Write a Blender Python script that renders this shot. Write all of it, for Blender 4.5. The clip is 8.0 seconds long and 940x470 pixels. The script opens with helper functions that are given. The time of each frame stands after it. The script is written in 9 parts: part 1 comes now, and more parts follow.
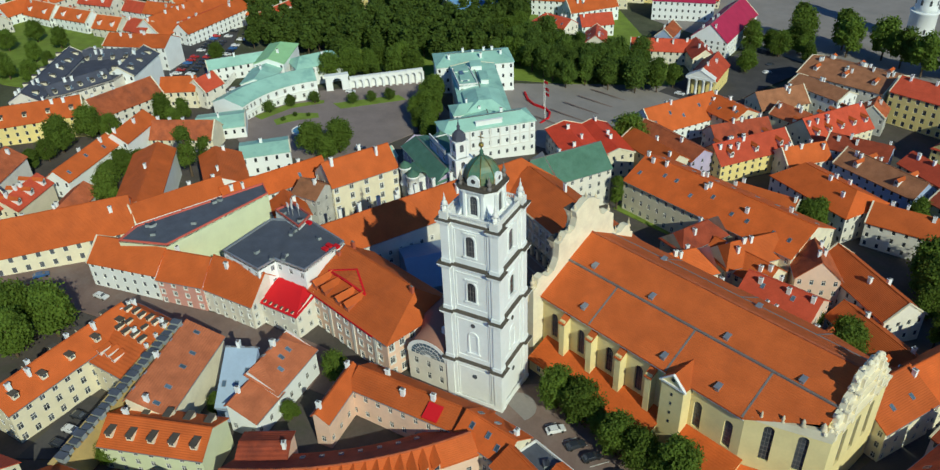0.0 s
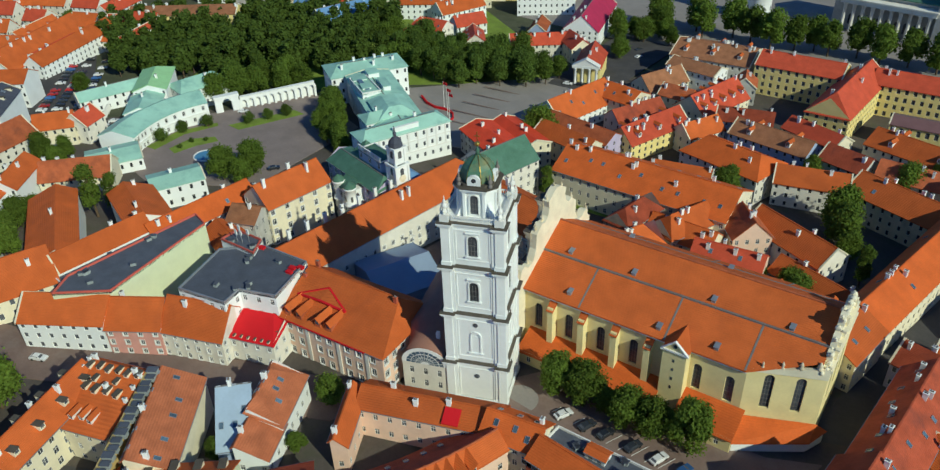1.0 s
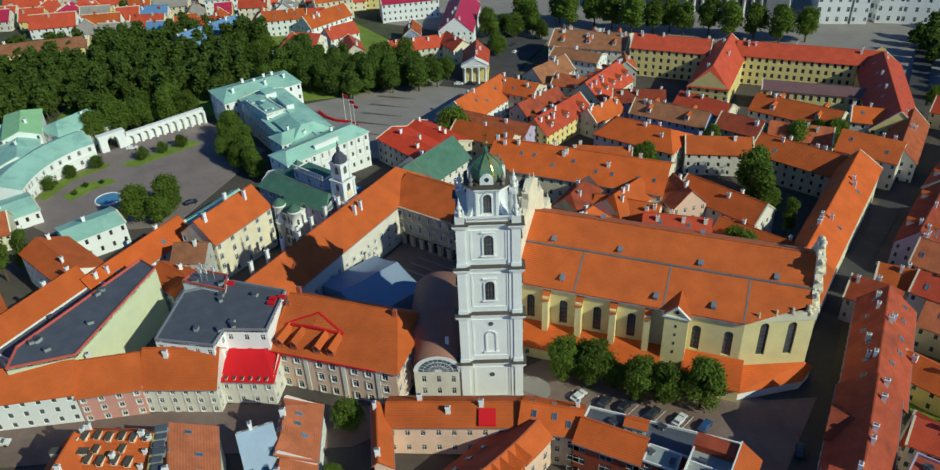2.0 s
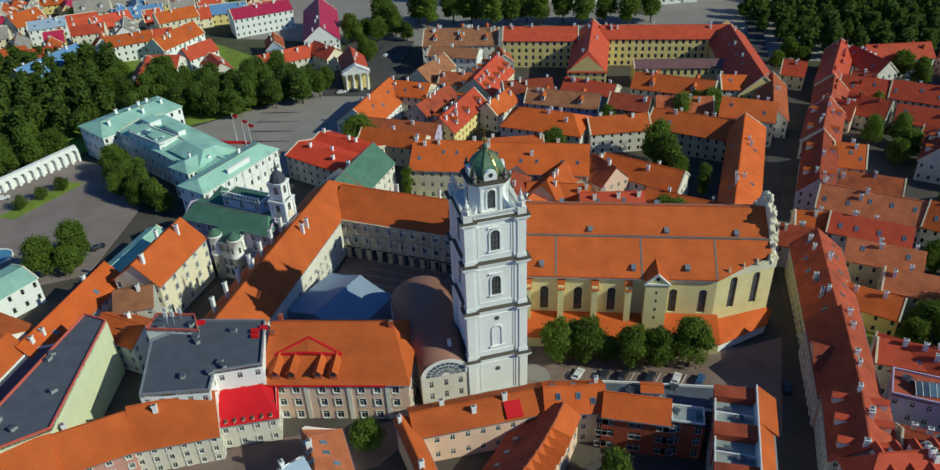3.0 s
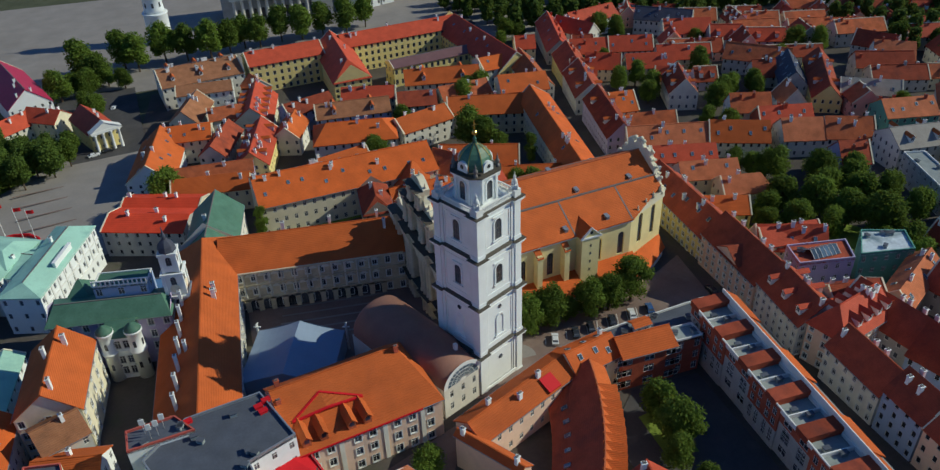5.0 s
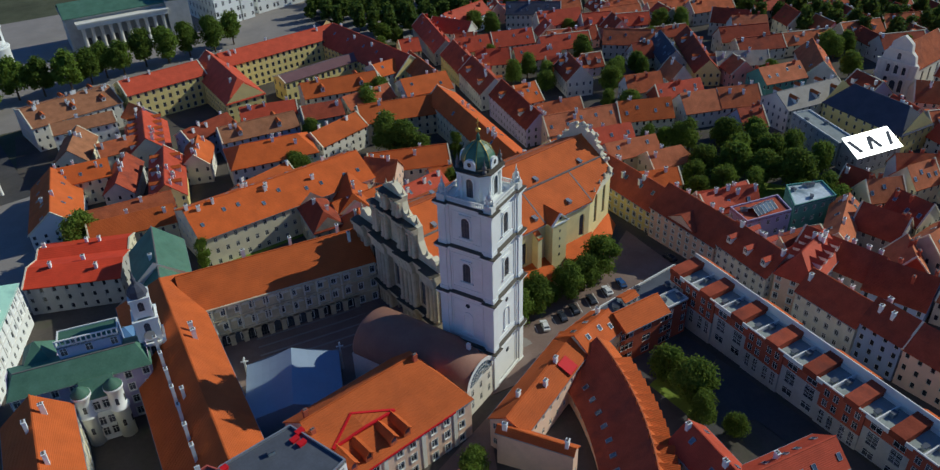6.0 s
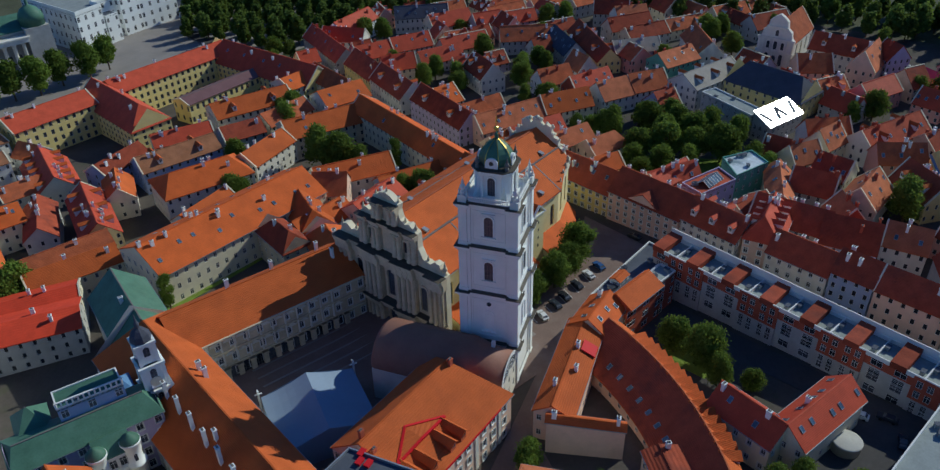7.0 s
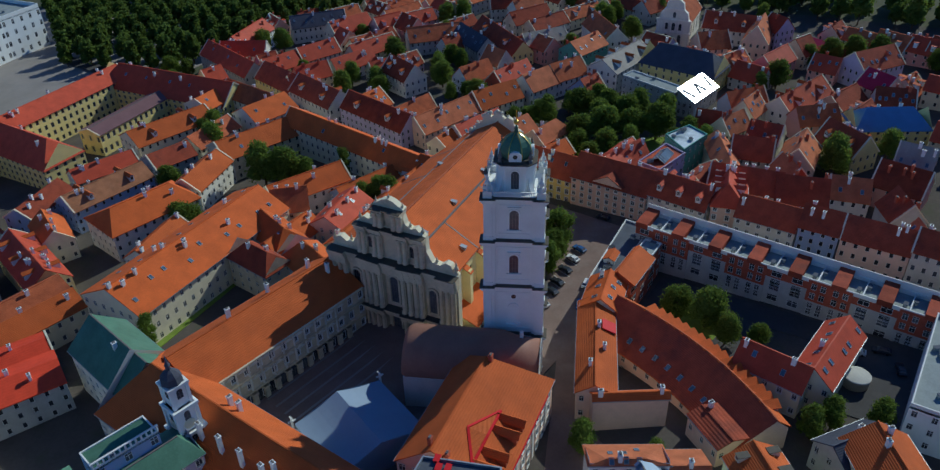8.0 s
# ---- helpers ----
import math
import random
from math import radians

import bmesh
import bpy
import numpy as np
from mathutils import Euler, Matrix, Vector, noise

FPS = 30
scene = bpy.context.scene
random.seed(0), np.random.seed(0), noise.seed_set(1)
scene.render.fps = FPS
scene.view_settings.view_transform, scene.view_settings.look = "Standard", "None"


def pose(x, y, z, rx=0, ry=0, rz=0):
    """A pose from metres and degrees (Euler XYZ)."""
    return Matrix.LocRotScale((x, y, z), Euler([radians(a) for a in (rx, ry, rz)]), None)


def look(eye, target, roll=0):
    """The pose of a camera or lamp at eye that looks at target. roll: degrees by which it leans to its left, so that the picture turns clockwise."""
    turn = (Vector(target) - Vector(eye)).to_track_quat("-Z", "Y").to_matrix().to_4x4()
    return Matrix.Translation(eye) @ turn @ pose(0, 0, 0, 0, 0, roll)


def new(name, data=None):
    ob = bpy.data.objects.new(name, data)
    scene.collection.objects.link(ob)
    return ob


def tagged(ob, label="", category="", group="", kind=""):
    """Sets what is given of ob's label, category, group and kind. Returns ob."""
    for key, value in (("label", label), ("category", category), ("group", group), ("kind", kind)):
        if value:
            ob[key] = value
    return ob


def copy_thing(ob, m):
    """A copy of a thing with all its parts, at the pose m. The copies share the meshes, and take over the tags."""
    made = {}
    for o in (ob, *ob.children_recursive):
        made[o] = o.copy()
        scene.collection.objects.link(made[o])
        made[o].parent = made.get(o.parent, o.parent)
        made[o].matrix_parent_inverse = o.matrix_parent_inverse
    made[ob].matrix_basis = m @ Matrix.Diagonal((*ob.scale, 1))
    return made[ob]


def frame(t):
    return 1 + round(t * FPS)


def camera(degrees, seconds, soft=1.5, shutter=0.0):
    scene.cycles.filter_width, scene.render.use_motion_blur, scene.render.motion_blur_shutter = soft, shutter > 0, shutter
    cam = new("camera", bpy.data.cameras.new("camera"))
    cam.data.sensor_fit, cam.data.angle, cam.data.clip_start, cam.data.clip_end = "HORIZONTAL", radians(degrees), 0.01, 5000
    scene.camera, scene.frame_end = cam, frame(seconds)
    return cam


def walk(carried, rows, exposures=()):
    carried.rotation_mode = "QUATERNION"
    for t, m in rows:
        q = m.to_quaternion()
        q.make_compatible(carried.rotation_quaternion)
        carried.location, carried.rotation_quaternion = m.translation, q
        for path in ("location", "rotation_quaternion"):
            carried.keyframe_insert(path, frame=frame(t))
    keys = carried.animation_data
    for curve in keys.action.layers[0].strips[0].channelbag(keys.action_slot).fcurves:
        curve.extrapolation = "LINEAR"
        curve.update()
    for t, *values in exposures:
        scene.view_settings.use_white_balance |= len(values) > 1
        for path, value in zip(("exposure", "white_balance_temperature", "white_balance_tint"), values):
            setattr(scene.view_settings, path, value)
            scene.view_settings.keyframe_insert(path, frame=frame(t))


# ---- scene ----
import collections

cam = camera(61.5, 8.0, soft=1.35)
PATH = [
    (0, (112.95, -76.13, 133.06), (43.22, -30.06, 78.14), -2.49),
    (0.5, (104.17, -88.12, 133.05), (40.25, -34.31, 78.12), -2.20),
    (1, (92.41, -100.98, 133.37), (35.63, -39.70, 78.42), -2.27),
    (1.5, (78.68, -112.77, 133.52), (29.77, -44.96, 78.67), -2.51),
    (3, (28.58, -135.87, 134.24), (9.41, -54.78, 78.95), -2.31),
    (3.5, (11.08, -139.08, 134.02), (2.52, -56.24, 78.67), -2.19),
    (4, (-7.17, -139.99, 133.93), (-4.98, -56.74, 78.58), -2.27),
    (4.5, (-25.69, -138.57, 133.56), (-12.46, -56.24, 78.36), -2.14),
    (6, (-76.34, -120.72, 133.20), (-33.56, -48.97, 78.23), -2.08),
    (6.5, (-92.09, -110.55, 133.80), (-41.88, -43.81, 78.81), -1.87),
    (7, (-106.39, -98.97, 133.93), (-48.33, -38.92, 78.95), -1.55),
    (7.5, (-118.84, -86.58, 133.60), (-54.36, -33.43, 78.67), -1.47),
    (8, (-130.02, -72.36, 134.42), (-60.75, -25.92, 79.24), -1.72),
]
walk(cam, [(t, look(eye, target, roll)) for t, eye, target, roll in PATH],
     [(0, -0.36, 6400, -8), (1.5, -0.37, 6400, -9), (3.5, -0.4, 6400, -7), (4.5, -0.45, 6450, -4), (6.5, -0.54, 6050, 0), (8, -0.57, 5650, -3)])


# ---- light ----
world = bpy.data.worlds.new("sky")
scene.world = world
world.use_nodes = True
SUN_EL, SUN_AZ = radians(32.5), radians(-9)      # azimuth counted from +x towards +y
wn = world.node_tree.nodes
sky = wn.new("ShaderNodeTexSky")
sky.sky_type, sky.sun_disc = "NISHITA", False
sky.sun_elevation, sky.sun_rotation = SUN_EL, radians(90) - SUN_AZ
sky.altitude, sky.air_density, sky.dust_density, sky.ozone_density = 200, 1.0, 0.2, 5.0
wn["Background"].inputs["Strength"].default_value = 0.095
tint = wn.new("ShaderNodeMix")                     # a deep blue summer sky
tint.data_type, tint.blend_type = "RGBA", "MULTIPLY"
tint.inputs["Factor"].default_value, tint.inputs["B"].default_value = 1.0, (0.62, 0.84, 1.25, 1)
world.node_tree.links.new(sky.outputs["Color"], tint.inputs["A"])
world.node_tree.links.new(tint.outputs["Result"], wn["Background"].inputs["Color"])
sun_dir = Vector((math.cos(SUN_AZ) * math.cos(SUN_EL), math.sin(SUN_AZ) * math.cos(SUN_EL), math.sin(SUN_EL)))
sun = new("sun", bpy.data.lights.new("sun", "SUN"))
sun.data.energy, sun.data.angle, sun.data.color = 4.45, radians(0.5), (1.0, 0.94, 0.82)
sun.matrix_world = look(sun_dir * 300, (0, 0, 0))


# ---- materials ----
MATS = {}


def mat(name, base, rough=0.8, var=0.25, scale=0.35, fine=3.0, bump=0.15, metal=0.0, per=0.12, dirt=None, rows=0.0, streak=0.0, spec=0.12):
    """A surface with large blotches, fine grain, a shade of its own per object and a little relief."""
    m = bpy.data.materials.new(name)
    m.use_nodes = True
    n, l = m.node_tree.nodes, m.node_tree.links
    b = n["Principled BSDF"]
    b.inputs["Roughness"].default_value, b.inputs["Metallic"].default_value = rough, metal
    b.inputs["Specular IOR Level"].default_value = spec
    co = n.new("ShaderNodeTexCoord")
    big, small = n.new("ShaderNodeTexNoise"), n.new("ShaderNodeTexNoise")
    big.inputs["Scale"].default_value, big.inputs["Detail"].default_value = scale, 6
    small.inputs["Scale"].default_value, small.inputs["Detail"].default_value = fine, 4
    geo = n.new("ShaderNodeNewGeometry")
    for tex in (big, small):
        l.new(geo.outputs["Position"], tex.inputs["Vector"])
    dark = [c * (1 - var) for c in base]
    light = [min(1, c * (1 + var)) for c in base]
    ramp = n.new("ShaderNodeValToRGB")
    ramp.color_ramp.elements[0].position, ramp.color_ramp.elements[1].position = 0.3, 0.7
    ramp.color_ramp.elements[0].color, ramp.color_ramp.elements[1].color = (*dark, 1), (*light, 1)
    add = n.new("ShaderNodeMath")
    add.operation = "MULTIPLY_ADD"
    add.inputs[1].default_value, add.inputs[2].default_value = 0.55, 0.22
    l.new(small.outputs["Fac"], add.inputs[0])
    mix = n.new("ShaderNodeMath")
    mix.operation = "MULTIPLY_ADD"
    mix.inputs[1].default_value = 0.6
    l.new(big.outputs["Fac"], mix.inputs[0])
    sub = n.new("ShaderNodeMath")
    sub.operation = "MULTIPLY_ADD"
    sub.inputs[1].default_value, sub.inputs[2].default_value = 0.5, -0.06
    l.new(add.outputs[0], sub.inputs[0])
    l.new(sub.outputs[0], mix.inputs[2])
    l.new(mix.outputs[0], ramp.inputs["Fac"])
    colour = ramp.outputs["Color"]
    if dirt:
        spots = n.new("ShaderNodeTexNoise")
        spots.inputs["Scale"].default_value, spots.inputs["Detail"].default_value = 0.16, 9
        spots.inputs["Roughness"].default_value = 0.65
        l.new(geo.outputs["Position"], spots.inputs["Vector"])
        mask = n.new("ShaderNodeMapRange")
        mask.inputs["From Min"].default_value, mask.inputs["From Max"].default_value = 0.5, 0.72
        mask.inputs["To Max"].default_value = dirt[3]
        l.new(spots.outputs["Fac"], mask.inputs["Value"])
        blend = n.new("ShaderNodeMix")
        blend.data_type = "RGBA"
        blend.inputs["B"].default_value = (*dirt[:3], 1)
        l.new(mask.outputs[0], blend.inputs["Factor"])
        l.new(colour, blend.inputs["A"])
        colour = blend.outputs["Result"]
    info = n.new("ShaderNodeObjectInfo")
    shade = n.new("ShaderNodeMapRange")
    shade.inputs["To Min"].default_value, shade.inputs["To Max"].default_value = 1 - per, 1 + per
    l.new(info.outputs["Random"], shade.inputs["Value"])
    hsv = n.new("ShaderNodeHueSaturation")
    l.new(shade.outputs[0], hsv.inputs["Value"])
    l.new(colour, hsv.inputs["Color"])
    l.new(hsv.outputs["Color"], b.inputs["Base Color"])
    height = small.outputs["Fac"]
    if rows:
        wave = n.new("ShaderNodeTexWave")
        wave.bands_direction, wave.inputs["Scale"].default_value = "Z", rows
        wave.inputs["Distortion"].default_value, wave.inputs["Detail"].default_value = 0.6, 2
        l.new(geo.outputs["Position"], wave.inputs["Vector"])
        both = n.new("ShaderNodeMath")
        l.new(wave.outputs["Fac"], both.inputs[0])
        l.new(height, both.inputs[1])
        height = both.outputs[0]
    bp = n.new("ShaderNodeBump")
    bp.inputs["Strength"].default_value, bp.inputs["Distance"].default_value = bump, 0.12
    l.new(height, bp.inputs["Height"])
    l.new(bp.outputs["Normal"], b.inputs["Normal"])
    MATS[name] = m
    return m


mat("orange_tile", (0.55, 0.124, 0.032), 0.75, 0.2, 0.22, 4.5, 0.5, per=0.12, dirt=(0.36, 0.09, 0.035, 0.3), rows=1.3)
mat("new_tile", (0.62, 0.13, 0.03), 0.7, 0.2, 0.2, 2.0, 0.25, per=0.08, dirt=(0.45, 0.10, 0.03, 0.4), rows=1.3)
mat("old_tile", (0.46, 0.125, 0.052), 0.85, 0.3, 0.4, 2.6, 0.4, per=0.2, dirt=(0.17, 0.07, 0.05, 0.6), rows=1.3)
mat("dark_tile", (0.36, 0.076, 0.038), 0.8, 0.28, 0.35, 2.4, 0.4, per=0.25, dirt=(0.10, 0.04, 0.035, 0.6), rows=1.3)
mat("red_sheet", (0.60, 0.012, 0.02), 0.65, 0.08, 0.3, 3.0, 0.05, per=0.04, spec=0.2)
mat("red_tile", (0.52, 0.085, 0.042), 0.6, 0.2, 0.3, 2.4, 0.3, per=0.12, rows=1.3)
mat("magenta_sheet", (0.42, 0.03, 0.08), 0.5, 0.15, 0.3, 2.4, 0.1, per=0.1)
mat("brown_tile", (0.34, 0.15, 0.075), 0.85, 0.3, 0.35, 2.4, 0.4, per=0.15, dirt=(0.16, 0.09, 0.06, 0.5), rows=1.3)
mat("patch_sheet", (0.60, 0.66, 0.68), 0.4, 0.3, 0.35, 1.2, 0.1, per=0.05, dirt=(0.10, 0.16, 0.18, 0.85), spec=0.4)
mat("vivid_tile", (0.68, 0.072, 0.032), 0.65, 0.15, 0.3, 2.4, 0.25, per=0.06, rows=1.3)
mat("plum_sheet", (0.20, 0.11, 0.11), 0.5, 0.15, 0.3, 2.0, 0.1, per=0.05)
mat("mint_sheet", (0.37, 0.61, 0.49), 0.5, 0.16, 0.12, 2.4, 0.12, per=0.06, dirt=(0.22, 0.40, 0.34, 0.75))
mat("lime_sheet", (0.36, 0.62, 0.30), 0.5, 0.12, 0.25, 2.0, 0.1, per=0.06)
mat("worn_tile", (0.52, 0.165, 0.075), 0.8, 0.28, 0.3, 2.8, 0.4, per=0.12, dirt=(0.30, 0.10, 0.05, 0.5), rows=1.3)
mat("green_sheet", (0.085, 0.175, 0.12), 0.5, 0.25, 0.3, 2.2, 0.15, per=0.1, dirt=(0.12, 0.22, 0.17, 0.5))
mat("grey_felt", (0.10, 0.11, 0.135), 0.8, 0.2, 0.3, 2.0, 0.15, per=0.1, dirt=(0.085, 0.09, 0.10, 0.4))
mat("light_felt", (0.30, 0.33, 0.32), 0.8, 0.2, 0.35, 2.0, 0.15, per=0.1)
mat("blue_sheet", (0.36, 0.45, 0.54), 0.45, 0.12, 0.3, 2.0, 0.08, per=0.05, spec=0.4)
mat("dome_sheet", (0.09, 0.19, 0.12), 0.45, 0.25, 0.5, 2.2, 0.15, per=0.02, dirt=(0.33, 0.24, 0.08, 0.75), spec=0.3)
mat("blue_roof", (0.14, 0.27, 0.48), 0.5, 0.12, 0.3, 2.0, 0.08, per=0.05)
mat("copper", (0.30, 0.15, 0.105), 0.55, 0.15, 0.25, 1.6, 0.12, per=0.05, dirt=(0.24, 0.13, 0.10, 0.5))
mat("blue_tent", (0.27, 0.34, 0.44), 0.6, 0.06, 0.2, 1.5, 0.05, per=0.03)
mat("white_wall", (0.84, 0.855, 0.82), 0.9, 0.05, 0.3, 2.0, 0.08, per=0.03, dirt=(0.72, 0.72, 0.68, 0.4))
mat("cream_wall", (0.77, 0.70, 0.51), 0.9, 0.1, 0.3, 2.0, 0.08, per=0.08, dirt=(0.55, 0.48, 0.36, 0.45))
mat("pale_wall", (0.76, 0.72, 0.62), 0.9, 0.1, 0.3, 2.0, 0.08, per=0.1, dirt=(0.50, 0.46, 0.38, 0.45))
mat("sand_wall", (0.58, 0.42, 0.17), 0.9, 0.15, 0.3, 2.0, 0.1, per=0.05, dirt=(0.42, 0.33, 0.18, 0.5))
mat("yellow_wall", (0.80, 0.66, 0.27), 0.9, 0.08, 0.3, 2.0, 0.08, per=0.06, dirt=(0.58, 0.48, 0.26, 0.4))
mat("church_wall", (0.80, 0.68, 0.34), 0.9, 0.08, 0.25, 1.6, 0.1, per=0.02, dirt=(0.62, 0.52, 0.28, 0.5))
mat("green_wall", (0.66, 0.70, 0.46), 0.9, 0.06, 0.25, 1.6, 0.08, per=0.05, dirt=(0.56, 0.58, 0.40, 0.4))
mat("pink_wall", (0.80, 0.57, 0.43), 0.9, 0.1, 0.3, 2.0, 0.08, per=0.08, dirt=(0.50, 0.35, 0.27, 0.4))
mat("rose_wall", (0.70, 0.36, 0.30), 0.9, 0.1, 0.3, 2.0, 0.08, per=0.08)
mat("red_wall", (0.55, 0.12, 0.09), 0.9, 0.1, 0.3, 2.0, 0.08, per=0.08)
mat("blue_wall", (0.36, 0.44, 0.60), 0.9, 0.1, 0.3, 2.0, 0.08, per=0.08)
mat("lilac_wall", (0.48, 0.42, 0.56), 0.9, 0.1, 0.3, 2.0, 0.08, per=0.08)
mat("teal_wall", (0.14, 0.34, 0.27), 0.9, 0.12, 0.3, 2.0, 0.08, per=0.08)
mat("stone_wall", (0.68, 0.58, 0.40), 0.9, 0.2, 0.3, 1.8, 0.2, per=0.05, dirt=(0.26, 0.23, 0.18, 0.6))
mat("grey_wall", (0.50, 0.49, 0.45), 0.9, 0.15, 0.3, 2.0, 0.1, per=0.1, dirt=(0.34, 0.32, 0.28, 0.5))
mat("brick_wall", (0.45, 0.11, 0.06), 0.9, 0.25, 0.4, 3.0, 0.2, per=0.1)
mat("trim", (0.78, 0.77, 0.72), 0.8, 0.06, 0.5, 3.0, 0.05, per=0.05)
mat("frame_grey", (0.16, 0.15, 0.14), 0.7, 0.2, 0.5, 2.5, 0.05, per=0.06)
mat("ledge", (0.105, 0.09, 0.07), 0.6, 0.2, 0.5, 2.5, 0.1, per=0.06)
mat("lead", (0.20, 0.18, 0.165), 0.6, 0.2, 0.5, 2.5, 0.1, per=0.06)
mat("zinc", (0.36, 0.38, 0.40), 0.45, 0.15, 0.5, 2.5, 0.08, metal=0.5, per=0.08)
mat("gold", (0.75, 0.50, 0.12), 0.3, 0.1, 0.6, 3.0, 0.02, metal=1.0, per=0.02)
mat("glass", (0.075, 0.08, 0.09), 0.18, 0.3, 0.6, 1.0, 0.02, per=0.6, spec=0.6)
mat("sky_glass", (0.10, 0.15, 0.20), 0.12, 0.2, 0.6, 1.0, 0.02, per=0.4, spec=0.7)
mat("bright_metal", (0.85, 0.86, 0.88), 0.32, 0.04, 0.5, 2.0, 0.03, metal=1.0, per=0.02)
mat("grey_tile", (0.08, 0.085, 0.11), 0.7, 0.2, 0.3, 2.4, 0.3, per=0.1, rows=1.3)
mat("light_tile", (0.34, 0.31, 0.27), 0.7, 0.2, 0.3, 2.4, 0.3, per=0.1, rows=1.3)
mat("asphalt", (0.08, 0.076, 0.076), 0.9, 0.22, 0.12, 1.2, 0.1, per=0.05, dirt=(0.12, 0.11, 0.10, 0.5))
mat("town_ground", (0.105, 0.09, 0.078), 0.95, 0.3, 0.09, 1.1, 0.2, per=0.0, dirt=(0.085, 0.09, 0.055, 0.8))
mat("paving", (0.22, 0.155, 0.13), 0.9, 0.2, 0.15, 1.6, 0.15, per=0.05, dirt=(0.27, 0.23, 0.20, 0.5))
mat("court_paving", (0.265, 0.215, 0.195), 0.9, 0.18, 0.12, 1.6, 0.12, per=0.0, dirt=(0.20, 0.165, 0.15, 0.5))
mat("pale_paving", (0.30, 0.27, 0.245), 0.9, 0.15, 0.1, 1.4, 0.1, per=0.05, dirt=(0.24, 0.23, 0.22, 0.5))
mat("earth", (0.095, 0.10, 0.06), 0.95, 0.35, 0.06, 0.8, 0.2, per=0.0, dirt=(0.06, 0.075, 0.04, 0.7))
mat("grass", (0.19, 0.26, 0.045), 0.95, 0.3, 0.2, 1.5, 0.3, per=0.1, dirt=(0.17, 0.20, 0.06, 0.5))
mat("leaf", (0.125, 0.185, 0.03), 0.8, 0.34, 0.3, 1.1, 0.1, per=0.22, spec=0.12)
mat("dark_leaf", (0.105, 0.158, 0.03), 0.8, 0.36, 0.3, 1.1, 0.1, per=0.25, spec=0.12)
for name in ("leaf", "dark_leaf"):                 # thin leaves let part of the light through
    nt = MATS[name].node_tree
    bsdf, out = nt.nodes["Principled BSDF"], nt.nodes["Material Output"]
    thin, both, lift = nt.nodes.new("ShaderNodeBsdfTranslucent"), nt.nodes.new("ShaderNodeMixShader"), nt.nodes.new("ShaderNodeHueSaturation")
    lift.inputs["Hue"].default_value, lift.inputs["Value"].default_value = 0.485, 1.5
    nt.links.new(bsdf.inputs["Base Color"].links[0].from_socket, lift.inputs["Color"])
    nt.links.new(lift.outputs["Color"], thin.inputs["Color"])
    both.inputs[0].default_value = 0.38
    nt.links.new(bsdf.outputs[0], both.inputs[1])
    nt.links.new(thin.outputs[0], both.inputs[2])
    nt.links.new(both.outputs[0], out.inputs["Surface"])
mat("bark", (0.12, 0.085, 0.055), 0.95, 0.3, 1.0, 6.0, 0.4, per=0.1)
mat("water", (0.10, 0.26, 0.42), 0.1, 0.05, 0.3, 2.0, 0.03, per=0.0)
mat("car_white", (0.75, 0.75, 0.74), 0.25, 0.02, 0.5, 2.0, 0.0, per=0.02, spec=0.6)
mat("car_dark", (0.03, 0.035, 0.045), 0.25, 0.05, 0.5, 2.0, 0.0, per=0.3, spec=0.6)
mat("car_blue", (0.05, 0.13, 0.32), 0.25, 0.05, 0.5, 2.0, 0.0, per=0.3, spec=0.6)
mat("car_red", (0.40, 0.03, 0.03), 0.25, 0.05, 0.5, 2.0, 0.0, per=0.3, spec=0.6)
mat("rubber", (0.02, 0.02, 0.02), 0.9, 0.1, 1.0, 5.0, 0.0, per=0.0)


# ---- building blocks ----
def G(y):
    """Height of the sloping ground: it falls towards +y."""
    return -0.055 * min(max(y, -120.0), 250.0)


def part(name, bm, material, parent=None, label="", m=None):
    me = bpy.data.meshes.new(name)
    bm.to_mesh(me)
    bm.free()
    for q in material if isinstance(material, (list, tuple)) else (material,):
        me.materials.append(MATS[q])
    return put(name, me, parent, label, m)


def put(name, me, parent=None, label="", m=None):
    ob = new(name, me)
    if parent:
        ob.parent = parent
    if m is not None:
        ob.matrix_basis = m
    if label:
        ob["label"] = label
    return ob


def box(bm, x0, x1, y0, y1, z0, z1, mi=0):
    v = [bm.verts.new((x, y, z)) for z in (z0, z1) for y in (y0, y1) for x in (x0, x1)]
    for q in ((0, 2, 3, 1), (4, 5, 7, 6), (0, 1, 5, 4), (2, 6, 7, 3), (0, 4, 6, 2), (1, 3, 7, 5)):
        bm.faces.new([v[i] for i in q]).material_index = mi


def poly(bm, pts, mi=0):
    f = bm.faces.new([bm.verts.new(p) for p in pts])
    f.material_index = mi
    return f


def prism(bm, pts, z0, z1, mi=0):
    """An upright prism over a plan polygon; z1 may be a list of one height a corner."""
    tops = z1 if isinstance(z1, (list, tuple)) else [z1] * len(pts)
    lo = [bm.verts.new((p[0], p[1], z0)) for p in pts]
    hi = [bm.verts.new((p[0], p[1], t)) for p, t in zip(pts, tops)]
    n = len(pts)
    faces = [bm.faces.new(hi), bm.faces.new(lo[::-1])]
    for i in range(n):
        faces.append(bm.faces.new((lo[i], lo[(i + 1) % n], hi[(i + 1) % n], hi[i])))
    for f in faces:
        f.material_index = mi


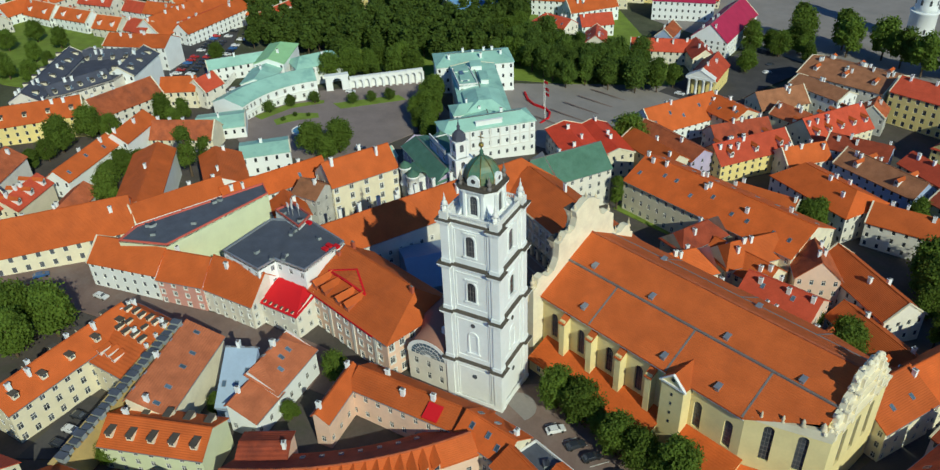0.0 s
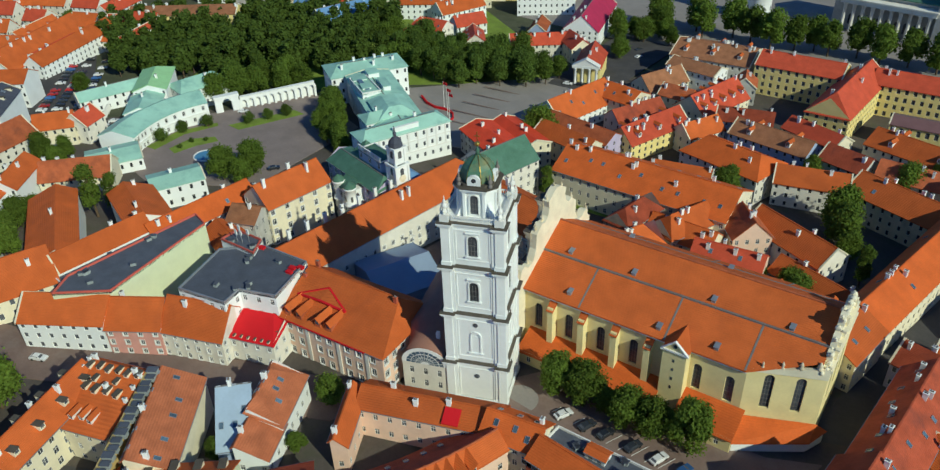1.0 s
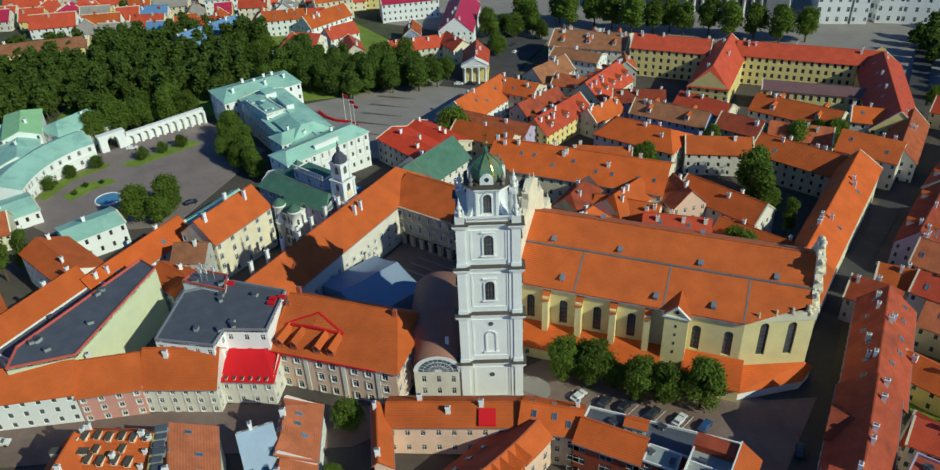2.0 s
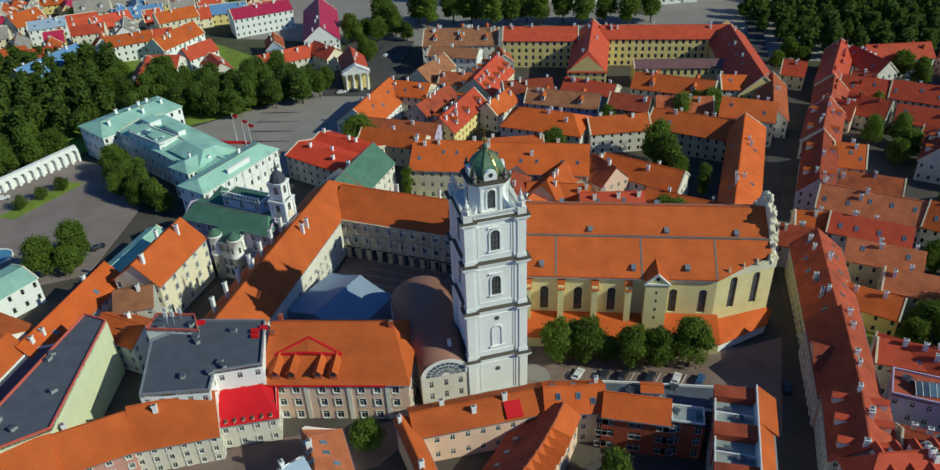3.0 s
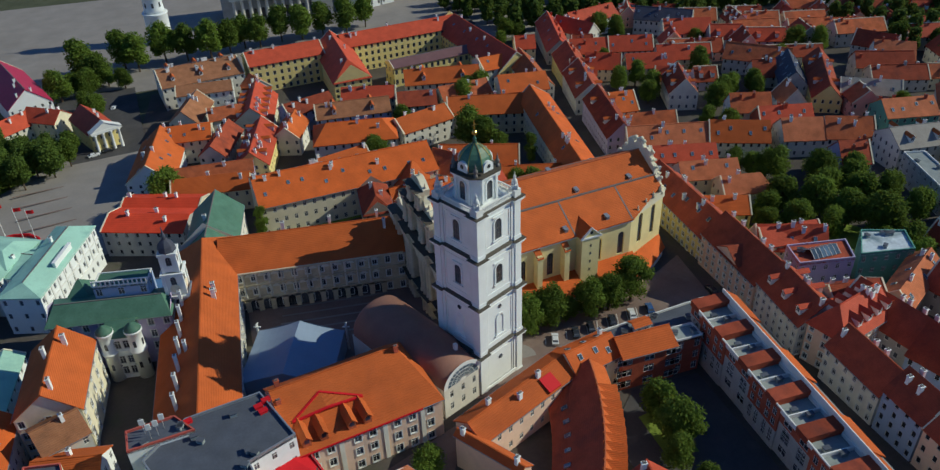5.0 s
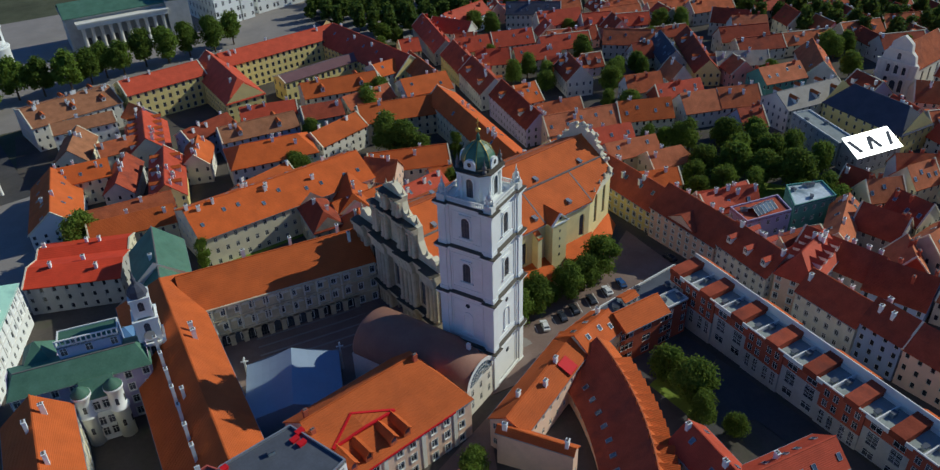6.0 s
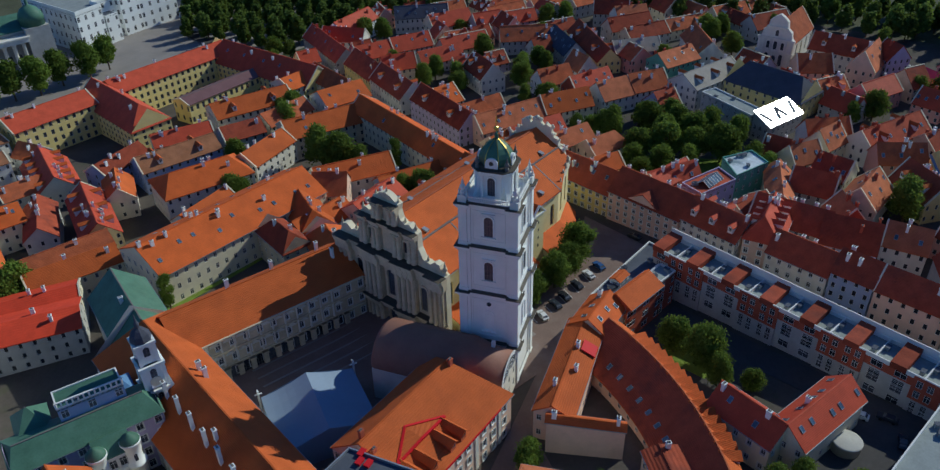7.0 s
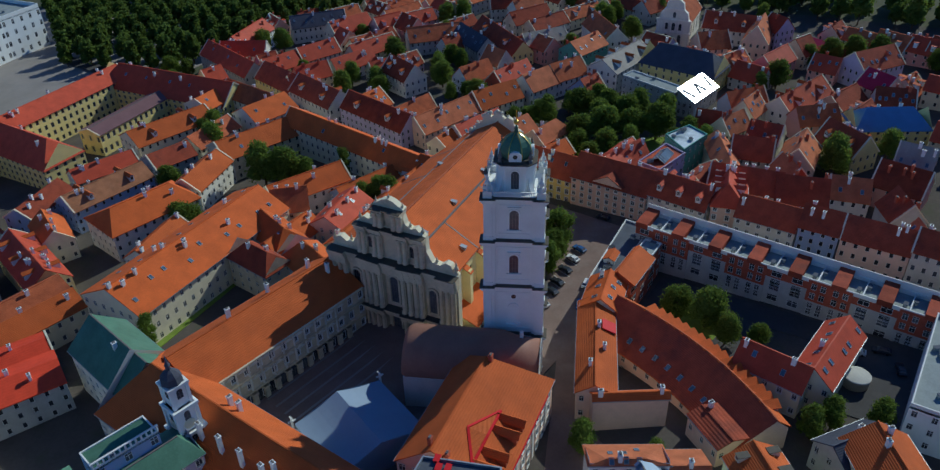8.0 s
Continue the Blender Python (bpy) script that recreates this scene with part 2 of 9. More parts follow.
def slab(bm, pts, thick, mi=0):
    """A sloping sheet of a given thickness, its top through the points."""
    hi = [bm.verts.new(p) for p in pts]
    lo = [bm.verts.new((p[0], p[1], p[2] - thick)) for p in pts]
    n = len(pts)
    faces = [bm.faces.new(hi), bm.faces.new(lo[::-1])]
    for i in range(n):
        faces.append(bm.faces.new((lo[i], lo[(i + 1) % n], hi[(i + 1) % n], hi[i])))
    for f in faces:
        f.material_index = mi


def lathe(bm, profile, seg=16, cx=0.0, cy=0.0, mi=0, turn=0.0, smooth=True):
    rings = []
    for r, z in profile:
        rings.append([bm.verts.new((cx + r * math.cos(turn + 2 * math.pi * i / seg), cy + r * math.sin(turn + 2 * math.pi * i / seg), z)) for i in range(seg)])
    for a, b in zip(rings, rings[1:]):
        for i in range(seg):
            f = bm.faces.new((a[i], a[(i + 1) % seg], b[(i + 1) % seg], b[i]))
            f.material_index, f.smooth = mi, smooth
    bm.faces.new(rings[-1]).material_index = mi
    bm.faces.new(rings[0][::-1]).material_index = mi


WINDOWS = {}


def cells(bm, xs, zs, depth, mats):
    """A connected relief over a grid: depth[i][j] is how far cell i, j stands out, mats[i][j] its material."""
    seen = {}

    def v(x, y, z):
        key = (round(x, 4), round(y, 4), round(z, 4))
        if key not in seen:
            seen[key] = bm.verts.new((x, y, z))
        return seen[key]

    nx, nz = len(xs) - 1, len(zs) - 1
    for i in range(nx):
        for j in range(nz):
            d = depth[i][j]
            f = bm.faces.new((v(xs[i + 1], d, zs[j]), v(xs[i], d, zs[j]), v(xs[i], d, zs[j + 1]), v(xs[i + 1], d, zs[j + 1])))
            f.material_index = mats[i][j]
            for di, dj, p, q in ((1, 0, (xs[i + 1], zs[j]), (xs[i + 1], zs[j + 1])), (0, 1, (xs[i], zs[j + 1]), (xs[i + 1], zs[j + 1]))):
                a, b = i + di, j + dj
                if a < nx and b < nz and abs(depth[a][b] - d) > 1e-5:
                    e = depth[a][b]
                    bm.faces.new((v(p[0], d, p[1]), v(q[0], d, q[1]), v(q[0], e, q[1]), v(p[0], e, p[1])))


def window_mesh(w, h, kind="plain"):
    """Frame, glazing bars and pane in one piece; x along the wall, y outwards, z up, centred on the opening."""
    key = (round(w, 2), round(h, 2), kind)
    if key not in WINDOWS:
        bm = bmesh.new()
        a, b, t = w / 2, h / 2, 0.07
        if kind in ("plain", "trim"):
            xs = [-a, -a + t, -0.035, 0.035, a - t, a]
            zs = [-b, -b + t, b * 0.3, b * 0.3 + 0.06, b - t, b]
            bar = lambda i, j: i in (0, 2, 4) or j in (0, 2, 4)  # noqa: E731
            dep = [[0.06 if bar(i, j) else 0.0 for j in range(5)] for i in range(5)]
            mt = [[0 if bar(i, j) else 1 for j in range(5)] for i in range(5)]
            if kind == "trim":
                xs, zs = [-a - 0.2, *xs, a + 0.2], [-b - 0.16, *zs, b + 0.2]
                dep = [[0.27] * 7] + [[0.33, *col, 0.3] for col in dep] + [[0.27] * 7]
                mt = [[0] * 7] + [[0, *col, 0] for col in mt] + [[0] * 7]
            cells(bm, xs, zs, dep, mt)
        else:                                     # arched: glass with bars of lead, fan of facets above
            n, top = 10, b - a
            bars = 2 if a > 0.7 else 1
            xs = [-a]
            for k in range(bars):
                c = -a + 2 * a * (k + 1) / (bars + 1)
                xs += [c - 0.05, c + 0.05]
            xs.append(a)
            m = max(2, int((top + b) / 1.1))
            zs = [-b]
            for k in range(m - 1):
                c = -b + (top + b) * (k + 1) / m
                zs += [c - 0.035, c + 0.035]
            zs.append(top)
            dep = [[0.05 if i % 2 or j % 2 else 0.0 for j in range(len(zs) - 1)] for i in range(len(xs) - 1)]
            mt = [[0 if i % 2 or j % 2 else 1 for j in range(len(zs) - 1)] for i in range(len(xs) - 1)]
            cells(bm, xs, zs, dep, mt)
            ring = [bm.verts.new((a * math.cos(math.pi * i / n), 0, top + a * math.sin(math.pi * i / n))) for i in range(n + 1)]
            bm.faces.new(ring).material_index = 1
            bmesh.ops.remove_doubles(bm, verts=bm.verts, dist=0.0005)
        me = bpy.data.meshes.new("window")
        bm.to_mesh(me)
        bm.free()
        me.materials.append(MATS["frame_grey" if kind == "arch" else "trim"])
        me.materials.append(MATS["glass"])
        WINDOWS[key] = me
    return WINDOWS[key]


def arched_window(w, h, parent, m):
    """Leaded bars with the pane as a piece of its own behind them."""
    key = (round(w, 2), round(h, 2), "split")
    if key not in WINDOWS:
        pair = []
        for keep in (0, 1):
            bm = bmesh.new()
            bm.from_mesh(window_mesh(w, h, "arch"))
            bmesh.ops.delete(bm, geom=[f for f in bm.faces if f.material_index != keep], context="FACES")
            me = bpy.data.meshes.new("bars" if keep == 0 else "pane")
            bm.to_mesh(me)
            bm.free()
            me.materials.append(MATS["frame_grey"])
            me.materials.append(MATS["glass"])
            pair.append(me)
        WINDOWS[key] = pair
    bars, pane = WINDOWS[key]
    ob = put("window", bars, parent, m=m)
    put("pane", pane, ob)
    return ob


def facade(bm, o, u, length, z0, z1, cols=(), rows=(), w=1.1, h=1.7, parent=None, deep=0.17, kind="plain", skip=(), name="window", joined=None):
    """A wall from o along u with real openings, each with a reveal; the windows become parts of parent."""
    o, u = Vector(o), Vector(u).normalized()
    nrm = Vector((u.y, -u.x, 0))
    xs = sorted({0.0, length, *[c + s * w / 2 for c in cols for s in (-1, 1)]})
    zs = sorted({z0, z1, *[r + s * h / 2 for r in rows for s in (-1, 1)]})
    at = lambda s, z, d=0.0: o + u * s + Vector((0, 0, z)) - nrm * d  # noqa: E731
    for i in range(len(xs) - 1):
        for j in range(len(zs) - 1):
            xm, zm = (xs[i] + xs[i + 1]) / 2, (zs[j] + zs[j + 1]) / 2
            ci = [k for k, c in enumerate(cols) if abs(xm - c) < w / 2 - 1e-4]
            ri = [k for k, r in enumerate(rows) if abs(zm - r) < h / 2 - 1e-4]
            if ci and ri and (ci[0], ri[0]) not in skip:
                a, b, c, d = (xs[i], zs[j]), (xs[i + 1], zs[j]), (xs[i + 1], zs[j + 1]), (xs[i], zs[j + 1])
                for p, q in ((a, b), (b, c), (c, d), (d, a)):
                    poly(bm, (at(*p), at(*q), at(*q, deep), at(*p, deep)))
                rot = Matrix((u, nrm, Vector((0, 0, 1)))).transposed().to_4x4()
                if joined is not None:
                    p0, p1, p2, p3 = at(xs[i] + 0.09, zs[j] + 0.09, deep), at(xs[i + 1] - 0.09, zs[j] + 0.09, deep), at(xs[i + 1] - 0.09, zs[j + 1] - 0.09, deep), at(xs[i] + 0.09, zs[j + 1] - 0.09, deep)
                    poly(joined, (at(*a, deep), at(*b, deep), p1, p0))
                    poly(joined, (at(*b, deep), at(*c, deep), p2, p1))
                    poly(joined, (at(*c, deep), at(*d, deep), p3, p2))
                    poly(joined, (at(*d, deep), at(*a, deep), p0, p3))
                    poly(joined, (p0, p1, p2, p3), 1)
                else:
                    if kind == "arch":            # wall above the springing, round to the crown
                        cm, zc, rad = xm, zs[j + 1] - w / 2, w / 2
                        arc = [(cm + rad * math.cos(math.pi * k / 12), zc + rad * math.sin(math.pi * k / 12)) for k in range(13)]
                        for p, q in zip(arc, arc[1:]):
                            poly(bm, (at(*q), at(*p), at(p[0], zs[j + 1]), at(q[0], zs[j + 1])))
                            poly(bm, (at(*p), at(*q), at(*q, deep), at(*p, deep)))
                    m = Matrix.Translation(at(xm, zm, deep - 0.07)) @ rot
                    if kind == "arch" and parent.parent is None:
                        arched_window(w, h, parent, m)
                    else:
                        put(name, window_mesh(w, h, kind), parent, m=m)
            else:
                poly(bm, (at(xs[i], zs[j]), at(xs[i + 1], zs[j]), at(xs[i + 1], zs[j + 1]), at(xs[i], zs[j + 1])))


def spread(length, step, margin=1.2):
    n = max(0, int((length - 2 * margin) / step) + 1)
    if n <= 0:
        return []
    if n == 1:
        return [length / 2]
    s = (length - 2 * margin) / (n - 1)
    return [margin + s * i for i in range(n)]


SMALL = {}


def small_mesh(kind):
    """Shared meshes of chimneys, roof windows and dormers."""
    if kind in SMALL:
        return SMALL[kind]
    bm = bmesh.new()
    mats = ["trim", "lead"]
    if kind in ("chimney", "brick_chimney", "tall_chimney"):
        h = 2.6 if kind == "tall_chimney" else 1.5
        box(bm, -0.5, 0.5, -0.36, 0.36, -2.2, h)
        box(bm, -0.6, 0.6, -0.46, 0.46, h, h + 0.18)
        box(bm, -0.34, -0.06, -0.2, 0.2, h + 0.18, h + 0.45, 1)
        box(bm, 0.06, 0.34, -0.2, 0.2, h + 0.18, h + 0.45, 1)
        mats = ["brick_wall" if kind == "brick_chimney" else "white_wall", "lead"]
    elif kind == "skylight":                      # lies on the slope: x along, y up the slope, z outwards
        for q in ((-0.5, -0.42, -0.75, 0.75), (0.42, 0.5, -0.75, 0.75), (-0.42, 0.42, -0.75, -0.66), (-0.42, 0.42, 0.66, 0.75)):
            box(bm, *q, -0.1, 0.16)
        box(bm, -0.42, 0.42, -0.66, 0.66, -0.05, 0.1, 1)
        mats = ["zinc", "sky_glass"]
    elif kind in ("dormer", "red_dormer"):         # upright: front towards -y
        box(bm, -0.75, 0.75, -1.3, 2.2, -1.2, 0.75)
        slab(bm, ((-1.0, -1.6, 0.7), (0, -1.6, 1.5), (0, 2.6, 1.5), (-1.0, 2.6, 0.7)), 0.14, 1)
        slab(bm, ((0, -1.6, 1.5), (1.0, -1.6, 0.7), (1.0, 2.6, 0.7), (0, 2.6, 1.5)), 0.14, 1)
        poly(bm, ((-0.75, -1.3, 0.7), (0.75, -1.3, 0.7), (0, -1.3, 1.35)))
        box(bm, -0.45, 0.45, -1.36, -1.25, -0.45, 0.55, 2)
        box(bm, -0.04, 0.04, -1.4, -1.36, -0.45, 0.55)
        mats = ["trim", "red_tile" if kind == "red_dormer" else "orange_tile", "glass"]
    elif kind == "flat_hood":                      # small cream roof hood
        box(bm, -0.7, 0.7, -0.9, 1.4, -0.8, 0.45)
        box(bm, -0.8, 0.8, -1.05, 1.6, 0.45, 0.6, 1)
        box(bm, -0.45, 0.45, -0.96, -0.85, -0.3, 0.3, 2)
        mats = ["cream_wall", "ledge", "glass"]
    elif kind == "vent":
        box(bm, -0.7, 0.7, -0.45, 0.45, -0.2, 0.7)
        box(bm, -0.8, 0.8, -0.55, 0.55, 0.7, 0.82, 1)
        mats = ["light_felt", "grey_felt"]
    me = bpy.data.meshes.new(kind)
    bm.to_mesh(me)
    bm.free()
    for q in mats:
        me.materials.append(MATS[q])
    SMALL[kind] = me
    return me


ROOF_WORDS = dict(worn_tile="faded orange clay tile roof", blue_roof="blue metal roof", blue_sheet="pale blue metal roof", orange_tile="orange clay tile roof", new_tile="bright orange tile roof", old_tile="weathered clay tile roof", dark_tile="dark red tile roof",
                  red_sheet="bright red metal roof", red_tile="red tile roof", magenta_sheet="magenta metal roof", brown_tile="brown tile roof", plum_sheet="plum-brown metal roof", vivid_tile="vivid red tile roof", patch_sheet="pale patched metal roof",
                  mint_sheet="mint green metal roof", green_sheet="dark green metal roof", grey_tile="dark grey tile roof", light_tile="pale grey roof", grey_felt="dark grey flat roof", light_felt="pale grey flat roof")
WALL_WORDS = dict(rose_wall="rose plastered", white_wall="white plastered", cream_wall="cream plastered", pale_wall="pale plastered", yellow_wall="yellow plastered", pink_wall="pink plastered",
                  red_wall="red plastered", blue_wall="blue plastered", lilac_wall="lilac plastered", teal_wall="dark green", stone_wall="weathered stone",
                  grey_wall="grey plastered", brick_wall="red brick", green_wall="pale green plastered", church_wall="yellow plastered")


PLOTS = []                                         # ridge lines and half widths of all houses that stand


def plot_taken(x, y, spare):
    """True if a spot lies within spare metres of a house that already stands."""
    for ax, ay, bx, by, w in PLOTS:
        dx, dy = bx - ax, by - ay
        f = min(1.0, max(0.0, ((x - ax) * dx + (y - ay) * dy) / max(1e-6, dx * dx + dy * dy)))
        if math.hypot(x - ax - f * dx, y - ay - f * dy) < w + spare:
            return True
    return False


def house(ax, ay, bx, by, w, eave, ridge, wall="pale_wall", roof="orange_tile", w2=None, hip=(0, 0), floors=0, step=3.0, win=(1.05, 1.6), chim=2, sky_l=0, dorm=0,
          kind="plain", over=0.45, low=None, name="house", note="", seed=None, dkind="dormer", blank="", e2=None, chk="chimney", drop=2.5, cols=None, steep=True):
    """A house whose ridge runs from a to b: w to the right of that line, w2 to its left. Heights are above the ground at its middle."""
    d = Vector((bx - ax, by - ay))
    length, ang = d.length, math.atan2(d.y, d.x)
    w2 = w if w2 is None else w2
    PLOTS.append((ax, ay, bx, by, (w + w2) / 2))
    e2 = eave if e2 is None else e2
    if steep and abs(math.sin(ang)) > 0.75 and name != "palace_wing":      # old ranges along the streets are steep
        ridge += 0.2
        eave, e2 = max(5.0, min(eave, ridge - 0.88 * w)), max(5.0, min(e2, ridge - 0.8 * w2))
    cx, cy = (ax + bx) / 2, (ay + by) / 2
    rnd = random.Random(int(ax * 31 + ay * 17 + bx * 7) if seed is None else seed)
    thing = new(name)
    thing.matrix_basis = Matrix.Translation((cx, cy, G(cy))) @ Matrix.Rotation(ang, 4, "Z")
    tagged(thing, f"{WALL_WORDS[wall]} town house with {note or ROOF_WORDS[roof]}", "house" if name == "house" else name.replace("_", " "))
    hl = length / 2
    h0, h1 = hip
    z0 = -drop
    near = math.hypot(cx + 10, cy - 10) < 100
    panes = None if near else bmesh.new()
    bm = bmesh.new()
    nfl = floors or max(1, round(eave / 3.4))
    gap = eave / nfl
    rows = [gap * (i + 0.52) for i in range(nfl)]
    hh = min(win[1], gap * 0.6)

    def side(o, u, ln, top, tag):
        wdir = Matrix.Rotation(ang, 2) @ Vector((u[1], -u[0]))
        shown = tag not in blank and wdir.y < 0.62
        facade(bm, o, u, ln, z0, top, (cols if cols and tag == "r" else spread(ln, step)) if shown else (), [r for r in rows if r + hh / 2 < top - 0.3] if shown else (), win[0], hh, thing, kind=kind, joined=panes)

    side((-hl, -w, 0), (1, 0, 0), length, eave, "r")
    side((hl, w2, 0), (-1, 0, 0), length, e2, "l")
    side((hl, -w, 0), (0, 1, 0), w + w2, min(eave, e2), "b")
    side((-hl, w2, 0), (0, -1, 0), w + w2, min(eave, e2), "a")
    lo = min(eave, e2)
    for s, hp in ((-1, h0), (1, h1)):
        if hp == 0 or eave != e2:
            pts = [(s * hl, -w, lo), (s * hl, w2, lo)]
            if e2 > lo:
                pts.append((s * hl, w2, e2))
            pts.append((s * hl, 0, ridge - 0.12))
            if eave > lo:
                pts.append((s * hl, -w, eave))
            poly(bm, pts if s > 0 else pts[::-1])
    part("wall", bm, wall, thing)
    if panes:
        tagged(part("glazing", panes, ["trim", "glass"], thing), kind="stuff")
    # roof: slabs that overhang the walls
    bm = bmesh.new()
    kr, kl = (ridge - eave) / w, (ridge - e2) / w2
    xa, xb = -hl - (over if h0 else 0.3), hl + (over if h1 else 0.3)
    ra, rb = -hl + h0 if h0 else xa, hl - h1 if h1 else xb
    er, el = eave - over * kr, e2 - over * kl
    slab(bm, ((xa, -w - over, er), (xb, -w - over, er), (rb, 0, ridge), (ra, 0, ridge)), 0.28)
    slab(bm, ((xb, w2 + over, el), (xa, w2 + over, el), (ra, 0, ridge), (rb, 0, ridge)), 0.28)
    if h0:
        slab(bm, ((xa, w2 + over, el), (xa, -w - over, er), (ra, 0, ridge)), 0.28)
    if h1:
        slab(bm, ((xb, -w - over, er), (xb, w2 + over, el), (rb, 0, ridge)), 0.28)
    part("roof", bm, roof, thing)
    for s, hp in ((-1, h0), (1, h1)):
        if hp == 0 and not near and rnd.random() < 0.5:
            bm = bmesh.new()                       # pale mortared verge along the gable
            xs_ = sorted((s * (hl + 0.34), s * (hl - 0.12)))
            top = [(-w - over, er + 0.16), (0, ridge + 0.2), (w2 + over, el + 0.16)]
            rows_ = [[bm.verts.new((x, y, z)) for y, z in top] + [bm.verts.new((x, y, z - 0.5)) for y, z in reversed(top)] for x in xs_]
            for k in range(6):
                bm.faces.new((rows_[0][k], rows_[1][k], rows_[1][(k + 1) % 6], rows_[0][(k + 1) % 6]))
            bm.faces.new(rows_[0][::-1])
            bm.faces.new(rows_[1])
            part("verge", bm, "cream_wall", thing)
    if near or length > 28:
        bm = bmesh.new()
        box(bm, ra, rb, -0.16, 0.16, ridge - 0.1, ridge + 0.1)
        part("ridge_cap", bm, roof if "tile" in roof else "lead", thing)
    if near:
        for ya, yb, ez in ((-w - over - 0.12, -w - over + 0.02, er), (w2 + over - 0.02, w2 + over + 0.12, el)):
            bm = bmesh.new()
            box(bm, xa, xb, ya, yb, ez - 0.24, ez - 0.08)
            part("gutter", bm, "zinc", thing)
    for _ in range(chim):
        x, s = rnd.uniform(ra + 1, rb - 1) if rb - ra > 3 else 0, rnd.choice((-1, 1))
        f = rnd.uniform(0.05, 0.45)
        y = -w * f if s < 0 else w2 * f
        z = ridge + y * kr if y < 0 else ridge - y * kl
        put("chimney", small_mesh(chk), thing, m=Matrix.Translation((x, y, z)) @ Matrix.Rotation(rnd.choice((0, math.pi / 2)), 4, "Z"))
    for s, k, wd in ((-1, kr, w), (1, kl, w2)):
        for i in range(sky_l):
            x = ra + (rb - ra) * (i + 0.5 + rnd.uniform(-0.2, 0.2)) / sky_l
            y = s * wd * rnd.choice((0.4, 0.62))
            m = Matrix.Translation((x, y, ridge - abs(y) * k)) @ Matrix.Rotation(0 if s < 0 else math.pi, 4, "Z") @ Matrix.Rotation(math.atan(k), 4, "X")
            put("skylight", small_mesh("skylight"), thing, m=m)
        for i in range(dorm):
            x = ra + (rb - ra) * (i + 0.5) / dorm
            y = s * wd * 0.62
            put("dormer", small_mesh(dkind), thing, m=Matrix.Translation((x, y, ridge - abs(y) * k + 0.5)) @ Matrix.Rotation(0 if s < 0 else math.pi, 4, "Z"))
    return thing


def flat_house(pts, top, wall, roof, floors=3, step=3.0, win=(1.1, 1.6), name="house", note="", vents=4, blank=(), kind="plain", parapet=0.5, edge=None):
    """A flat-roofed house over a plan polygon (anticlockwise)."""
    cx, cy = sum(p[0] for p in pts) / len(pts), sum(p[1] for p in pts) / len(pts)
    thing = new(name)
    thing.matrix_basis = Matrix.Translation((cx, cy, G(cy)))
    tagged(thing, f"{WALL_WORDS[wall]} building with {note or ROOF_WORDS[roof]}", "house")
    loc = [(p[0] - cx, p[1] - cy) for p in pts]
    PLOTS.extend((*p, *q, 2.0) for p, q in zip(pts, pts[1:] + pts[:1]))
    bm = bmesh.new()
    gap = top / floors
    for i, (p, q) in enumerate(zip(loc, loc[1:] + loc[:1])):
        u = Vector((q[0] - p[0], q[1] - p[1], 0))
        ln = u.length
        shown = i not in blank and -u.x / ln < 0.62
        facade(bm, (*p, 0), u, ln, -2.5, top, spread(ln, step) if shown else (), [gap * (k + 0.52) for k in range(floors)] if shown else (), win[0], win[1], thing, kind=kind)
    part("wall", bm, wall, thing)
    bm = bmesh.new()
    prism(bm, loc, top - 0.5, top - 0.05)
    part("roof", bm, roof, thing)
    bm = bmesh.new()                               # parapet: one closed ring with mitred corners
    inner = []
    for a, b, c in zip(loc[-1:] + loc[:-1], loc, loc[1:] + loc[:1]):
        u, v = (Vector(b) - Vector(a)).normalized(), (Vector(c) - Vector(b)).normalized()
        n = Vector((-u.y - v.y, u.x + v.x))
        n *= 0.3 / max(0.2, (n.length / 2) ** 2) / 2
        inner.append(Vector(b) + n)
    rings = [[bm.verts.new((p[0], p[1], z)) for p in pl] for pl, z in ((loc, top - 0.3), (loc, top + parapet), (inner, top + parapet), (inner, top - 0.3))]
    for ra_, rb_ in zip(rings, rings[1:] + rings[:1]):
        for i in range(len(loc)):
            j = (i + 1) % len(loc)
            bm.faces.new((ra_[i], ra_[j], rb_[j], rb_[i]))
    part("parapet", bm, edge or wall, thing)
    rnd = random.Random(int(cx * 13 + cy))
    for _ in range(vents):
        i = rnd.randrange(len(loc))
        f, g = rnd.uniform(0.25, 0.6), rnd.uniform(0.2, 0.6)
        x = loc[i][0] * f + loc[(i + 1) % len(loc)][0] * g * (1 - f)
        y = loc[i][1] * f + loc[(i + 1) % len(loc)][1] * g * (1 - f)
        put("vent", small_mesh("vent"), thing, m=Matrix.Translation((x, y, top + 0.1)) @ Matrix.Rotation(rnd.uniform(0, 3), 4, "Z"))
    return thing


def sheet(name, pts, material, label, lift=0.05, category="", grid=0):
    """A patch of ground that follows the slope."""
    bm = bmesh.new()
    slab(bm, [(x, y, G(y) + lift) for x, y in pts], 0.3)
    return tagged(part(name, bm, material), label, category or name, kind="structure")


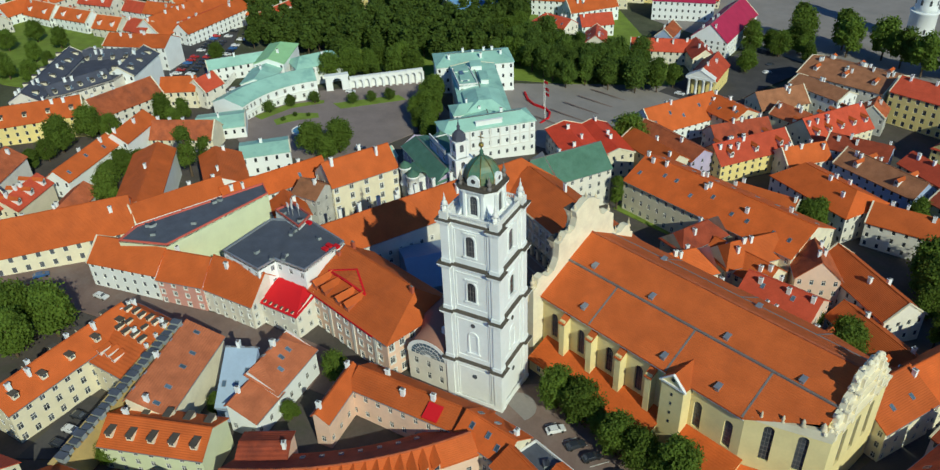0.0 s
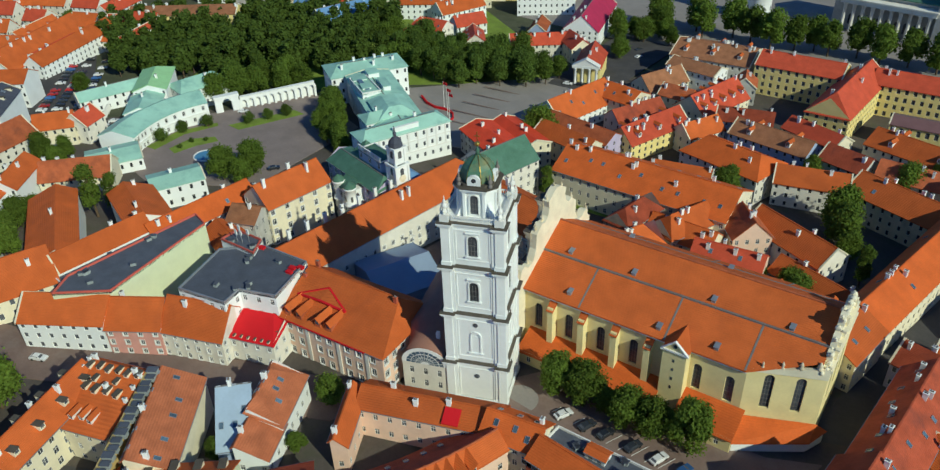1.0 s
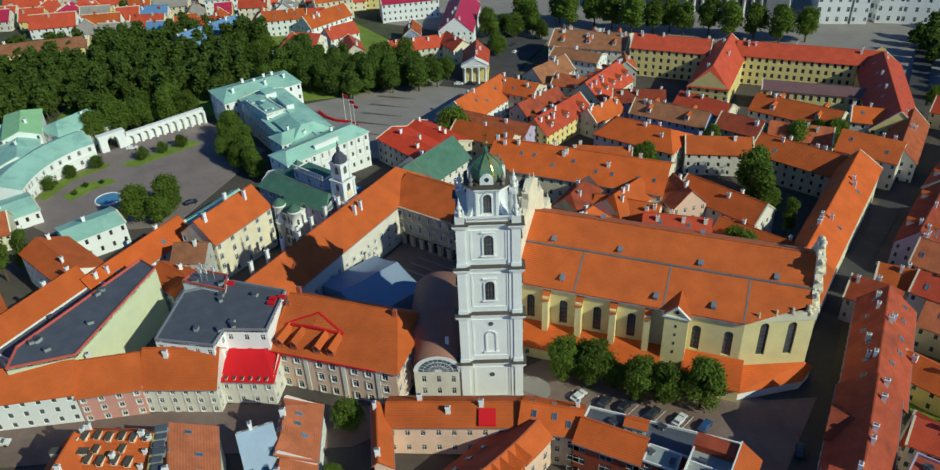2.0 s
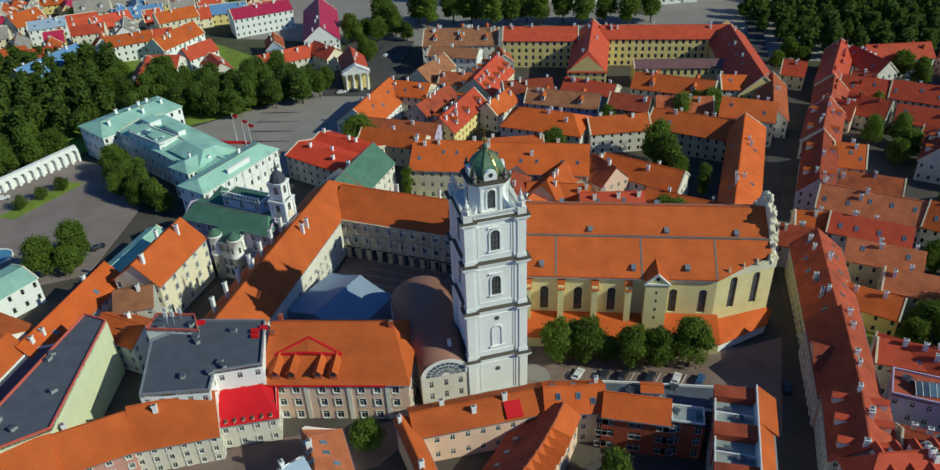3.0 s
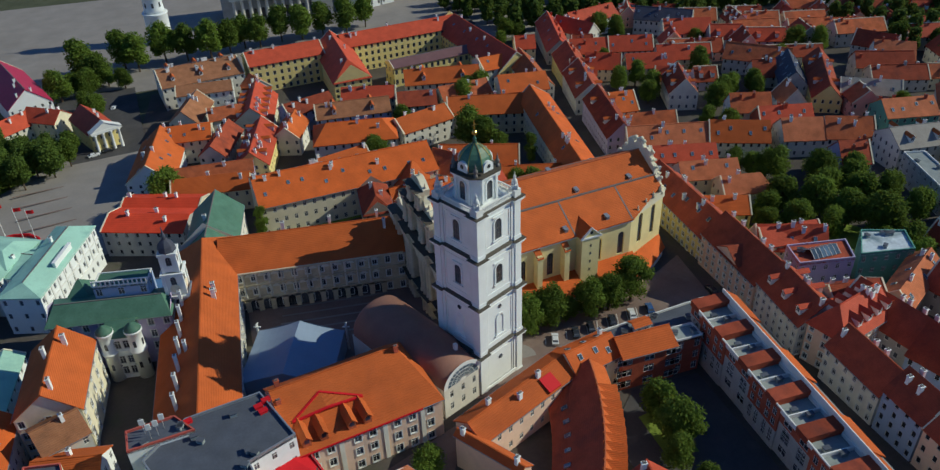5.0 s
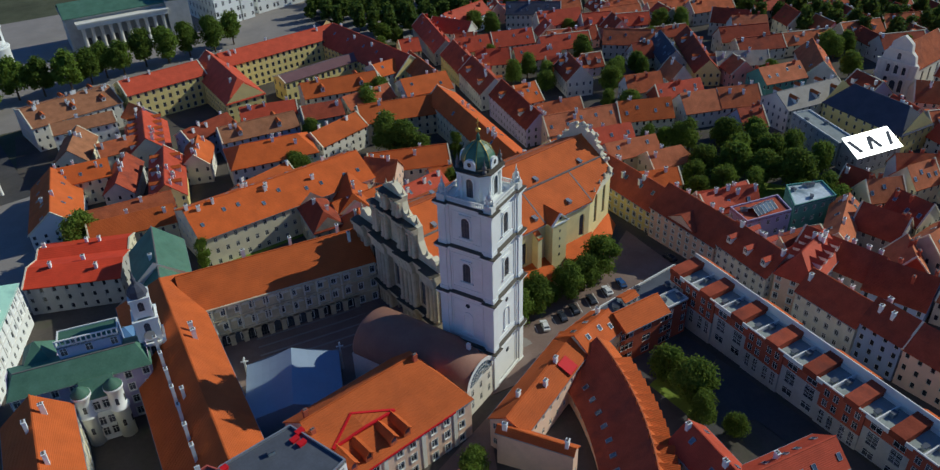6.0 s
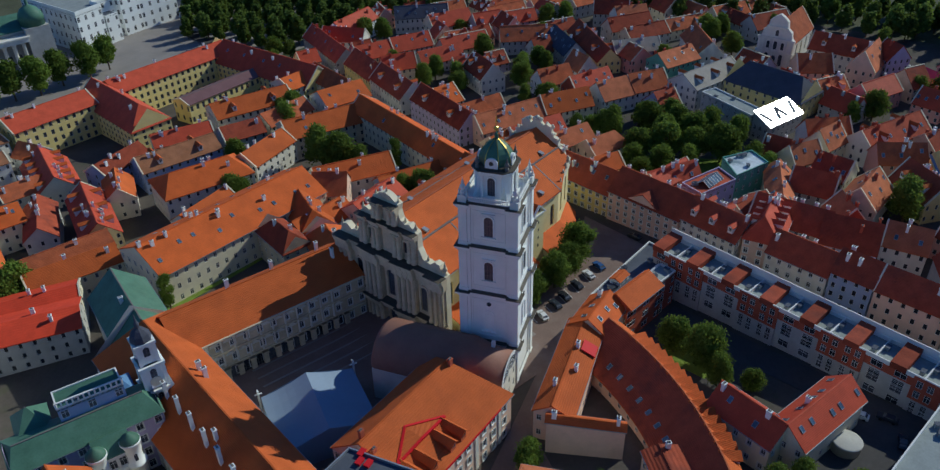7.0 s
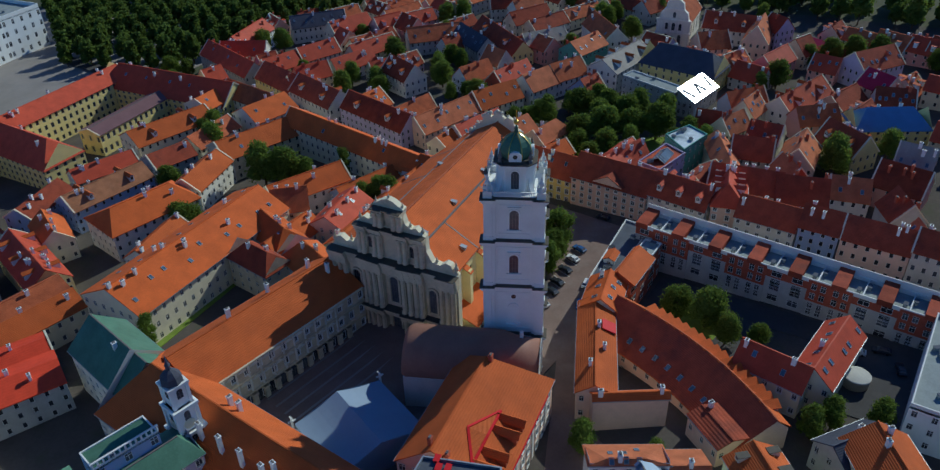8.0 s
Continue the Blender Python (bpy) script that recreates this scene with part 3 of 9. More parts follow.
# ---- ground ----
bm = bmesh.new()
ys = [-2600, -600, -120, 0, 120, 250, 600, 3200]
xs = [-3000, -600, -250, 0, 250, 600, 3000]
grid = [[bm.verts.new((x, y, G(y) - 0.25)) for x in xs] for y in ys]
for j in range(len(ys) - 1):
    for i in range(len(xs) - 1):
        bm.faces.new((grid[j][i], grid[j][i + 1], grid[j + 1][i + 1], grid[j + 1][i]))
tagged(part("ground", bm, "earth"), "sloping town ground of packed earth and worn grass", "ground", kind="structure")
sheet("pavement", ((-232, -119), (300, -119), (300, 249), (-84, 249), (-90, 160), (-165, 100), (-232, 10)), "town_ground", "cobbled and patched ground between the old houses", -0.14)
sheet("road", ((66, -140), (72.5, -140), (72.5, 70), (86, 150), (92, 330), (84, 330), (79, 150), (65, 66)), "asphalt", "narrow asphalt street in shade between house rows", 0.02)
sheet("pavement", ((-5, -8), (13, -9), (52, -6), (66, -6), (70, 30), (60, 24), (8, 15)), "paving", "reddish paved church yard with parked cars", 0.03)
sheet("road", ((-130, -78), (-112, -88), (-62, -57), (-18, -31), (-13, -21), (14, -8), (12, -4), (-13, -15), (-48, -30), (-75, -50), (-112, -66)), "paving", "narrow paved street past the bell tower", 0.06)
sheet("pavement", ((-53, -5), (-20, -5), (-4, 16), (-7, 50), (-53, 54)), "paving", "dark paved university courtyard with pale lines", 0.03)
sheet("pavement", ((-202, 8), (-158, 2), (-126, 24), (-138, 84), (-180, 96), (-196, 50)), "court_paving", "wide asphalt palace courtyard", 0.03)
sheet("pavement", ((-160, 122), (-110, 92), (-84, 100), (-82, 132), (-80, 180), (-112, 190)), "pale_paving", "broad paved palace square", 0.04)
sheet("pavement", ((-190, 254), (130, 258), (200, 420), (-250, 430)), "pale_paving", "wide pale paved cathedral square", 0.04)
sheet("road", ((-112, 176), (-84, 180), (-92, 262), (-128, 262)), "asphalt", "asphalt road with parked cars", 0.07)
sheet("road", ((-135, -130), (-112, -130), (-112, -80), (-130, -60), (-150, -62)), "asphalt", "asphalt crossing with parked cars", 0.03)
sheet("road", ((-262, -20), (-225, 0), (-205, 10), (-212, 20), (-232, 18), (-310, 60), (-330, 30)), "asphalt", "asphalt parking street full of cars", 0.03)
sheet("lawn", ((-184.5, 17), (-188.5, 33), (-184.5, 48.5), (-181.5, 47), (-184.0, 33), (-179.5, 18)), "grass", "trimmed lawn in the palace courtyard", 0.1, "lawn")
sheet("lawn", ((-176.5, 22), (-178.5, 32), (-173, 40), (-168.5, 38.5), (-171, 30), (-171, 21)), "grass", "trimmed inner lawn with low flower beds", 0.1, "lawn")
sheet("lawn", ((-280, -62), (-330, -78), (-400, -40), (-330, 10), (-268, -28), (-262, -48)), "grass", "sunlit grass slope beside the grey roofed block", 0.05, "lawn")
sheet("lawn", ((-179, 50), (-172, 78), (-165.5, 78), (-172, 50)), "grass", "trimmed lawn strip with round bushes", 0.1, "lawn")
sheet("lawn", ((-165, 126), (-112, 178), (-116, 196), (-230, 260), (-330, 200), (-240, 70), (-185, 100)), "grass", "shaded park grass under the trees", 0.02, "lawn")
sheet("lawn", ((-46, 86), (-12, 90), (-14, 94), (-47, 91)), "grass", "narrow lawn beside the long university building", 0.05, "lawn")
sheet("lawn", ((88, 40), (126, 28), (134, 14), (112, 13), (92, 24)), "grass", "overgrown green courtyard lawn", 0.05, "lawn")
sheet("pavement", ((18, -30), (30, -18), (47, -18), (46, -96), (16, -96), (16, -66), (38, -66), (38, -48), (20, -46)), "asphalt", "shaded asphalt courtyard behind the apartments", 0.05)
sheet("lawn", ((27, -26.5), (34, -25), (34, -40), (27, -39)), "grass", "small shaded lawn round two courtyard trees", 0.1, "lawn")
bm = bmesh.new()
poly(bm, [(9.5 + 4.6 * math.cos(i * math.pi / 12), 3.0 + 4.6 * math.sin(i * math.pi / 12), G(3) + 0.09) for i in range(24)])
tagged(part("pavement", bm, "pale_paving"), "pale round paved apron at the tower foot", "pavement", kind="structure")
for i in range(11):
    bm = bmesh.new()
    box(bm, -2.4, 2.4, -0.07, 0.07, 0, 0.03)
    tagged(part("road_marking", bm, "trim", m=Matrix.Translation((17.8 + 3.05 * i, 4.9 + 0.38 * i, G(6) + 0.07)) @ Matrix.Rotation(radians(72), 4, "Z")), "thin white parking bay line", "road marking", "parking lines", kind="structure")


for i in range(7):                                 # pale strips in the courtyard and square paving
    bm = bmesh.new()
    box(bm, -17, 17, -0.3, 0.3, 0, 0.03)
    tagged(part("paving_strip", bm, "pale_paving", m=Matrix.Translation((-29.5 + 0.7 * i, 29.5 + 3.6 * i, G(29.5 + 3.6 * i) + 0.06)) @ Matrix.Rotation(radians(-6), 4, "Z")), "pale stone strip in the dark courtyard paving", "paving strip", "courtyard strips", kind="structure")
for i in range(5):
    bm = bmesh.new()
    box(bm, -16, 16, -0.35, 0.35, 0, 0.03)
    tagged(part("paving_strip", bm, "paving", m=Matrix.Translation((-104 - 2.5 * i, 116 + 10 * i, G(116 + 10 * i) + 0.07)) @ Matrix.Rotation(radians(14), 4, "Z") @ Matrix.Rotation(radians(3.2), 4, "Y")), "reddish stone strip across the palace square", "paving strip", "square strips", kind="structure")
sheet("pavement", ((-50, -77), (-40, -70.5), (-30, -83), (-38, -94)), "asphalt", "small asphalt parking court between houses", 0.05)


# ---- bell tower ----
def arch_pts(w, h, n=10):
    a, top = w / 2, h / 2 - w / 2
    return [(a, -h / 2)] + [(a * math.cos(math.pi * i / n), top + a * math.sin(math.pi * i / n)) for i in range(n + 1)] + [(-a, -h / 2)]


def arch_trim(bm, w, h, t=0.35, d=0.25):
    """A raised surround round an arched opening, in the plane y=0, outwards +y."""
    a, b = arch_pts(w, h), arch_pts(w + 2 * t, h + 2 * t)
    b[0], b[-1] = (b[0][0], a[0][1]), (b[-1][0], a[-1][1])
    for i in range(len(a) - 1):
        q = [a[i], a[i + 1], b[i + 1], b[i]]
        poly(bm, [(x, d, z) for x, z in q])
        poly(bm, [(b[i][0], 0, b[i][1]), (b[i][0], d, b[i][1]), (b[i + 1][0], d, b[i + 1][1]), (b[i + 1][0], 0, b[i + 1][1])])
        poly(bm, [(a[i][0], 0, a[i][1]), (a[i + 1][0], 0, a[i + 1][1]), (a[i + 1][0], d, a[i + 1][1]), (a[i][0], d, a[i][1])])


def face_m(k, half, z, off=0.0):
    """Pose on side k of a square tower: y outwards."""
    return Matrix.Rotation(k * math.pi / 2, 4, "Z") @ Matrix.Translation((off, -half, z)) @ Matrix.Rotation(math.pi, 4, "Z")


def urn(bm, x, y, z, s=1.0):
    lathe(bm, [(0.55 * s, z), (0.55 * s, z + 0.7 * s), (0.3 * s, z + 0.8 * s), (0.28 * s, z + 1.0 * s), (0.62 * s, z + 1.5 * s), (0.5 * s, z + 2.0 * s), (0.2 * s, z + 2.3 * s), (0.32 * s, z + 2.6 * s), (0.1 * s, z + 3.2 * s), (0.03 * s, z + 3.9 * s)], 10, x, y)


def bell_tower():
    t = new("bell_tower")
    t.matrix_basis = pose(-0.3, 2.2, -0.5, 0, 0, 27)
    tagged(t, "tall white plastered baroque bell tower with green dome beside the church", "bell tower")
    levels = [0.0, 12.5, 26.3, 38.6, 49.3]
    halves = [6.45, 6.35, 6.2, 6.05]
    for i, (z0, z1, hw) in enumerate(zip(levels, levels[1:], halves)):
        bm = bmesh.new()
        box(bm, -hw, hw, -hw, hw, z0 - (1.5 if i == 0 else 0), z1)
        if i == 0:
            box(bm, -hw - 0.5, hw + 0.5, -hw - 0.5, hw + 0.5, -1.5, 1.6)
        part("tier", bm, "white_wall", t)
        for k in range(4):                        # clustered pilasters on the corners
            bm = bmesh.new()
            top = z1 - 0.9
            box(bm, hw - 2.1, hw + 0.3, -hw - 0.3, -hw + 2.1, z0, top)
            box(bm, hw - 1.3, hw + 0.55, -hw - 0.55, -hw + 1.3, z0, top)
            box(bm, hw - 1.5, hw + 0.7, -hw - 0.7, -hw + 1.5, top - 0.6, top)
            box(bm, hw - 1.5, hw + 0.7, -hw - 0.7, -hw + 1.5, z0, z0 + 0.9)
            part("pilaster", bm, "white_wall", t, m=Matrix.Rotation(k * math.pi / 2, 4, "Z"))
        bm = bmesh.new()
        for a, b, zz in ((0.25, 0.75, -1.1), (0.5, 1.0, -0.7)):
            box(bm, -hw - a, hw + a, -hw - a, hw + a, z1 + zz, z1 + zz + 0.45)
            for sx in (-1, 1):
                for sy in (-1, 1):
                    x, y = sx * (hw - 0.4), sy * (hw - 0.4)
                    box(bm, x - 1.2 - (b - 0.55), x + 1.2 + (b - 0.55), y - 1.2 - (b - 0.55), y + 1.2 + (b - 0.55), z1 + zz + 0.004, z1 + zz + 0.446)
        part("cornice", bm, "white_wall", t)
        bm = bmesh.new()                          # weathered metal covering on the ledge
        a, top = 0.6, 0.2
        ring = ((-1, -1), (1, -1), (1, 1), (-1, 1))
        for (ax, ay), (bx, by) in zip(ring, ring[1:] + ring[:1]):
            slab(bm, ((ax * (hw + a), ay * (hw + a), z1 - 0.22), (bx * (hw + a), by * (hw + a), z1 - 0.22), (bx * (hw - 0.1), by * (hw - 0.1), z1 + top), (ax * (hw - 0.1), ay * (hw - 0.1), z1 + top)), 0.1)
        for sx in (-1, 1):
            for sy in (-1, 1):
                x, y = sx * (hw - 0.4), sy * (hw - 0.4)
                box(bm, x - 1.75, x + 1.75, y - 1.75, y + 1.75, z1 - 0.25, z1 - 0.1)
        part("ledge_cover", bm, "ledge", t)
        for k in range(4):
            if i >= 2:
                wz = (z0 + z1) / 2 - 0.3
                w, h = 2.0, 5.0
                arched_window(w, h, t, face_m(k, hw, wz) @ Matrix.Translation((0, 0.03, 0)))
                bm = bmesh.new()
                arch_trim(bm, w, h)
                box(bm, -1.6, 1.6, 0, 0.45, -h / 2 - 0.3, -h / 2)
                box(bm, -1.5, 1.5, 0, 0.4, h / 2 + 0.5, h / 2 + 0.75)
                part("window_surround", bm, "white_wall", t, m=face_m(k, hw, wz))
            elif i == 1:
                bm = bmesh.new()
                arch_trim(bm, 1.9, 5.6)
                box(bm, -0.95, 0.95, 0, 0.05, -2.8, 1.85)
                box(bm, -1.7, 1.7, 0, 0.4, -3.1, -2.8)
                part("blind_niche", bm, "white_wall", t, m=face_m(k, hw, z0 + 5.6))
                bm = bmesh.new()
                lathe(bm, [(0.55, 0.0), (0.55, 0.12)], 14)
                part("oculus", bm, "glass", t, m=face_m(k, hw, z1 - 3.2) @ Matrix.Rotation(-math.pi / 2, 4, "X"))
            else:
                bm = bmesh.new()
                lathe(bm, [(0.6, 0.0), (0.6, 0.12)], 14)
                part("oculus", bm, "glass", t, m=face_m(k, hw, z1 - 4.2) @ Matrix.Rotation(-math.pi / 2, 4, "X"))
            bm = bmesh.new()                      # sunken-looking field: a raised frame
            g = hw - 2.3
            zb, zt = z0 + 1.3, z1 - 1.9
            for q in ((-g, -g + 0.3, zb, zt), (g - 0.3, g, zb, zt), (-g + 0.3, g - 0.3, zb, zb + 0.3), (-g + 0.3, g - 0.3, zt - 0.3, zt)):
                box(bm, q[0], q[1], 0, 0.14, q[2], q[3])
            part("field_frame", bm, "white_wall", t, m=face_m(k, hw, 0))
    z = 49.4
    bm = bmesh.new()                              # balustrade
    for k in range(4):
        m = Matrix.Rotation(k * math.pi / 2, 4, "Z")
        sub = bmesh.new()
        box(sub, -4.4, 4.4, -6.2, -5.9, z + 1.0, z + 1.2)
        box(sub, -4.4, 4.4, -6.2, -5.9, z, z + 0.2)
        for i in range(19):
            box(sub, -4.3 + i * 0.46, -4.14 + i * 0.46, -6.13, -5.97, z + 0.2, z + 1.0)
        sub.transform(m)
        me = bpy.data.meshes.new("tmp")
        sub.to_mesh(me)
        bm.from_mesh(me)
        sub.free()
        bpy.data.meshes.remove(me)
    part("balustrade", bm, "trim", t)
    for sx in (-1, 1):
        for sy in (-1, 1):
            bm = bmesh.new()
            x, y = sx * 5.7, sy * 5.7
            box(bm, x - 0.95, x + 0.95, y - 0.95, y + 0.95, z - 0.3, z + 1.4)
            urn(bm, x, y, z + 1.4, 1.05)
            for dx, dy in ((0.75, 0), (-0.75, 0), (0, 0.75), (0, -0.75)):
                urn(bm, x + dx, y + dy, z + 1.4, 0.45)
            part("corner_urn", bm, "trim", t)
    c, h = 3.75, 2.25                               # octagonal belfry
    octo = [(-h, -c), (h, -c), (c, -h), (c, h), (h, c), (-h, c), (-c, h), (-c, -h)]
    bm = bmesh.new()
    prism(bm, octo, z - 0.2, 55.2)
    part("belfry", bm, "white_wall", t)
    for k in range(4):
        arched_window(1.7, 4.4, t, face_m(k, c, 52.2) @ Matrix.Translation((0, 0.03, 0)))
        bm = bmesh.new()
        arch_trim(bm, 1.7, 4.4, 0.3, 0.3)
        box(bm, -2.3, -1.75, 0, 0.4, -2.7, 3.0)
        box(bm, 1.75, 2.3, 0, 0.4, -2.7, 3.0)
        part("window_surround", bm, "white_wall", t, m=face_m(k, c, 52.2))
        bm = bmesh.new()                          # scroll buttress on the chamfered corner
        curve = [(-3.6, z)] + [(-4.05 - 1.5 * (1 - i / 8) ** 2, z + 5.2 * i / 8) for i in range(9)] + [(-3.6, z + 5.2)]
        lf, rt = [bm.verts.new((-0.45, y, q)) for y, q in curve], [bm.verts.new((0.45, y, q)) for y, q in curve]
        bm.faces.new(lf)
        bm.faces.new(rt[::-1])
        for i in range(len(curve)):
            bm.faces.new((lf[i], rt[i], rt[(i + 1) % len(curve)], lf[(i + 1) % len(curve)]))
        part("scroll", bm, "white_wall", t, m=Matrix.Rotation(math.pi / 4 + k * math.pi / 2, 4, "Z"))
    sc = lambda f: [(x * f, y * f) for x, y in octo]  # noqa: E731
    bm = bmesh.new()
    prism(bm, sc(1.12), 55.0, 55.5)
    prism(bm, sc(1.22), 55.5, 55.9)
    part("cornice", bm, "white_wall", t)
    bm = bmesh.new()
    prism(bm, sc(1.25), 55.9, 56.1)
    prism(bm, sc(0.98), 56.1, 56.7)
    part("ledge_cover", bm, "ledge", t)
    for sx in (-1, 1):
        for sy in (-1, 1):
            bm = bmesh.new()
            urn(bm, 3.2 * sx, 3.2 * sy, 56.05, 0.85)
            part("ledge_urn", bm, "lead", t, "dark weathered urn")
    bm = bmesh.new()
    prof = [(3.65, 56.7), (3.75, 57.3), (3.6, 58.2), (3.2, 59.2), (2.55, 60.1), (1.65, 60.9), (0.85, 61.4), (0.5, 61.7)]
    lathe(bm, prof, 8, turn=math.pi / 8, smooth=False)
    part("dome", bm, "dome_sheet", t, "weathered dark green copper dome")
    bm = bmesh.new()
    for k in range(8):
        a = math.pi / 8 + k * math.pi / 4
        for (r0, z0), (r1, z1) in zip(prof, prof[1:]):
            for r, zz, rr, zr in ((r0, z0, r1, z1),):
                u = Vector((math.cos(a), math.sin(a), 0))
                v = Vector((-math.sin(a), math.cos(a), 0)) * 0.09
                p, q = u * (r + 0.06) + Vector((0, 0, zz + 0.05)), u * (rr + 0.06) + Vector((0, 0, zr + 0.05))
                poly(bm, (p - v, p + v, q + v, q - v))
    part("dome_rib", bm, "gold", t)
    for k in range(4):
        bm = bmesh.new()
        n, w, h = 12, 1.35, 1.1                    # arched panel with a round light
        rim = [(w, -1.1)] + [(w * math.cos(math.pi * i / n), h * math.sin(math.pi * i / n)) for i in range(n + 1)] + [(-w, -1.1)]
        lo = [bm.verts.new((x, 0.35, z)) for x, z in rim]
        hi = [bm.verts.new((x, -1.2, z)) for x, z in rim]
        bm.faces.new(lo)
        for i in range(len(rim)):
            bm.faces.new((lo[i], hi[i], hi[(i + 1) % len(rim)], lo[(i + 1) % len(rim)]))
        for i in range(14):
            a0, a1 = 2 * math.pi * i / 14, 2 * math.pi * (i + 1) / 14
            poly(bm, [(r * math.cos(a), 0.42, 0.05 + r * math.sin(a)) for r, a in ((0.5, a0), (0.72, a0), (0.72, a1), (0.5, a1))])
        poly(bm, [(0.52 * math.cos(2 * math.pi * i / 14), 0.39, 0.05 + 0.52 * math.sin(2 * math.pi * i / 14)) for i in range(14)], 1)
        part("dome_window", bm, ["white_wall", "glass"], t, m=face_m(k, 3.45, 57.6))
    bm = bmesh.new()
    lathe(bm, [(0.5, 61.6), (0.35, 62.2), (0.45, 62.5), (0.2, 62.9), (0.12, 63.4)], 10)
    part("spire", bm, "green_sheet", t)
    bm = bmesh.new()
    bmesh.ops.create_icosphere(bm, subdivisions=2, radius=0.55, matrix=Matrix.Translation((0, 0, 63.9)))
    box(bm, -0.07, 0.07, -0.07, 0.07, 64.3, 66.6)
    box(bm, -0.6, 0.6, -0.06, 0.06, 65.5, 65.65)
    part("cross", bm, "gold", t, "gilded ball and cross")


bell_tower()


# ---- church ----
def church():
    t = new("church")
    t.matrix_basis = pose(28, 40.7, G(40.7), 0, 0, 7)
    zb = G(40.7)
    tagged(t, "long yellow plastered baroque church with orange tile roof", "church")
    ev, rg, mid = 17.7 - zb, 27.5 - zb, 23.1 - zb
    W = 17.3
    x0, x1, xd = -32.5, 21.8, 35.0
    k = (rg - ev) / W
    bm = bmesh.new()                              # south wall, chancel and north wall
    facade(bm, (x0, -W + 0.5, 0), (1, 0, 0), x1 - x0, -3, ev, [4.0, 12.3, 20.7, 29.0, 44.1, 51.3], [12.2], 2.0, 7.2, t, deep=0.5, kind="arch")
    dx, dy = xd - x1 + 1.5, 5.8
    ln = math.hypot(dx, dy)
    facade(bm, (x1, -W + 0.5, 0), (dx, dy, 0), ln, -3, ev, [ln * 0.3, ln * 0.7], [ev - 6.0], 2.0, 9.5, t, deep=0.5, kind="arch")
    facade(bm, (xd + 1.5, -W + 6.3, 0), (0, 1, 0), 2 * W - 12.6, -3, ev, [5.5, 11, 16.5], [ev - 6.0], 2.0, 9.5, t, deep=0.5, kind="arch")
    facade(bm, (xd + 1.5, W - 6.3, 0), (-dx, dy, 0), ln, -3, ev)
    facade(bm, (x1, W - 0.5, 0), (-1, 0, 0), x1 - x0, -3, ev)
    poly(bm, ((x0, -W + 0.5, -3), (x0, -W + 0.5, ev), (x0, 0, rg - 0.3), (x0, W - 0.5, ev), (x0, W - 0.5, -3)))
    poly(bm, ((xd, -11, ev), (xd, 11, ev), (xd, 11, ev + 3), (xd, 0, rg - 0.3), (xd, -11, ev + 3)))
    part("wall", bm, "church_wall", t)
    bm = bmesh.new()
    for s in (-1, 1):
        ya, ym, yd = s * (W + 0.5), s * (rg - mid) / k, s * 11.2
        zd = rg - abs(yd) * k
        za = rg - abs(ya) * k
        lower = [(x0, ya, za), (x1, ya, za), (xd, yd, zd), (xd, ym, mid), (x0, ym, mid)]
        upper = [(x0, ym, mid + 0.25), (xd, ym, mid + 0.25), (xd, 0, rg), (x0, 0, rg)]
        for q in (lower, upper):
            slab(bm, q if s < 0 else q[::-1], 0.35)
    part("roof", bm, "orange_tile", t)
    bm = bmesh.new()                              # metal valley between the roof fields, and upright seams
    for s in (-1, 1):
        ym = s * (rg - mid) / k
        box(bm, x0, xd, min(ym, ym + s * 0.45), max(ym, ym + s * 0.45), mid - 0.35, mid + 0.16)
        for xs_ in (-17.5, 3.5, 21.5):
            a, b = ym, s * (W + 0.4)
            n = Vector((0, k, 1)).normalized()
            slab(bm, [(xs_ - 0.22, a, rg - abs(a) * k + 0.06), (xs_ - 0.22, b, rg - abs(b) * k + 0.06), (xs_ + 0.22, b, rg - abs(b) * k + 0.06), (xs_ + 0.22, a, rg - abs(a) * k + 0.06)][:: -s], 0.1)
    part("roof_seam", bm, "lead", t)
    bm = bmesh.new()
    box(bm, x0, xd, -0.25, 0.25, rg - 0.1, rg + 0.16)
    part("ridge_cap", bm, "old_tile", t)
    for xx, y in ((-25.5, -6.6), (-9.0, -6.6), (10.0, -6.6), (27.0, -6.9), (-21.0, -15.2), (1.5, -15.6), (14.5, -15.4), (-16.0, 7.0), (9.0, 7.0)):
        bm = bmesh.new()
        box(bm, -0.65, 0.65, -1.0, 0.9, -0.6, 0.55)
        slab(bm, ((-0.8, -1.25, 0.62), (0.8, -1.25, 0.62), (0.8, 1.1, 1.0), (-0.8, 1.1, 1.0)), 0.12)
        part("roof_hatch", bm, "zinc", t, m=Matrix.Translation((xx, y, rg - abs(y) * k + 0.12)) @ Matrix.Scale(0.75, 4))
    bm = bmesh.new()                              # eaves cornice
    box(bm, x0, x1, -W - 0.35, -W + 0.5, ev - 0.95, ev - 0.45)
    box(bm, x0, x1, -W - 0.1, -W + 0.5, ev - 1.3, ev - 0.95)
    part("cornice", bm, "trim", t)
    for x in (-24.3, -16.1, -7.8, 0.4):           # buttresses with tiled caps
        bm = bmesh.new()
        box(bm, x - 0.75, x + 0.75, -W - 1.7, -W + 0.6, -3, ev - 2.6)
        b = part("buttress", bm, "church_wall", t)
        bm = bmesh.new()
        slab(bm, ((x - 0.95, -W - 2.0, ev - 3.2), (x + 0.95, -W - 2.0, ev - 3.2), (x + 0.95, -W + 0.45, ev - 1.6), (x - 0.95, -W + 0.45, ev - 1.6)), 0.25)
        part("buttress_cap", bm, "orange_tile", b)
    bm = bmesh.new()                              # projecting stair turret with a gabled roof
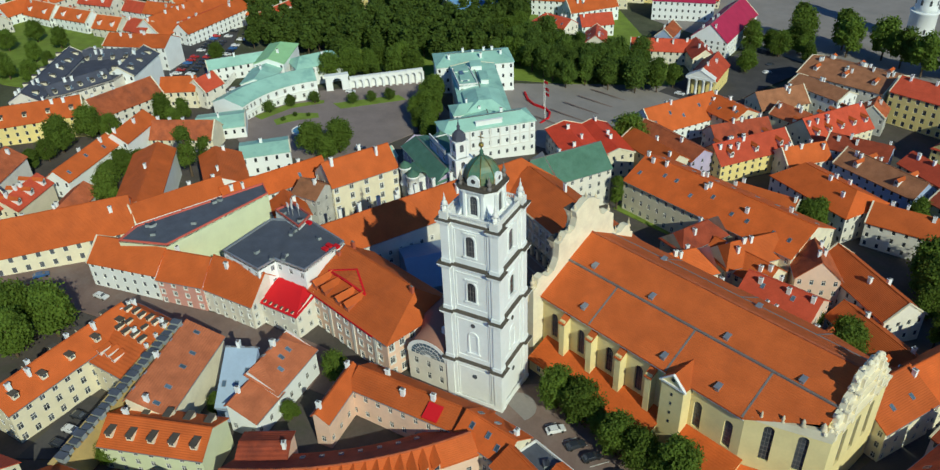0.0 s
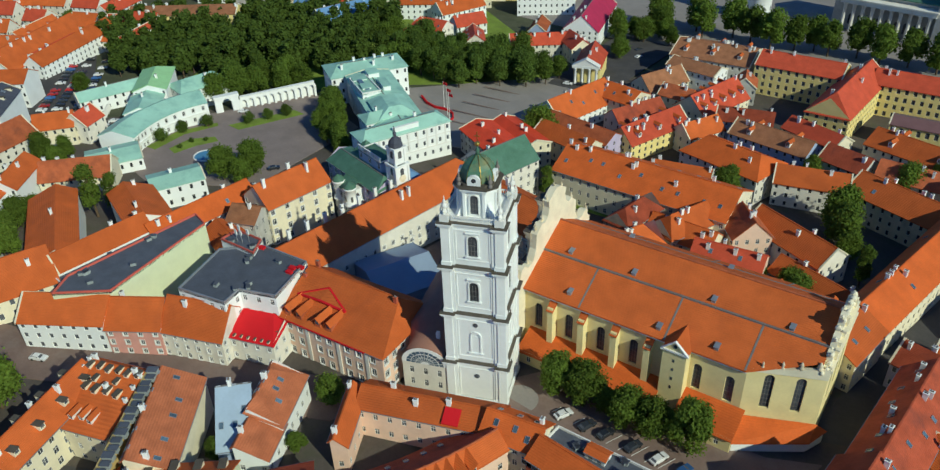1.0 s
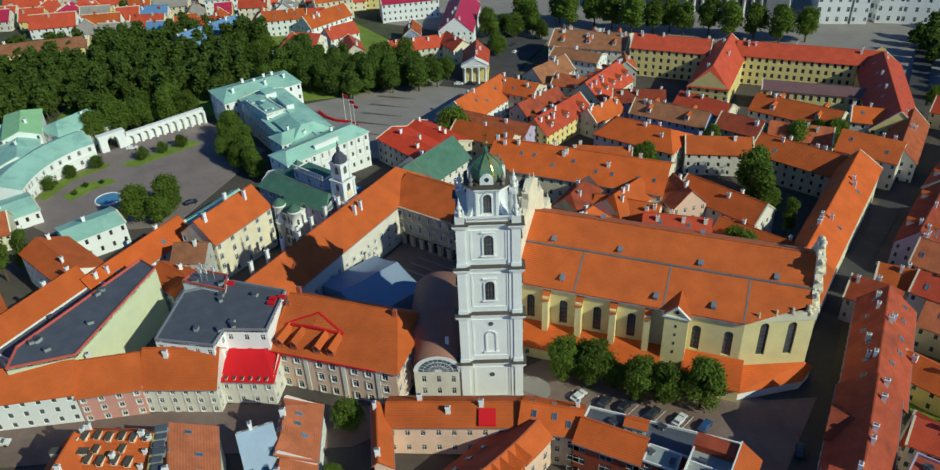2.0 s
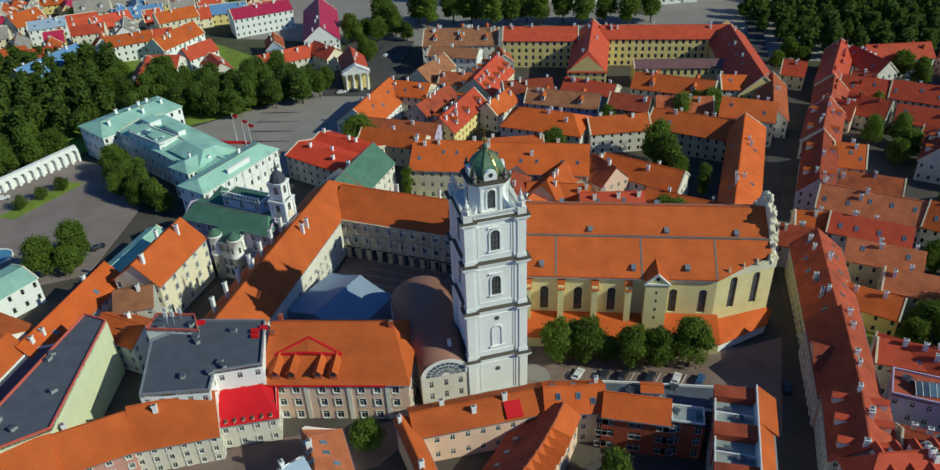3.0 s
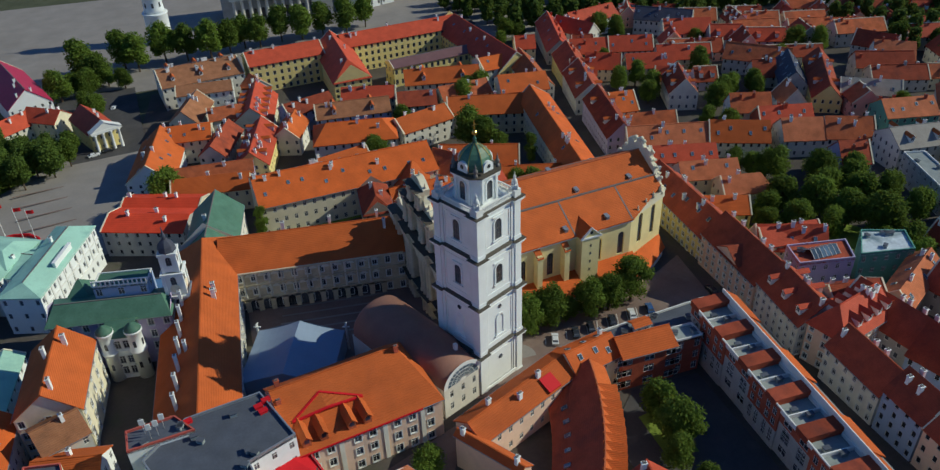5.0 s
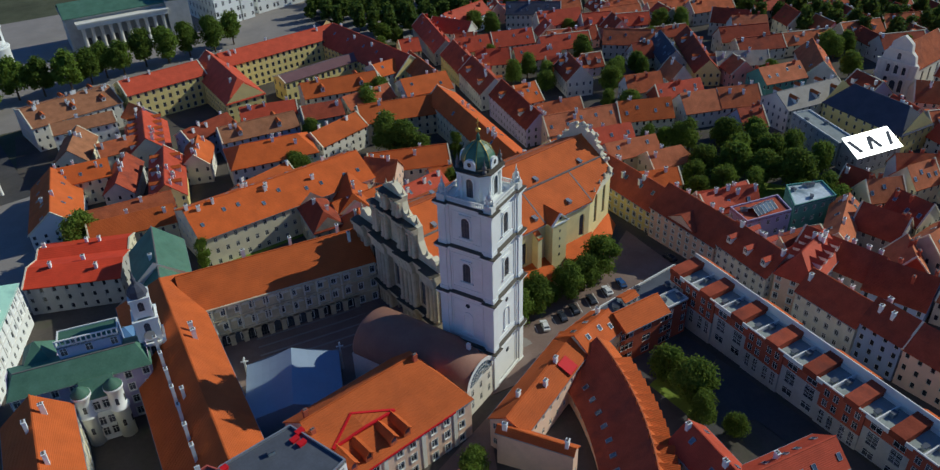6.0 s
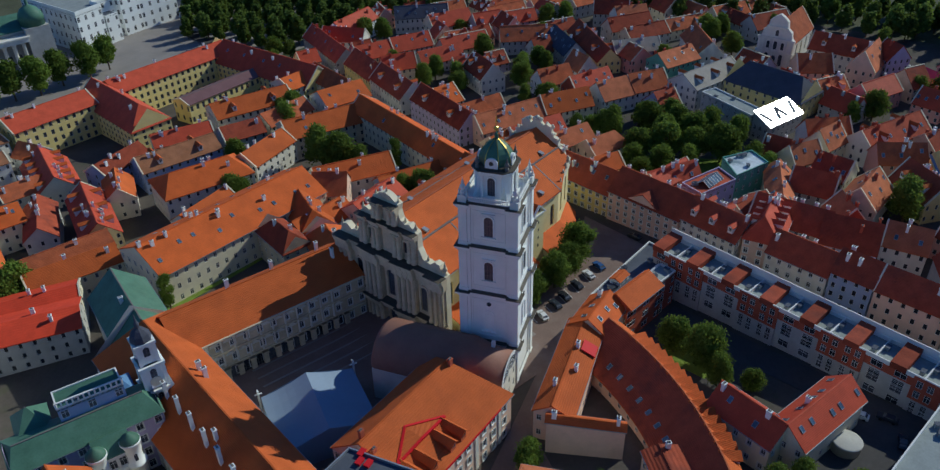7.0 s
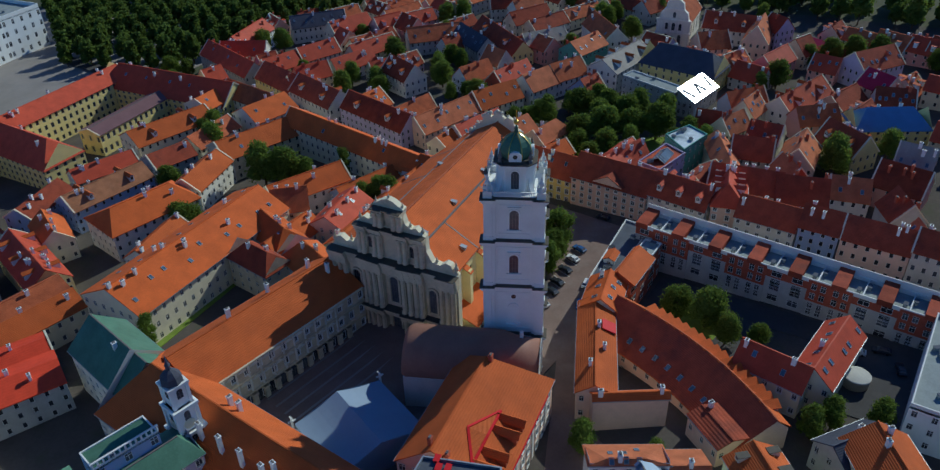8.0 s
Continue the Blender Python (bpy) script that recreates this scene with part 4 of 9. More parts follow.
    xt, xo = 7.0, 2.5
    box(bm, xt - 2.7, xt + 2.7, -W - xo, -W + 0.6, -3, ev - 0.2)
    poly(bm, ((xt - 2.7, -W - xo, ev - 0.2), (xt + 2.7, -W - xo, ev - 0.2), (xt, -W - xo, ev + 2.2)))
    tr = part("stair_turret", bm, "church_wall", t)
    bm = bmesh.new()
    slab(bm, ((xt - 3.0, -W - xo + 0.2, ev - 0.4), (xt, -W - xo + 0.2, ev + 2.45), (xt, -W + 5.5, ev + 2.45), (xt - 3.0, -W + 0.4, ev - 0.4)), 0.25)
    slab(bm, ((xt, -W - xo + 0.2, ev + 2.45), (xt + 3.0, -W - xo + 0.2, ev - 0.4), (xt + 3.0, -W + 0.4, ev - 0.4), (xt, -W + 5.5, ev + 2.45)), 0.25)
    part("turret_roof", bm, "orange_tile", tr)
    bm = bmesh.new()
    slab(bm, ((xt - 3.2, -W - xo - 0.4, ev - 0.5), (xt, -W - xo - 0.4, ev + 2.6), (xt, -W - xo + 0.2, ev + 2.6), (xt - 3.2, -W - xo + 0.2, ev - 0.5)), 0.35)
    slab(bm, ((xt, -W - xo - 0.4, ev + 2.6), (xt + 3.2, -W - xo - 0.4, ev - 0.5), (xt + 3.2, -W - xo + 0.2, ev - 0.5), (xt, -W - xo + 0.2, ev + 2.6)), 0.35)
    box(bm, xt - 3.1, xt + 3.1, -W - xo - 0.35, -W - xo + 0.1, ev - 0.7, ev - 0.25)
    part("gable_moulding", bm, "trim", tr)
    bm = bmesh.new()
    lathe(bm, [(0.45, 0.0), (0.45, 0.1)], 12)
    part("oculus", bm, "glass", tr, m=Matrix.Translation((xt, -W - xo - 0.02, ev + 1.0)) @ Matrix.Rotation(math.pi / 2, 4, "X"))
    for zz in (ev - 3.5, ev - 6.0, ev - 8.6, ev - 11.2):
        bm = bmesh.new()
        box(bm, xt - 0.22, xt + 0.22, -W - xo - 0.06, -W - xo + 0.04, zz, zz + 0.8)
        part("slit_window", bm, "glass", tr)
    # chapels along the south side under lean-to roofs
    for xa, xb, out, top, low_ in ((x0 + 2, 4.2, 6.0, 7.9, 5.2), (9.8, x1 + 1, 6.4, 8.2, 5.2)):
        bm = bmesh.new()
        facade(bm, (xa, -W - out, 0), (1, 0, 0), xb - xa, -3, low_, spread(xb - xa, 6.2, 3), [low_ - 2.2], 1.0, 1.6, t)
        facade(bm, (xb, -W - out, 0), (0, 1, 0), out, -3, low_)
        facade(bm, (xa, -W, 0), (0, -1, 0), out, -3, low_)
        poly(bm, ((xb, -W - out, low_), (xb, -W + 0.5, low_), (xb, -W + 0.5, top)))
        poly(bm, ((xa, -W - out, low_), (xa, -W + 0.5, low_), (xa, -W + 0.5, top)))
        ch = part("chapel", bm, "church_wall", t)
        bm = bmesh.new()
        slab(bm, ((xa - 0.3, -W - out - 0.5, low_ - 0.25), (xb + 0.3, -W - out - 0.5, low_ - 0.25), (xb + 0.3, -W + 0.5, top), (xa - 0.3, -W + 0.5, top)), 0.25)
        part("chapel_roof", bm, "new_tile", ch)
    bm = bmesh.new()                              # sacristy round the chancel
    a0, a1 = (x1 + 1.1, -W - 5.6), (xd + 1.2, -W + 3.4)
    b0, b1 = (x1 + 0.6, -W + 0.6), (xd + 1.6, -W + 6.4)
    prism(bm, (a0, a1, (xd + 3.4, -9), b1, b0), -3, 3.7)
    sc_ = part("sacristy", bm, "white_wall", t)
    bm = bmesh.new()
    slab(bm, ((a0[0] - 0.3, a0[1] - 0.5, 3.6), (a1[0] + 0.5, a1[1] - 0.4, 3.6), (b1[0], b1[1], 6.4), (b0[0], b0[1], 6.4)), 0.25)
    slab(bm, ((a1[0] + 0.5, a1[1] - 0.4, 3.6), (xd + 3.9, -8.7, 3.6), (b1[0], b1[1], 6.4)), 0.25)
    part("sacristy_roof", bm, "new_tile", sc_)
    # carved east gable: stepped scroll outline
    bm = bmesh.new()
    out = [(-11.6, ev - 0.5), (-11.6, ev + 1.8), (-10.2, ev + 2.5), (-9.7, ev + 4.8), (-8.2, ev + 5.4), (-7.4, ev + 7.8), (-5.6, ev + 8.4), (-4.9, ev + 11.2), (-3.4, ev + 11.8), (-2.2, ev + 11.0), (-1.0, ev + 12.2)]
    out = out + [(-y, z) for y, z in out[::-1]]
    n = len(out)
    fr = [bm.verts.new((xd - 0.2, y, z)) for y, z in out]
    bk = [bm.verts.new((xd + 1.1, y, z)) for y, z in out]
    bm.faces.new(fr[::-1])
    bm.faces.new(bk)
    for i in range(n):
        bm.faces.new((fr[i], fr[(i + 1) % n], bk[(i + 1) % n], bk[i]))
    for i, y in enumerate((-10.4, -7.0, -3.6, 3.6, 7.0, 10.4)):
        box(bm, xd + 1.1, xd + 1.7, y - 0.45, y + 0.45, ev - 0.5, ev + 2.0 + (10.8 - abs(y)) * 1.25)
    for z, lim in ((ev + 1.6, 11.4), (ev + 5.2, 8.6), (ev + 8.3, 6.0)):
        box(bm, xd + 1.1, xd + 1.95, -lim, lim, z, z + 0.45)
    rnd = random.Random(4)
    for y, z in out[1:-1]:                        # broken carving along the edge
        for _ in range(3):
            r, oy, oz = rnd.uniform(0.3, 0.75), rnd.uniform(-0.6, 0.6), rnd.uniform(-0.7, 0.5)
            lathe(bm, [(r * 0.5, z + oz - r), (r, z + oz - r * 0.3), (r * 0.9, z + oz + r * 0.5), (r * 0.25, z + oz + r)], 7, xd + rnd.uniform(0.0, 0.9), y + oy, turn=rnd.uniform(0, 3), smooth=False)
    part("carved_gable", bm, "cream_wall", t, "weathered carved baroque gable")
    bm = bmesh.new()                              # rising parapet over the slanting chancel wall
    u = Vector((dx, dy)).normalized()
    nn = Vector((u.y, -u.x)) * 0.45
    p, q = Vector((x1 + 1.0, -W + 0.5 + 1.0 * dy / dx)), Vector((x1 + dx, -W + 0.5 + dy))
    prism(bm, (p + nn, q + nn, q - nn, p - nn), ev - 0.5, [ev + 0.3, ev + 2.2, ev + 2.2, ev + 0.3])
    part("parapet", bm, "cream_wall", t)
    for f, q_ in ((0.12, 0.3), (0.38, 0.4), (0.62, 0.5), (0.86, 0.6)):
        bm = bmesh.new()
        c = p + (q - p) * f
        lathe(bm, [(q_, ev - 0.1 + 2.2 * f), (q_ * 1.25, ev + 0.5 + 2.0 * f), (q_ * 0.7, ev + 0.9 + 2.0 * f), (q_ * 0.9, ev + 1.2 + 2.0 * f), (0.08, ev + 1.9 + 2.2 * f)], 9, c.x, c.y)
        part("scroll", bm, "stone_wall", t)
    # west front: two wide storeys, a narrower third one and a small scrolled gable
    bm = bmesh.new()
    F, yc = -34.2, -1.9
    out = [(-18.3, -2), (-18.3, 22.2), (-17.2, 22.9), (-16.6, 25.0), (-15.2, 25.4), (-13.6, 24.2), (-11.4, 24.6), (-10.0, 27.4), (-9.8, 31.4), (-8.6, 32.2), (-7.4, 33.4), (-6.0, 32.8), (-4.5, 33.8),
           (-3.9, 36.0), (-4.3, 37.8), (-2.8, 38.6), (-1.5, 39.5), (0, 39.9)]
    out = out + [(-y, z) for y, z in out[-2::-1]]
    n = len(out)
    fr = [bm.verts.new((F, y + yc, z)) for y, z in out]
    bk = [bm.verts.new((F + 1.8, y + yc, z)) for y, z in out]
    bm.faces.new(fr)
    bm.faces.new(bk[::-1]).material_index = 1
    for i in range(n):
        bm.faces.new((fr[i], bk[i], bk[(i + 1) % n], fr[(i + 1) % n])).material_index = 1
    wf = part("west_front", bm, ["stone_wall", "cream_wall"], t, "weathered stone baroque west front in shade")
    swell = lambda y: 0.7 + 1.0 * max(0.0, math.cos(y / 13.0 * math.pi / 2)) + (0.5 if abs(y) > 14 else 0.0)  # noqa: E731
    storeys = ((-2.0, 5.2, (17.4, 15.8, 14.2, 8.4, 6.9, 5.2, 3.4)), (7.2, 18.5, (17.4, 15.8, 14.2, 8.4, 6.9, 5.2, 3.4)), (22.8, 29.8, (9.0, 7.6, 4.4, 2.9)), (32.2, 36.4, (3.4, 1.9)))
    for za, zb_, cols in storeys:
        for y in [s * c for c in cols for s in (-1, 1)]:
            bm = bmesh.new()
            d = swell(y) * (0.6 if za > 20 else 1.0)
            lathe(bm, [(0.85, za), (0.85, za + 0.7), (0.62, za + 1.0), (0.55, zb_ - 1.0), (0.85, zb_ - 0.55), (0.9, zb_)], 10, F - d, y + yc)
            box(bm, F - d, F + 0.2, y + yc - 0.7, y + yc + 0.7, za, zb_)
            part("column", bm, "stone_wall", wf)
    for za, high, lim, cols, f in ((5.2, 1.9, 18.6, storeys[0][2], 1.0), (18.5, 3.6, 18.6, storeys[1][2], 1.0), (29.8, 1.6, 10.0, storeys[2][2], 0.6), (36.4, 0.9, 4.2, storeys[3][2], 0.6)):
        bm, top = bmesh.new(), bmesh.new()
        rim = []
        edges = sorted({-lim, lim, *[s * c + e for c in cols for s in (-1, 1) for e in (-0.95, 0.95)]})
        edges = [e for e in edges if -lim <= e <= lim]
        for ya, yb in zip(edges, edges[1:]):
            ym = (ya + yb) / 2
            on = any(abs(abs(ym) - c) < 0.9 for c in cols)
            d = (swell(ym) + (1.1 if on else 0.25)) * f + 0.25
            box(bm, F - d + 0.35, F + 0.2, ya + yc, yb + yc, za, za + high * 0.55)
            box(bm, F - d, F + 0.2, ya + yc, yb + yc, za + high * 0.55, za + high * 0.78)
            box(bm, F - d - 0.3, F + 0.2, ya + yc, yb + yc, za + high * 0.78, za + high)
            rim += [(F - d - 0.4, ya + yc + 0.001), (F - d - 0.4, yb + yc - 0.001)]
        prism(top, [*rim[::-1], (F - 0.01, rim[0][1]), (F - 0.01, rim[-1][1])], za + high, za + high + 0.14)
        e = part("entablature", bm, "stone_wall", wf)
        part("ledge_cover", top, "ledge", e, "dark metal covering")
    for y, zc, w, h in ((0, 2.2, 2.6, 6.4), (-11.3, 1.8, 2.0, 5.0), (11.3, 1.8, 2.0, 5.0), (0, 12.8, 2.4, 8.4), (-11.3, 12.4, 2.2, 7.6), (11.3, 12.4, 2.2, 7.6), (-6.0, 26.2, 1.3, 3.6), (6.0, 26.2, 1.3, 3.6)):
        m = Matrix.Translation((F - 0.06, y + yc, zc)) @ Matrix.Rotation(math.pi / 2, 4, "Z")
        put("window", window_mesh(w, h, "arch"), wf, m=m)
        bm = bmesh.new()
        arch_trim(bm, w, h, 0.5, 0.5)
        part("window_surround", bm, "stone_wall", wf, m=m)
    for y, z, q in ((-17.6, 22.4, 1.1), (17.6, 22.4, 1.1), (-12.4, 24.0, 0.7), (12.4, 24.0, 0.7), (-8.9, 31.5, 0.8), (8.9, 31.5, 0.8), (-5.6, 32.8, 0.6), (5.6, 32.8, 0.6), (-3.7, 37.6, 0.6), (3.7, 37.6, 0.6), (0, 39.6, 0.55)):
        bm = bmesh.new()
        urn(bm, F + 0.8, y + yc, z - 0.3, q)
        part("urn", bm, "stone_wall", wf)


church()


# ---- university quarter ----
hall = house(-49.5, -8.0, -17.5, -2.4, 13.8, 11.5, 17.6, "pink_wall", "orange_tile", w2=8, hip=(0, 4.5), floors=3, win=(1.5, 2.2), chim=0, kind="trim", name="house",
             note="orange roof and red framed gable", cols=[4.0, 7.4, 13.2, 16.5, 22.0, 25.5, 29.6])
for x, y, z in ((11.5, -1.2, 17.0), (-14.5, 1.0, 17.2), (-15.5, -3, 15.6)):
    put("chimney", small_mesh("brick_chimney"), hall, m=Matrix.Translation((x, y, z)))
kh = (17.6 - 11.5) / 13.8
za = lambda y: 17.6 + y * kh  # noqa: E731
apex, le, ri, mid = Vector((-7.1, -3.7, za(-3.7) + 0.12)), Vector((-14.2, -7.6, za(-7.6) + 0.15)), Vector((0.9, -7.6, za(-7.6) + 0.15)), Vector((-6.8, -7.8, za(-7.6) + 0.85))
bm = bmesh.new()                                   # low cross gable with a red frame
slab(bm, (le, mid, apex), 0.5)
slab(bm, (mid, ri, apex), 0.5)
part("gable_roof", bm, "orange_tile", hall)
for a, b in ((apex, le), (ri, apex), (le, mid), (mid, ri)):
    bm = bmesh.new()
    side = Vector((-(b - a).y, (b - a).x, 0)).normalized() * 0.26
    up = Vector((0, 0, 0.16))
    slab(bm, (a - side + up, b - side + up, b + side + up, a + side + up), 0.4)
    part("gable_frame", bm, "red_sheet", hall, "bright red metal edge")
bm = bmesh.new()
box(bm, -16, 11.5, -14.45, -14.15, 11.0, 11.32)
part("eaves_board", bm, "red_sheet", hall)
for x in (-15.2, -6.6, 3.0, 11.6):
    bm = bmesh.new()
    box(bm, x - 0.5, x + 0.5, -14.0, -13.8, -2, 11.0)
    part("pilaster", bm, "pale_wall", hall)
for x in (-13.2, -9.6, -3.6, -0.2):
    bm = bmesh.new()                               # long dormer running down the slope
    box(bm, -0.85, 0.85, -4.0, 1.4, -1.6, 0.55)
    poly(bm, ((-0.85, -4.0, 0.55), (0.85, -4.0, 0.55), (0, -4.0, 1.35)))
    slab(bm, ((-1.15, -4.5, 0.4), (0, -4.5, 1.55), (0, 1.8, 1.55), (-1.15, 1.8, 0.4)), 0.14, 1)
    slab(bm, ((0, -4.5, 1.55), (1.15, -4.5, 0.4), (1.15, 1.8, 0.4), (0, 1.8, 1.55)), 0.14, 1)
    box(bm, -0.5, 0.5, -4.06, -3.95, -0.6, 0.4, 2)
    part("dormer", bm, ["old_tile", "orange_tile", "glass"], hall, m=Matrix.Translation((x, -9.0, za(-10.5) + 0.35)))


def vault_hall():
    t = new("vaulted_hall")
    t.matrix_basis = pose(-8.6, -8.6, G(-8.6), 0, 0, 25)
    tagged(t, "hall with copper barrel vault and fan window beside the tower", "hall")
    bm = bmesh.new()
    facade(bm, (-5.6, -0.6, 0), (1, 0, 0), 11.2, -2, 8.6, [2.2, 5.6, 9.0], [2.6, 6.2], 1.0, 1.9, t)
    box(bm, -5.6, 5.6, -0.3, 6, -2, 8.6)
    box(bm, -8.4, 7.0, 6, 30, -2, 8.0)
    part("wall", bm, "pale_wall", t)
    bm = bmesh.new()
    n = 18
    prev = None
    for y, r, z, top in ((-0.5, 5.6, 8.4, 4.6), (5.0, 5.8, 8.4, 5.4), (8.5, 7.7, 8.0, 7.0), (29.5, 7.7, 8.0, 7.0), (30.5, 7.0, 8.0, 6.2)):
        ring = [bm.verts.new((-0.6 * (y > 6) + r * math.cos(math.pi * i / n), y, z + top * math.sin(math.pi * i / n))) for i in range(n + 1)]
        if prev:
            for i in range(n):
                bm.faces.new((prev[i], ring[i], ring[i + 1], prev[i + 1])).smooth = True
        else:
            bm.faces.new(ring)
        prev = ring
    bm.faces.new(prev[::-1])
    part("vault", bm, "copper", t, "brown copper barrel vault")
    def ring(r0, r1, y):
        bm = bmesh.new()
        for i in range(n):
            a0, a1 = math.pi * i / n, math.pi * (i + 1) / n
            f, b = [[bm.verts.new((r * math.cos(a), yy, 8.5 + 0.83 * r * math.sin(a))) for r, a in ((r0, a0), (r1, a0), (r1, a1), (r0, a1))] for yy in (y, y + 0.08)]
            bm.faces.new(f)
            bm.faces.new((f[2], f[1], b[1], b[2]))
            bm.faces.new((f[0], f[3], b[3], b[0]))
        return bm

    fw = part("fan_window", ring(4.6, 5.7, -0.75), "trim", t)
    for r0, r1, y in ((0.02, 0.9, -0.75), (2.2, 2.34, -0.71), (3.4, 3.54, -0.71)):
        part("glazing_ring", ring(r0, r1, y), "trim", fw)
    for i in range(1, 12):
        a = math.pi * i / 12
        d = 0.07
        bm = bmesh.new()
        slab(bm, [(r * math.cos(a + s * d / max(r, 0.5)), -0.72, 8.5 + 0.83 * r * math.sin(a + s * d / max(r, 0.5))) for r, s in ((0.8, -1), (4.7, -1), (4.7, 1), (0.8, 1))], 0.05)
        part("glazing_bar", bm, "trim", fw)
    bm = bmesh.new()
    poly(bm, [(4.7 * math.cos(math.pi * i / n), -0.66, 8.5 + 0.83 * 4.7 * math.sin(math.pi * i / n)) for i in range(n + 1)])
    part("pane", bm, "sky_glass", fw)
    bm = bmesh.new()
    box(bm, 1.6, 2.4, 3.4, 4.2, 12.5, 14.9)
    part("vent_pipe", bm, "trim", t)


vault_hall()


def tent():
    t = new("event_tent")
    t.matrix_basis = pose(-40.3, 25.0, G(25), 0, 0, -19.8)
    tagged(t, "large pale blue fabric event tent in the courtyard", "tent")
    a, L = 10.9, 19.0
    z0, z1 = 6.6, 9.8
    bm = bmesh.new()
    n = 8
    rows = []
    for j in range(n + 1):                         # two sagging slopes with a small hip at the far end
        f = j / n
        row = []
        for i in range(-6, 7):
            g = abs(i) / 6
            z = z1 + (z0 - z1) * (g + 0.12 * math.sin(g * math.pi)) - 0.25 * math.sin(f * math.pi * 4) ** 2 * g * (1 - g)
            row.append(bm.verts.new((a * i / 6, -L * f, z)))
        rows.append(row)
    for p, q in zip(rows, rows[1:]):
        for i in range(12):
            bm.faces.new((p[i + 1], p[i], q[i], q[i + 1]))
    part("canopy", bm, "blue_tent", t)
    for y in (-0.05, -L + 0.05):
        bm = bmesh.new()
        slab(bm, ((-a, y, -1.5), (a, y, -1.5), (a, y + 0.02, z0 - 0.1), (0, y + 0.02, z1 - 0.1), (-a, y + 0.02, z0 - 0.1)), 0.05)
        part("end_sheet", bm, "blue_tent", t)
    for x in (-a + 0.1, a - 0.2):
        bm = bmesh.new()
        box(bm, x, x + 0.1, -L, 0, -1.5, z0 - 0.1)
        part("side_sheet", bm, "blue_tent", t)
    for x, y in ((-a - 0.4, 0.3), (a + 0.4, 0.3), (-a - 0.4, -L), (a + 0.4, -L)):
        bm = bmesh.new()
        box(bm, x - 0.22, x + 0.22, y - 0.22, y + 0.22, -1.5, 8.4)
        box(bm, x - 0.9, x + 0.9, y - 0.14, y + 0.14, 7.4, 7.65)
        box(bm, x - 0.14, x + 0.14, y - 0.9, y + 0.9, 8.0, 8.25)
        part("mast", bm, "trim", t)


tent()

west_wing = house(-60.6, 67.5, -64.4, -10.0, 11.5, 9.6, 18.0, "pale_wall", "orange_tile", w2=7.6, e2=12.4, hip=(8, 0), floors=3, step=3.4, kind="trim", chim=3, chk="tall_chimney", name="university_wing", note="long orange tile roof round the courtyard")
for i in range(7):                                 # tall chimneys over the outer wall
    put("chimney", small_mesh("tall_chimney"), west_wing, m=Matrix.Translation((-8.0 + 6.2 * i, -5.4, 15.2)))
ncourt = house(-57.0, 59.6, -7.5, 54.0, 10.8, 13.5, 18.4, "stone_wall", "orange_tile", w2=8, floors=3, step=3.4, win=(1.3, 2.2), kind="trim", chim=4, chk="tall_chimney", name="university_wing", note="orange tile roof and an arcade")
for i in range(13):                                # arcade along the courtyard
    bm = bmesh.new()
    x = -22.5 + 3.4 * i
    box(bm, x - 0.65, x + 0.65, -11.7, -10.75, -2, 4.2)
    box(bm, x - 0.8, x + 0.8, -11.9, -10.75, 3.6, 4.2)
    part("pier", bm, "stone_wall", ncourt)
    if i < 12:
        put("arch_opening", window_mesh(2.3, 4.0, "arch"), ncourt, m=Matrix.Translation((x + 1.7, -10.95, 2.0)) @ Matrix.Rotation(math.pi, 4, "Z"))
cap = bmesh.new()
box(cap, -1.0, 1.0, -0.42, 0, 0, 0.22)
poly(cap, ((-1.0, -0.4, 0.22), (1.0, -0.4, 0.22), (0, -0.4, 0.95)))
slab(cap, ((-1.1, -0.45, 0.2), (0, -0.45, 1.0), (0, 0, 1.0), (-1.1, 0, 0.2)), 0.14)
slab(cap, ((0, -0.45, 1.0), (1.1, -0.45, 0.2), (1.1, 0, 0.2), (0, 0, 1.0)), 0.14)
cap_mesh = bpy.data.meshes.new("pediment")
cap.to_mesh(cap_mesh)
cap.free()
cap_mesh.materials.append(MATS["pale_wall"])
for i in range(12):                                # pediments over the upper windows, half columns between them
    for z in (8.1, 12.2):
        put("pediment", cap_mesh, ncourt, m=Matrix.Translation((-20.8 + 3.4 * i, -10.82, z - 0.25)))
    bm = bmesh.new()
    lathe(bm, [(0.34, 4.9), (0.34, 5.4), (0.26, 5.6), (0.24, 12.2), (0.36, 12.6), (0.36, 13.0)], 8, -22.5 + 3.4 * i, -10.95)
    part("half_column", bm, "pale_wall", ncourt)
bm = bmesh.new()
for z in (4.5, 8.9, 13.0):
    box(bm, -24.5, 24.5, -11.3 - 0.2 * (z > 12), -10.7, z, z + 0.4)
part("cornice", bm, "stone_wall", ncourt)

house(-56.5, 88.5, -60.5, 62.5, 7.2, 13, 19, "pale_wall", "green_sheet", floors=4, chim=1, note="dark green metal roof and white gable")
house(-45.5, 99.6, 14.2, 104.6, 11.2, 11.5, 17, "cream_wall", "new_tile", floors=3, step=3.1, win=(1.1, 1.7), chim=9, sky_l=9, name="university_wing", note="long orange roof with many skylights")
house(7.0, 96.5, 1.5, 79.0, 5.5, 9.5, 13.5, "cream_wall", "orange_tile", hip=(0, 4), floors=2, chim=3)
house(1.0, 76.0, -4.0, 61.0, 6.0, 9.5, 13.5, "pale_wall", "orange_tile", hip=(4, 0), floors=2, chim=3)
house(-8.3, 90.5, -9.8, 73.5, 4.6, 10, 13.6, "stone_wall", "dark_tile", hip=(4, 4), floors=3, chim=2)
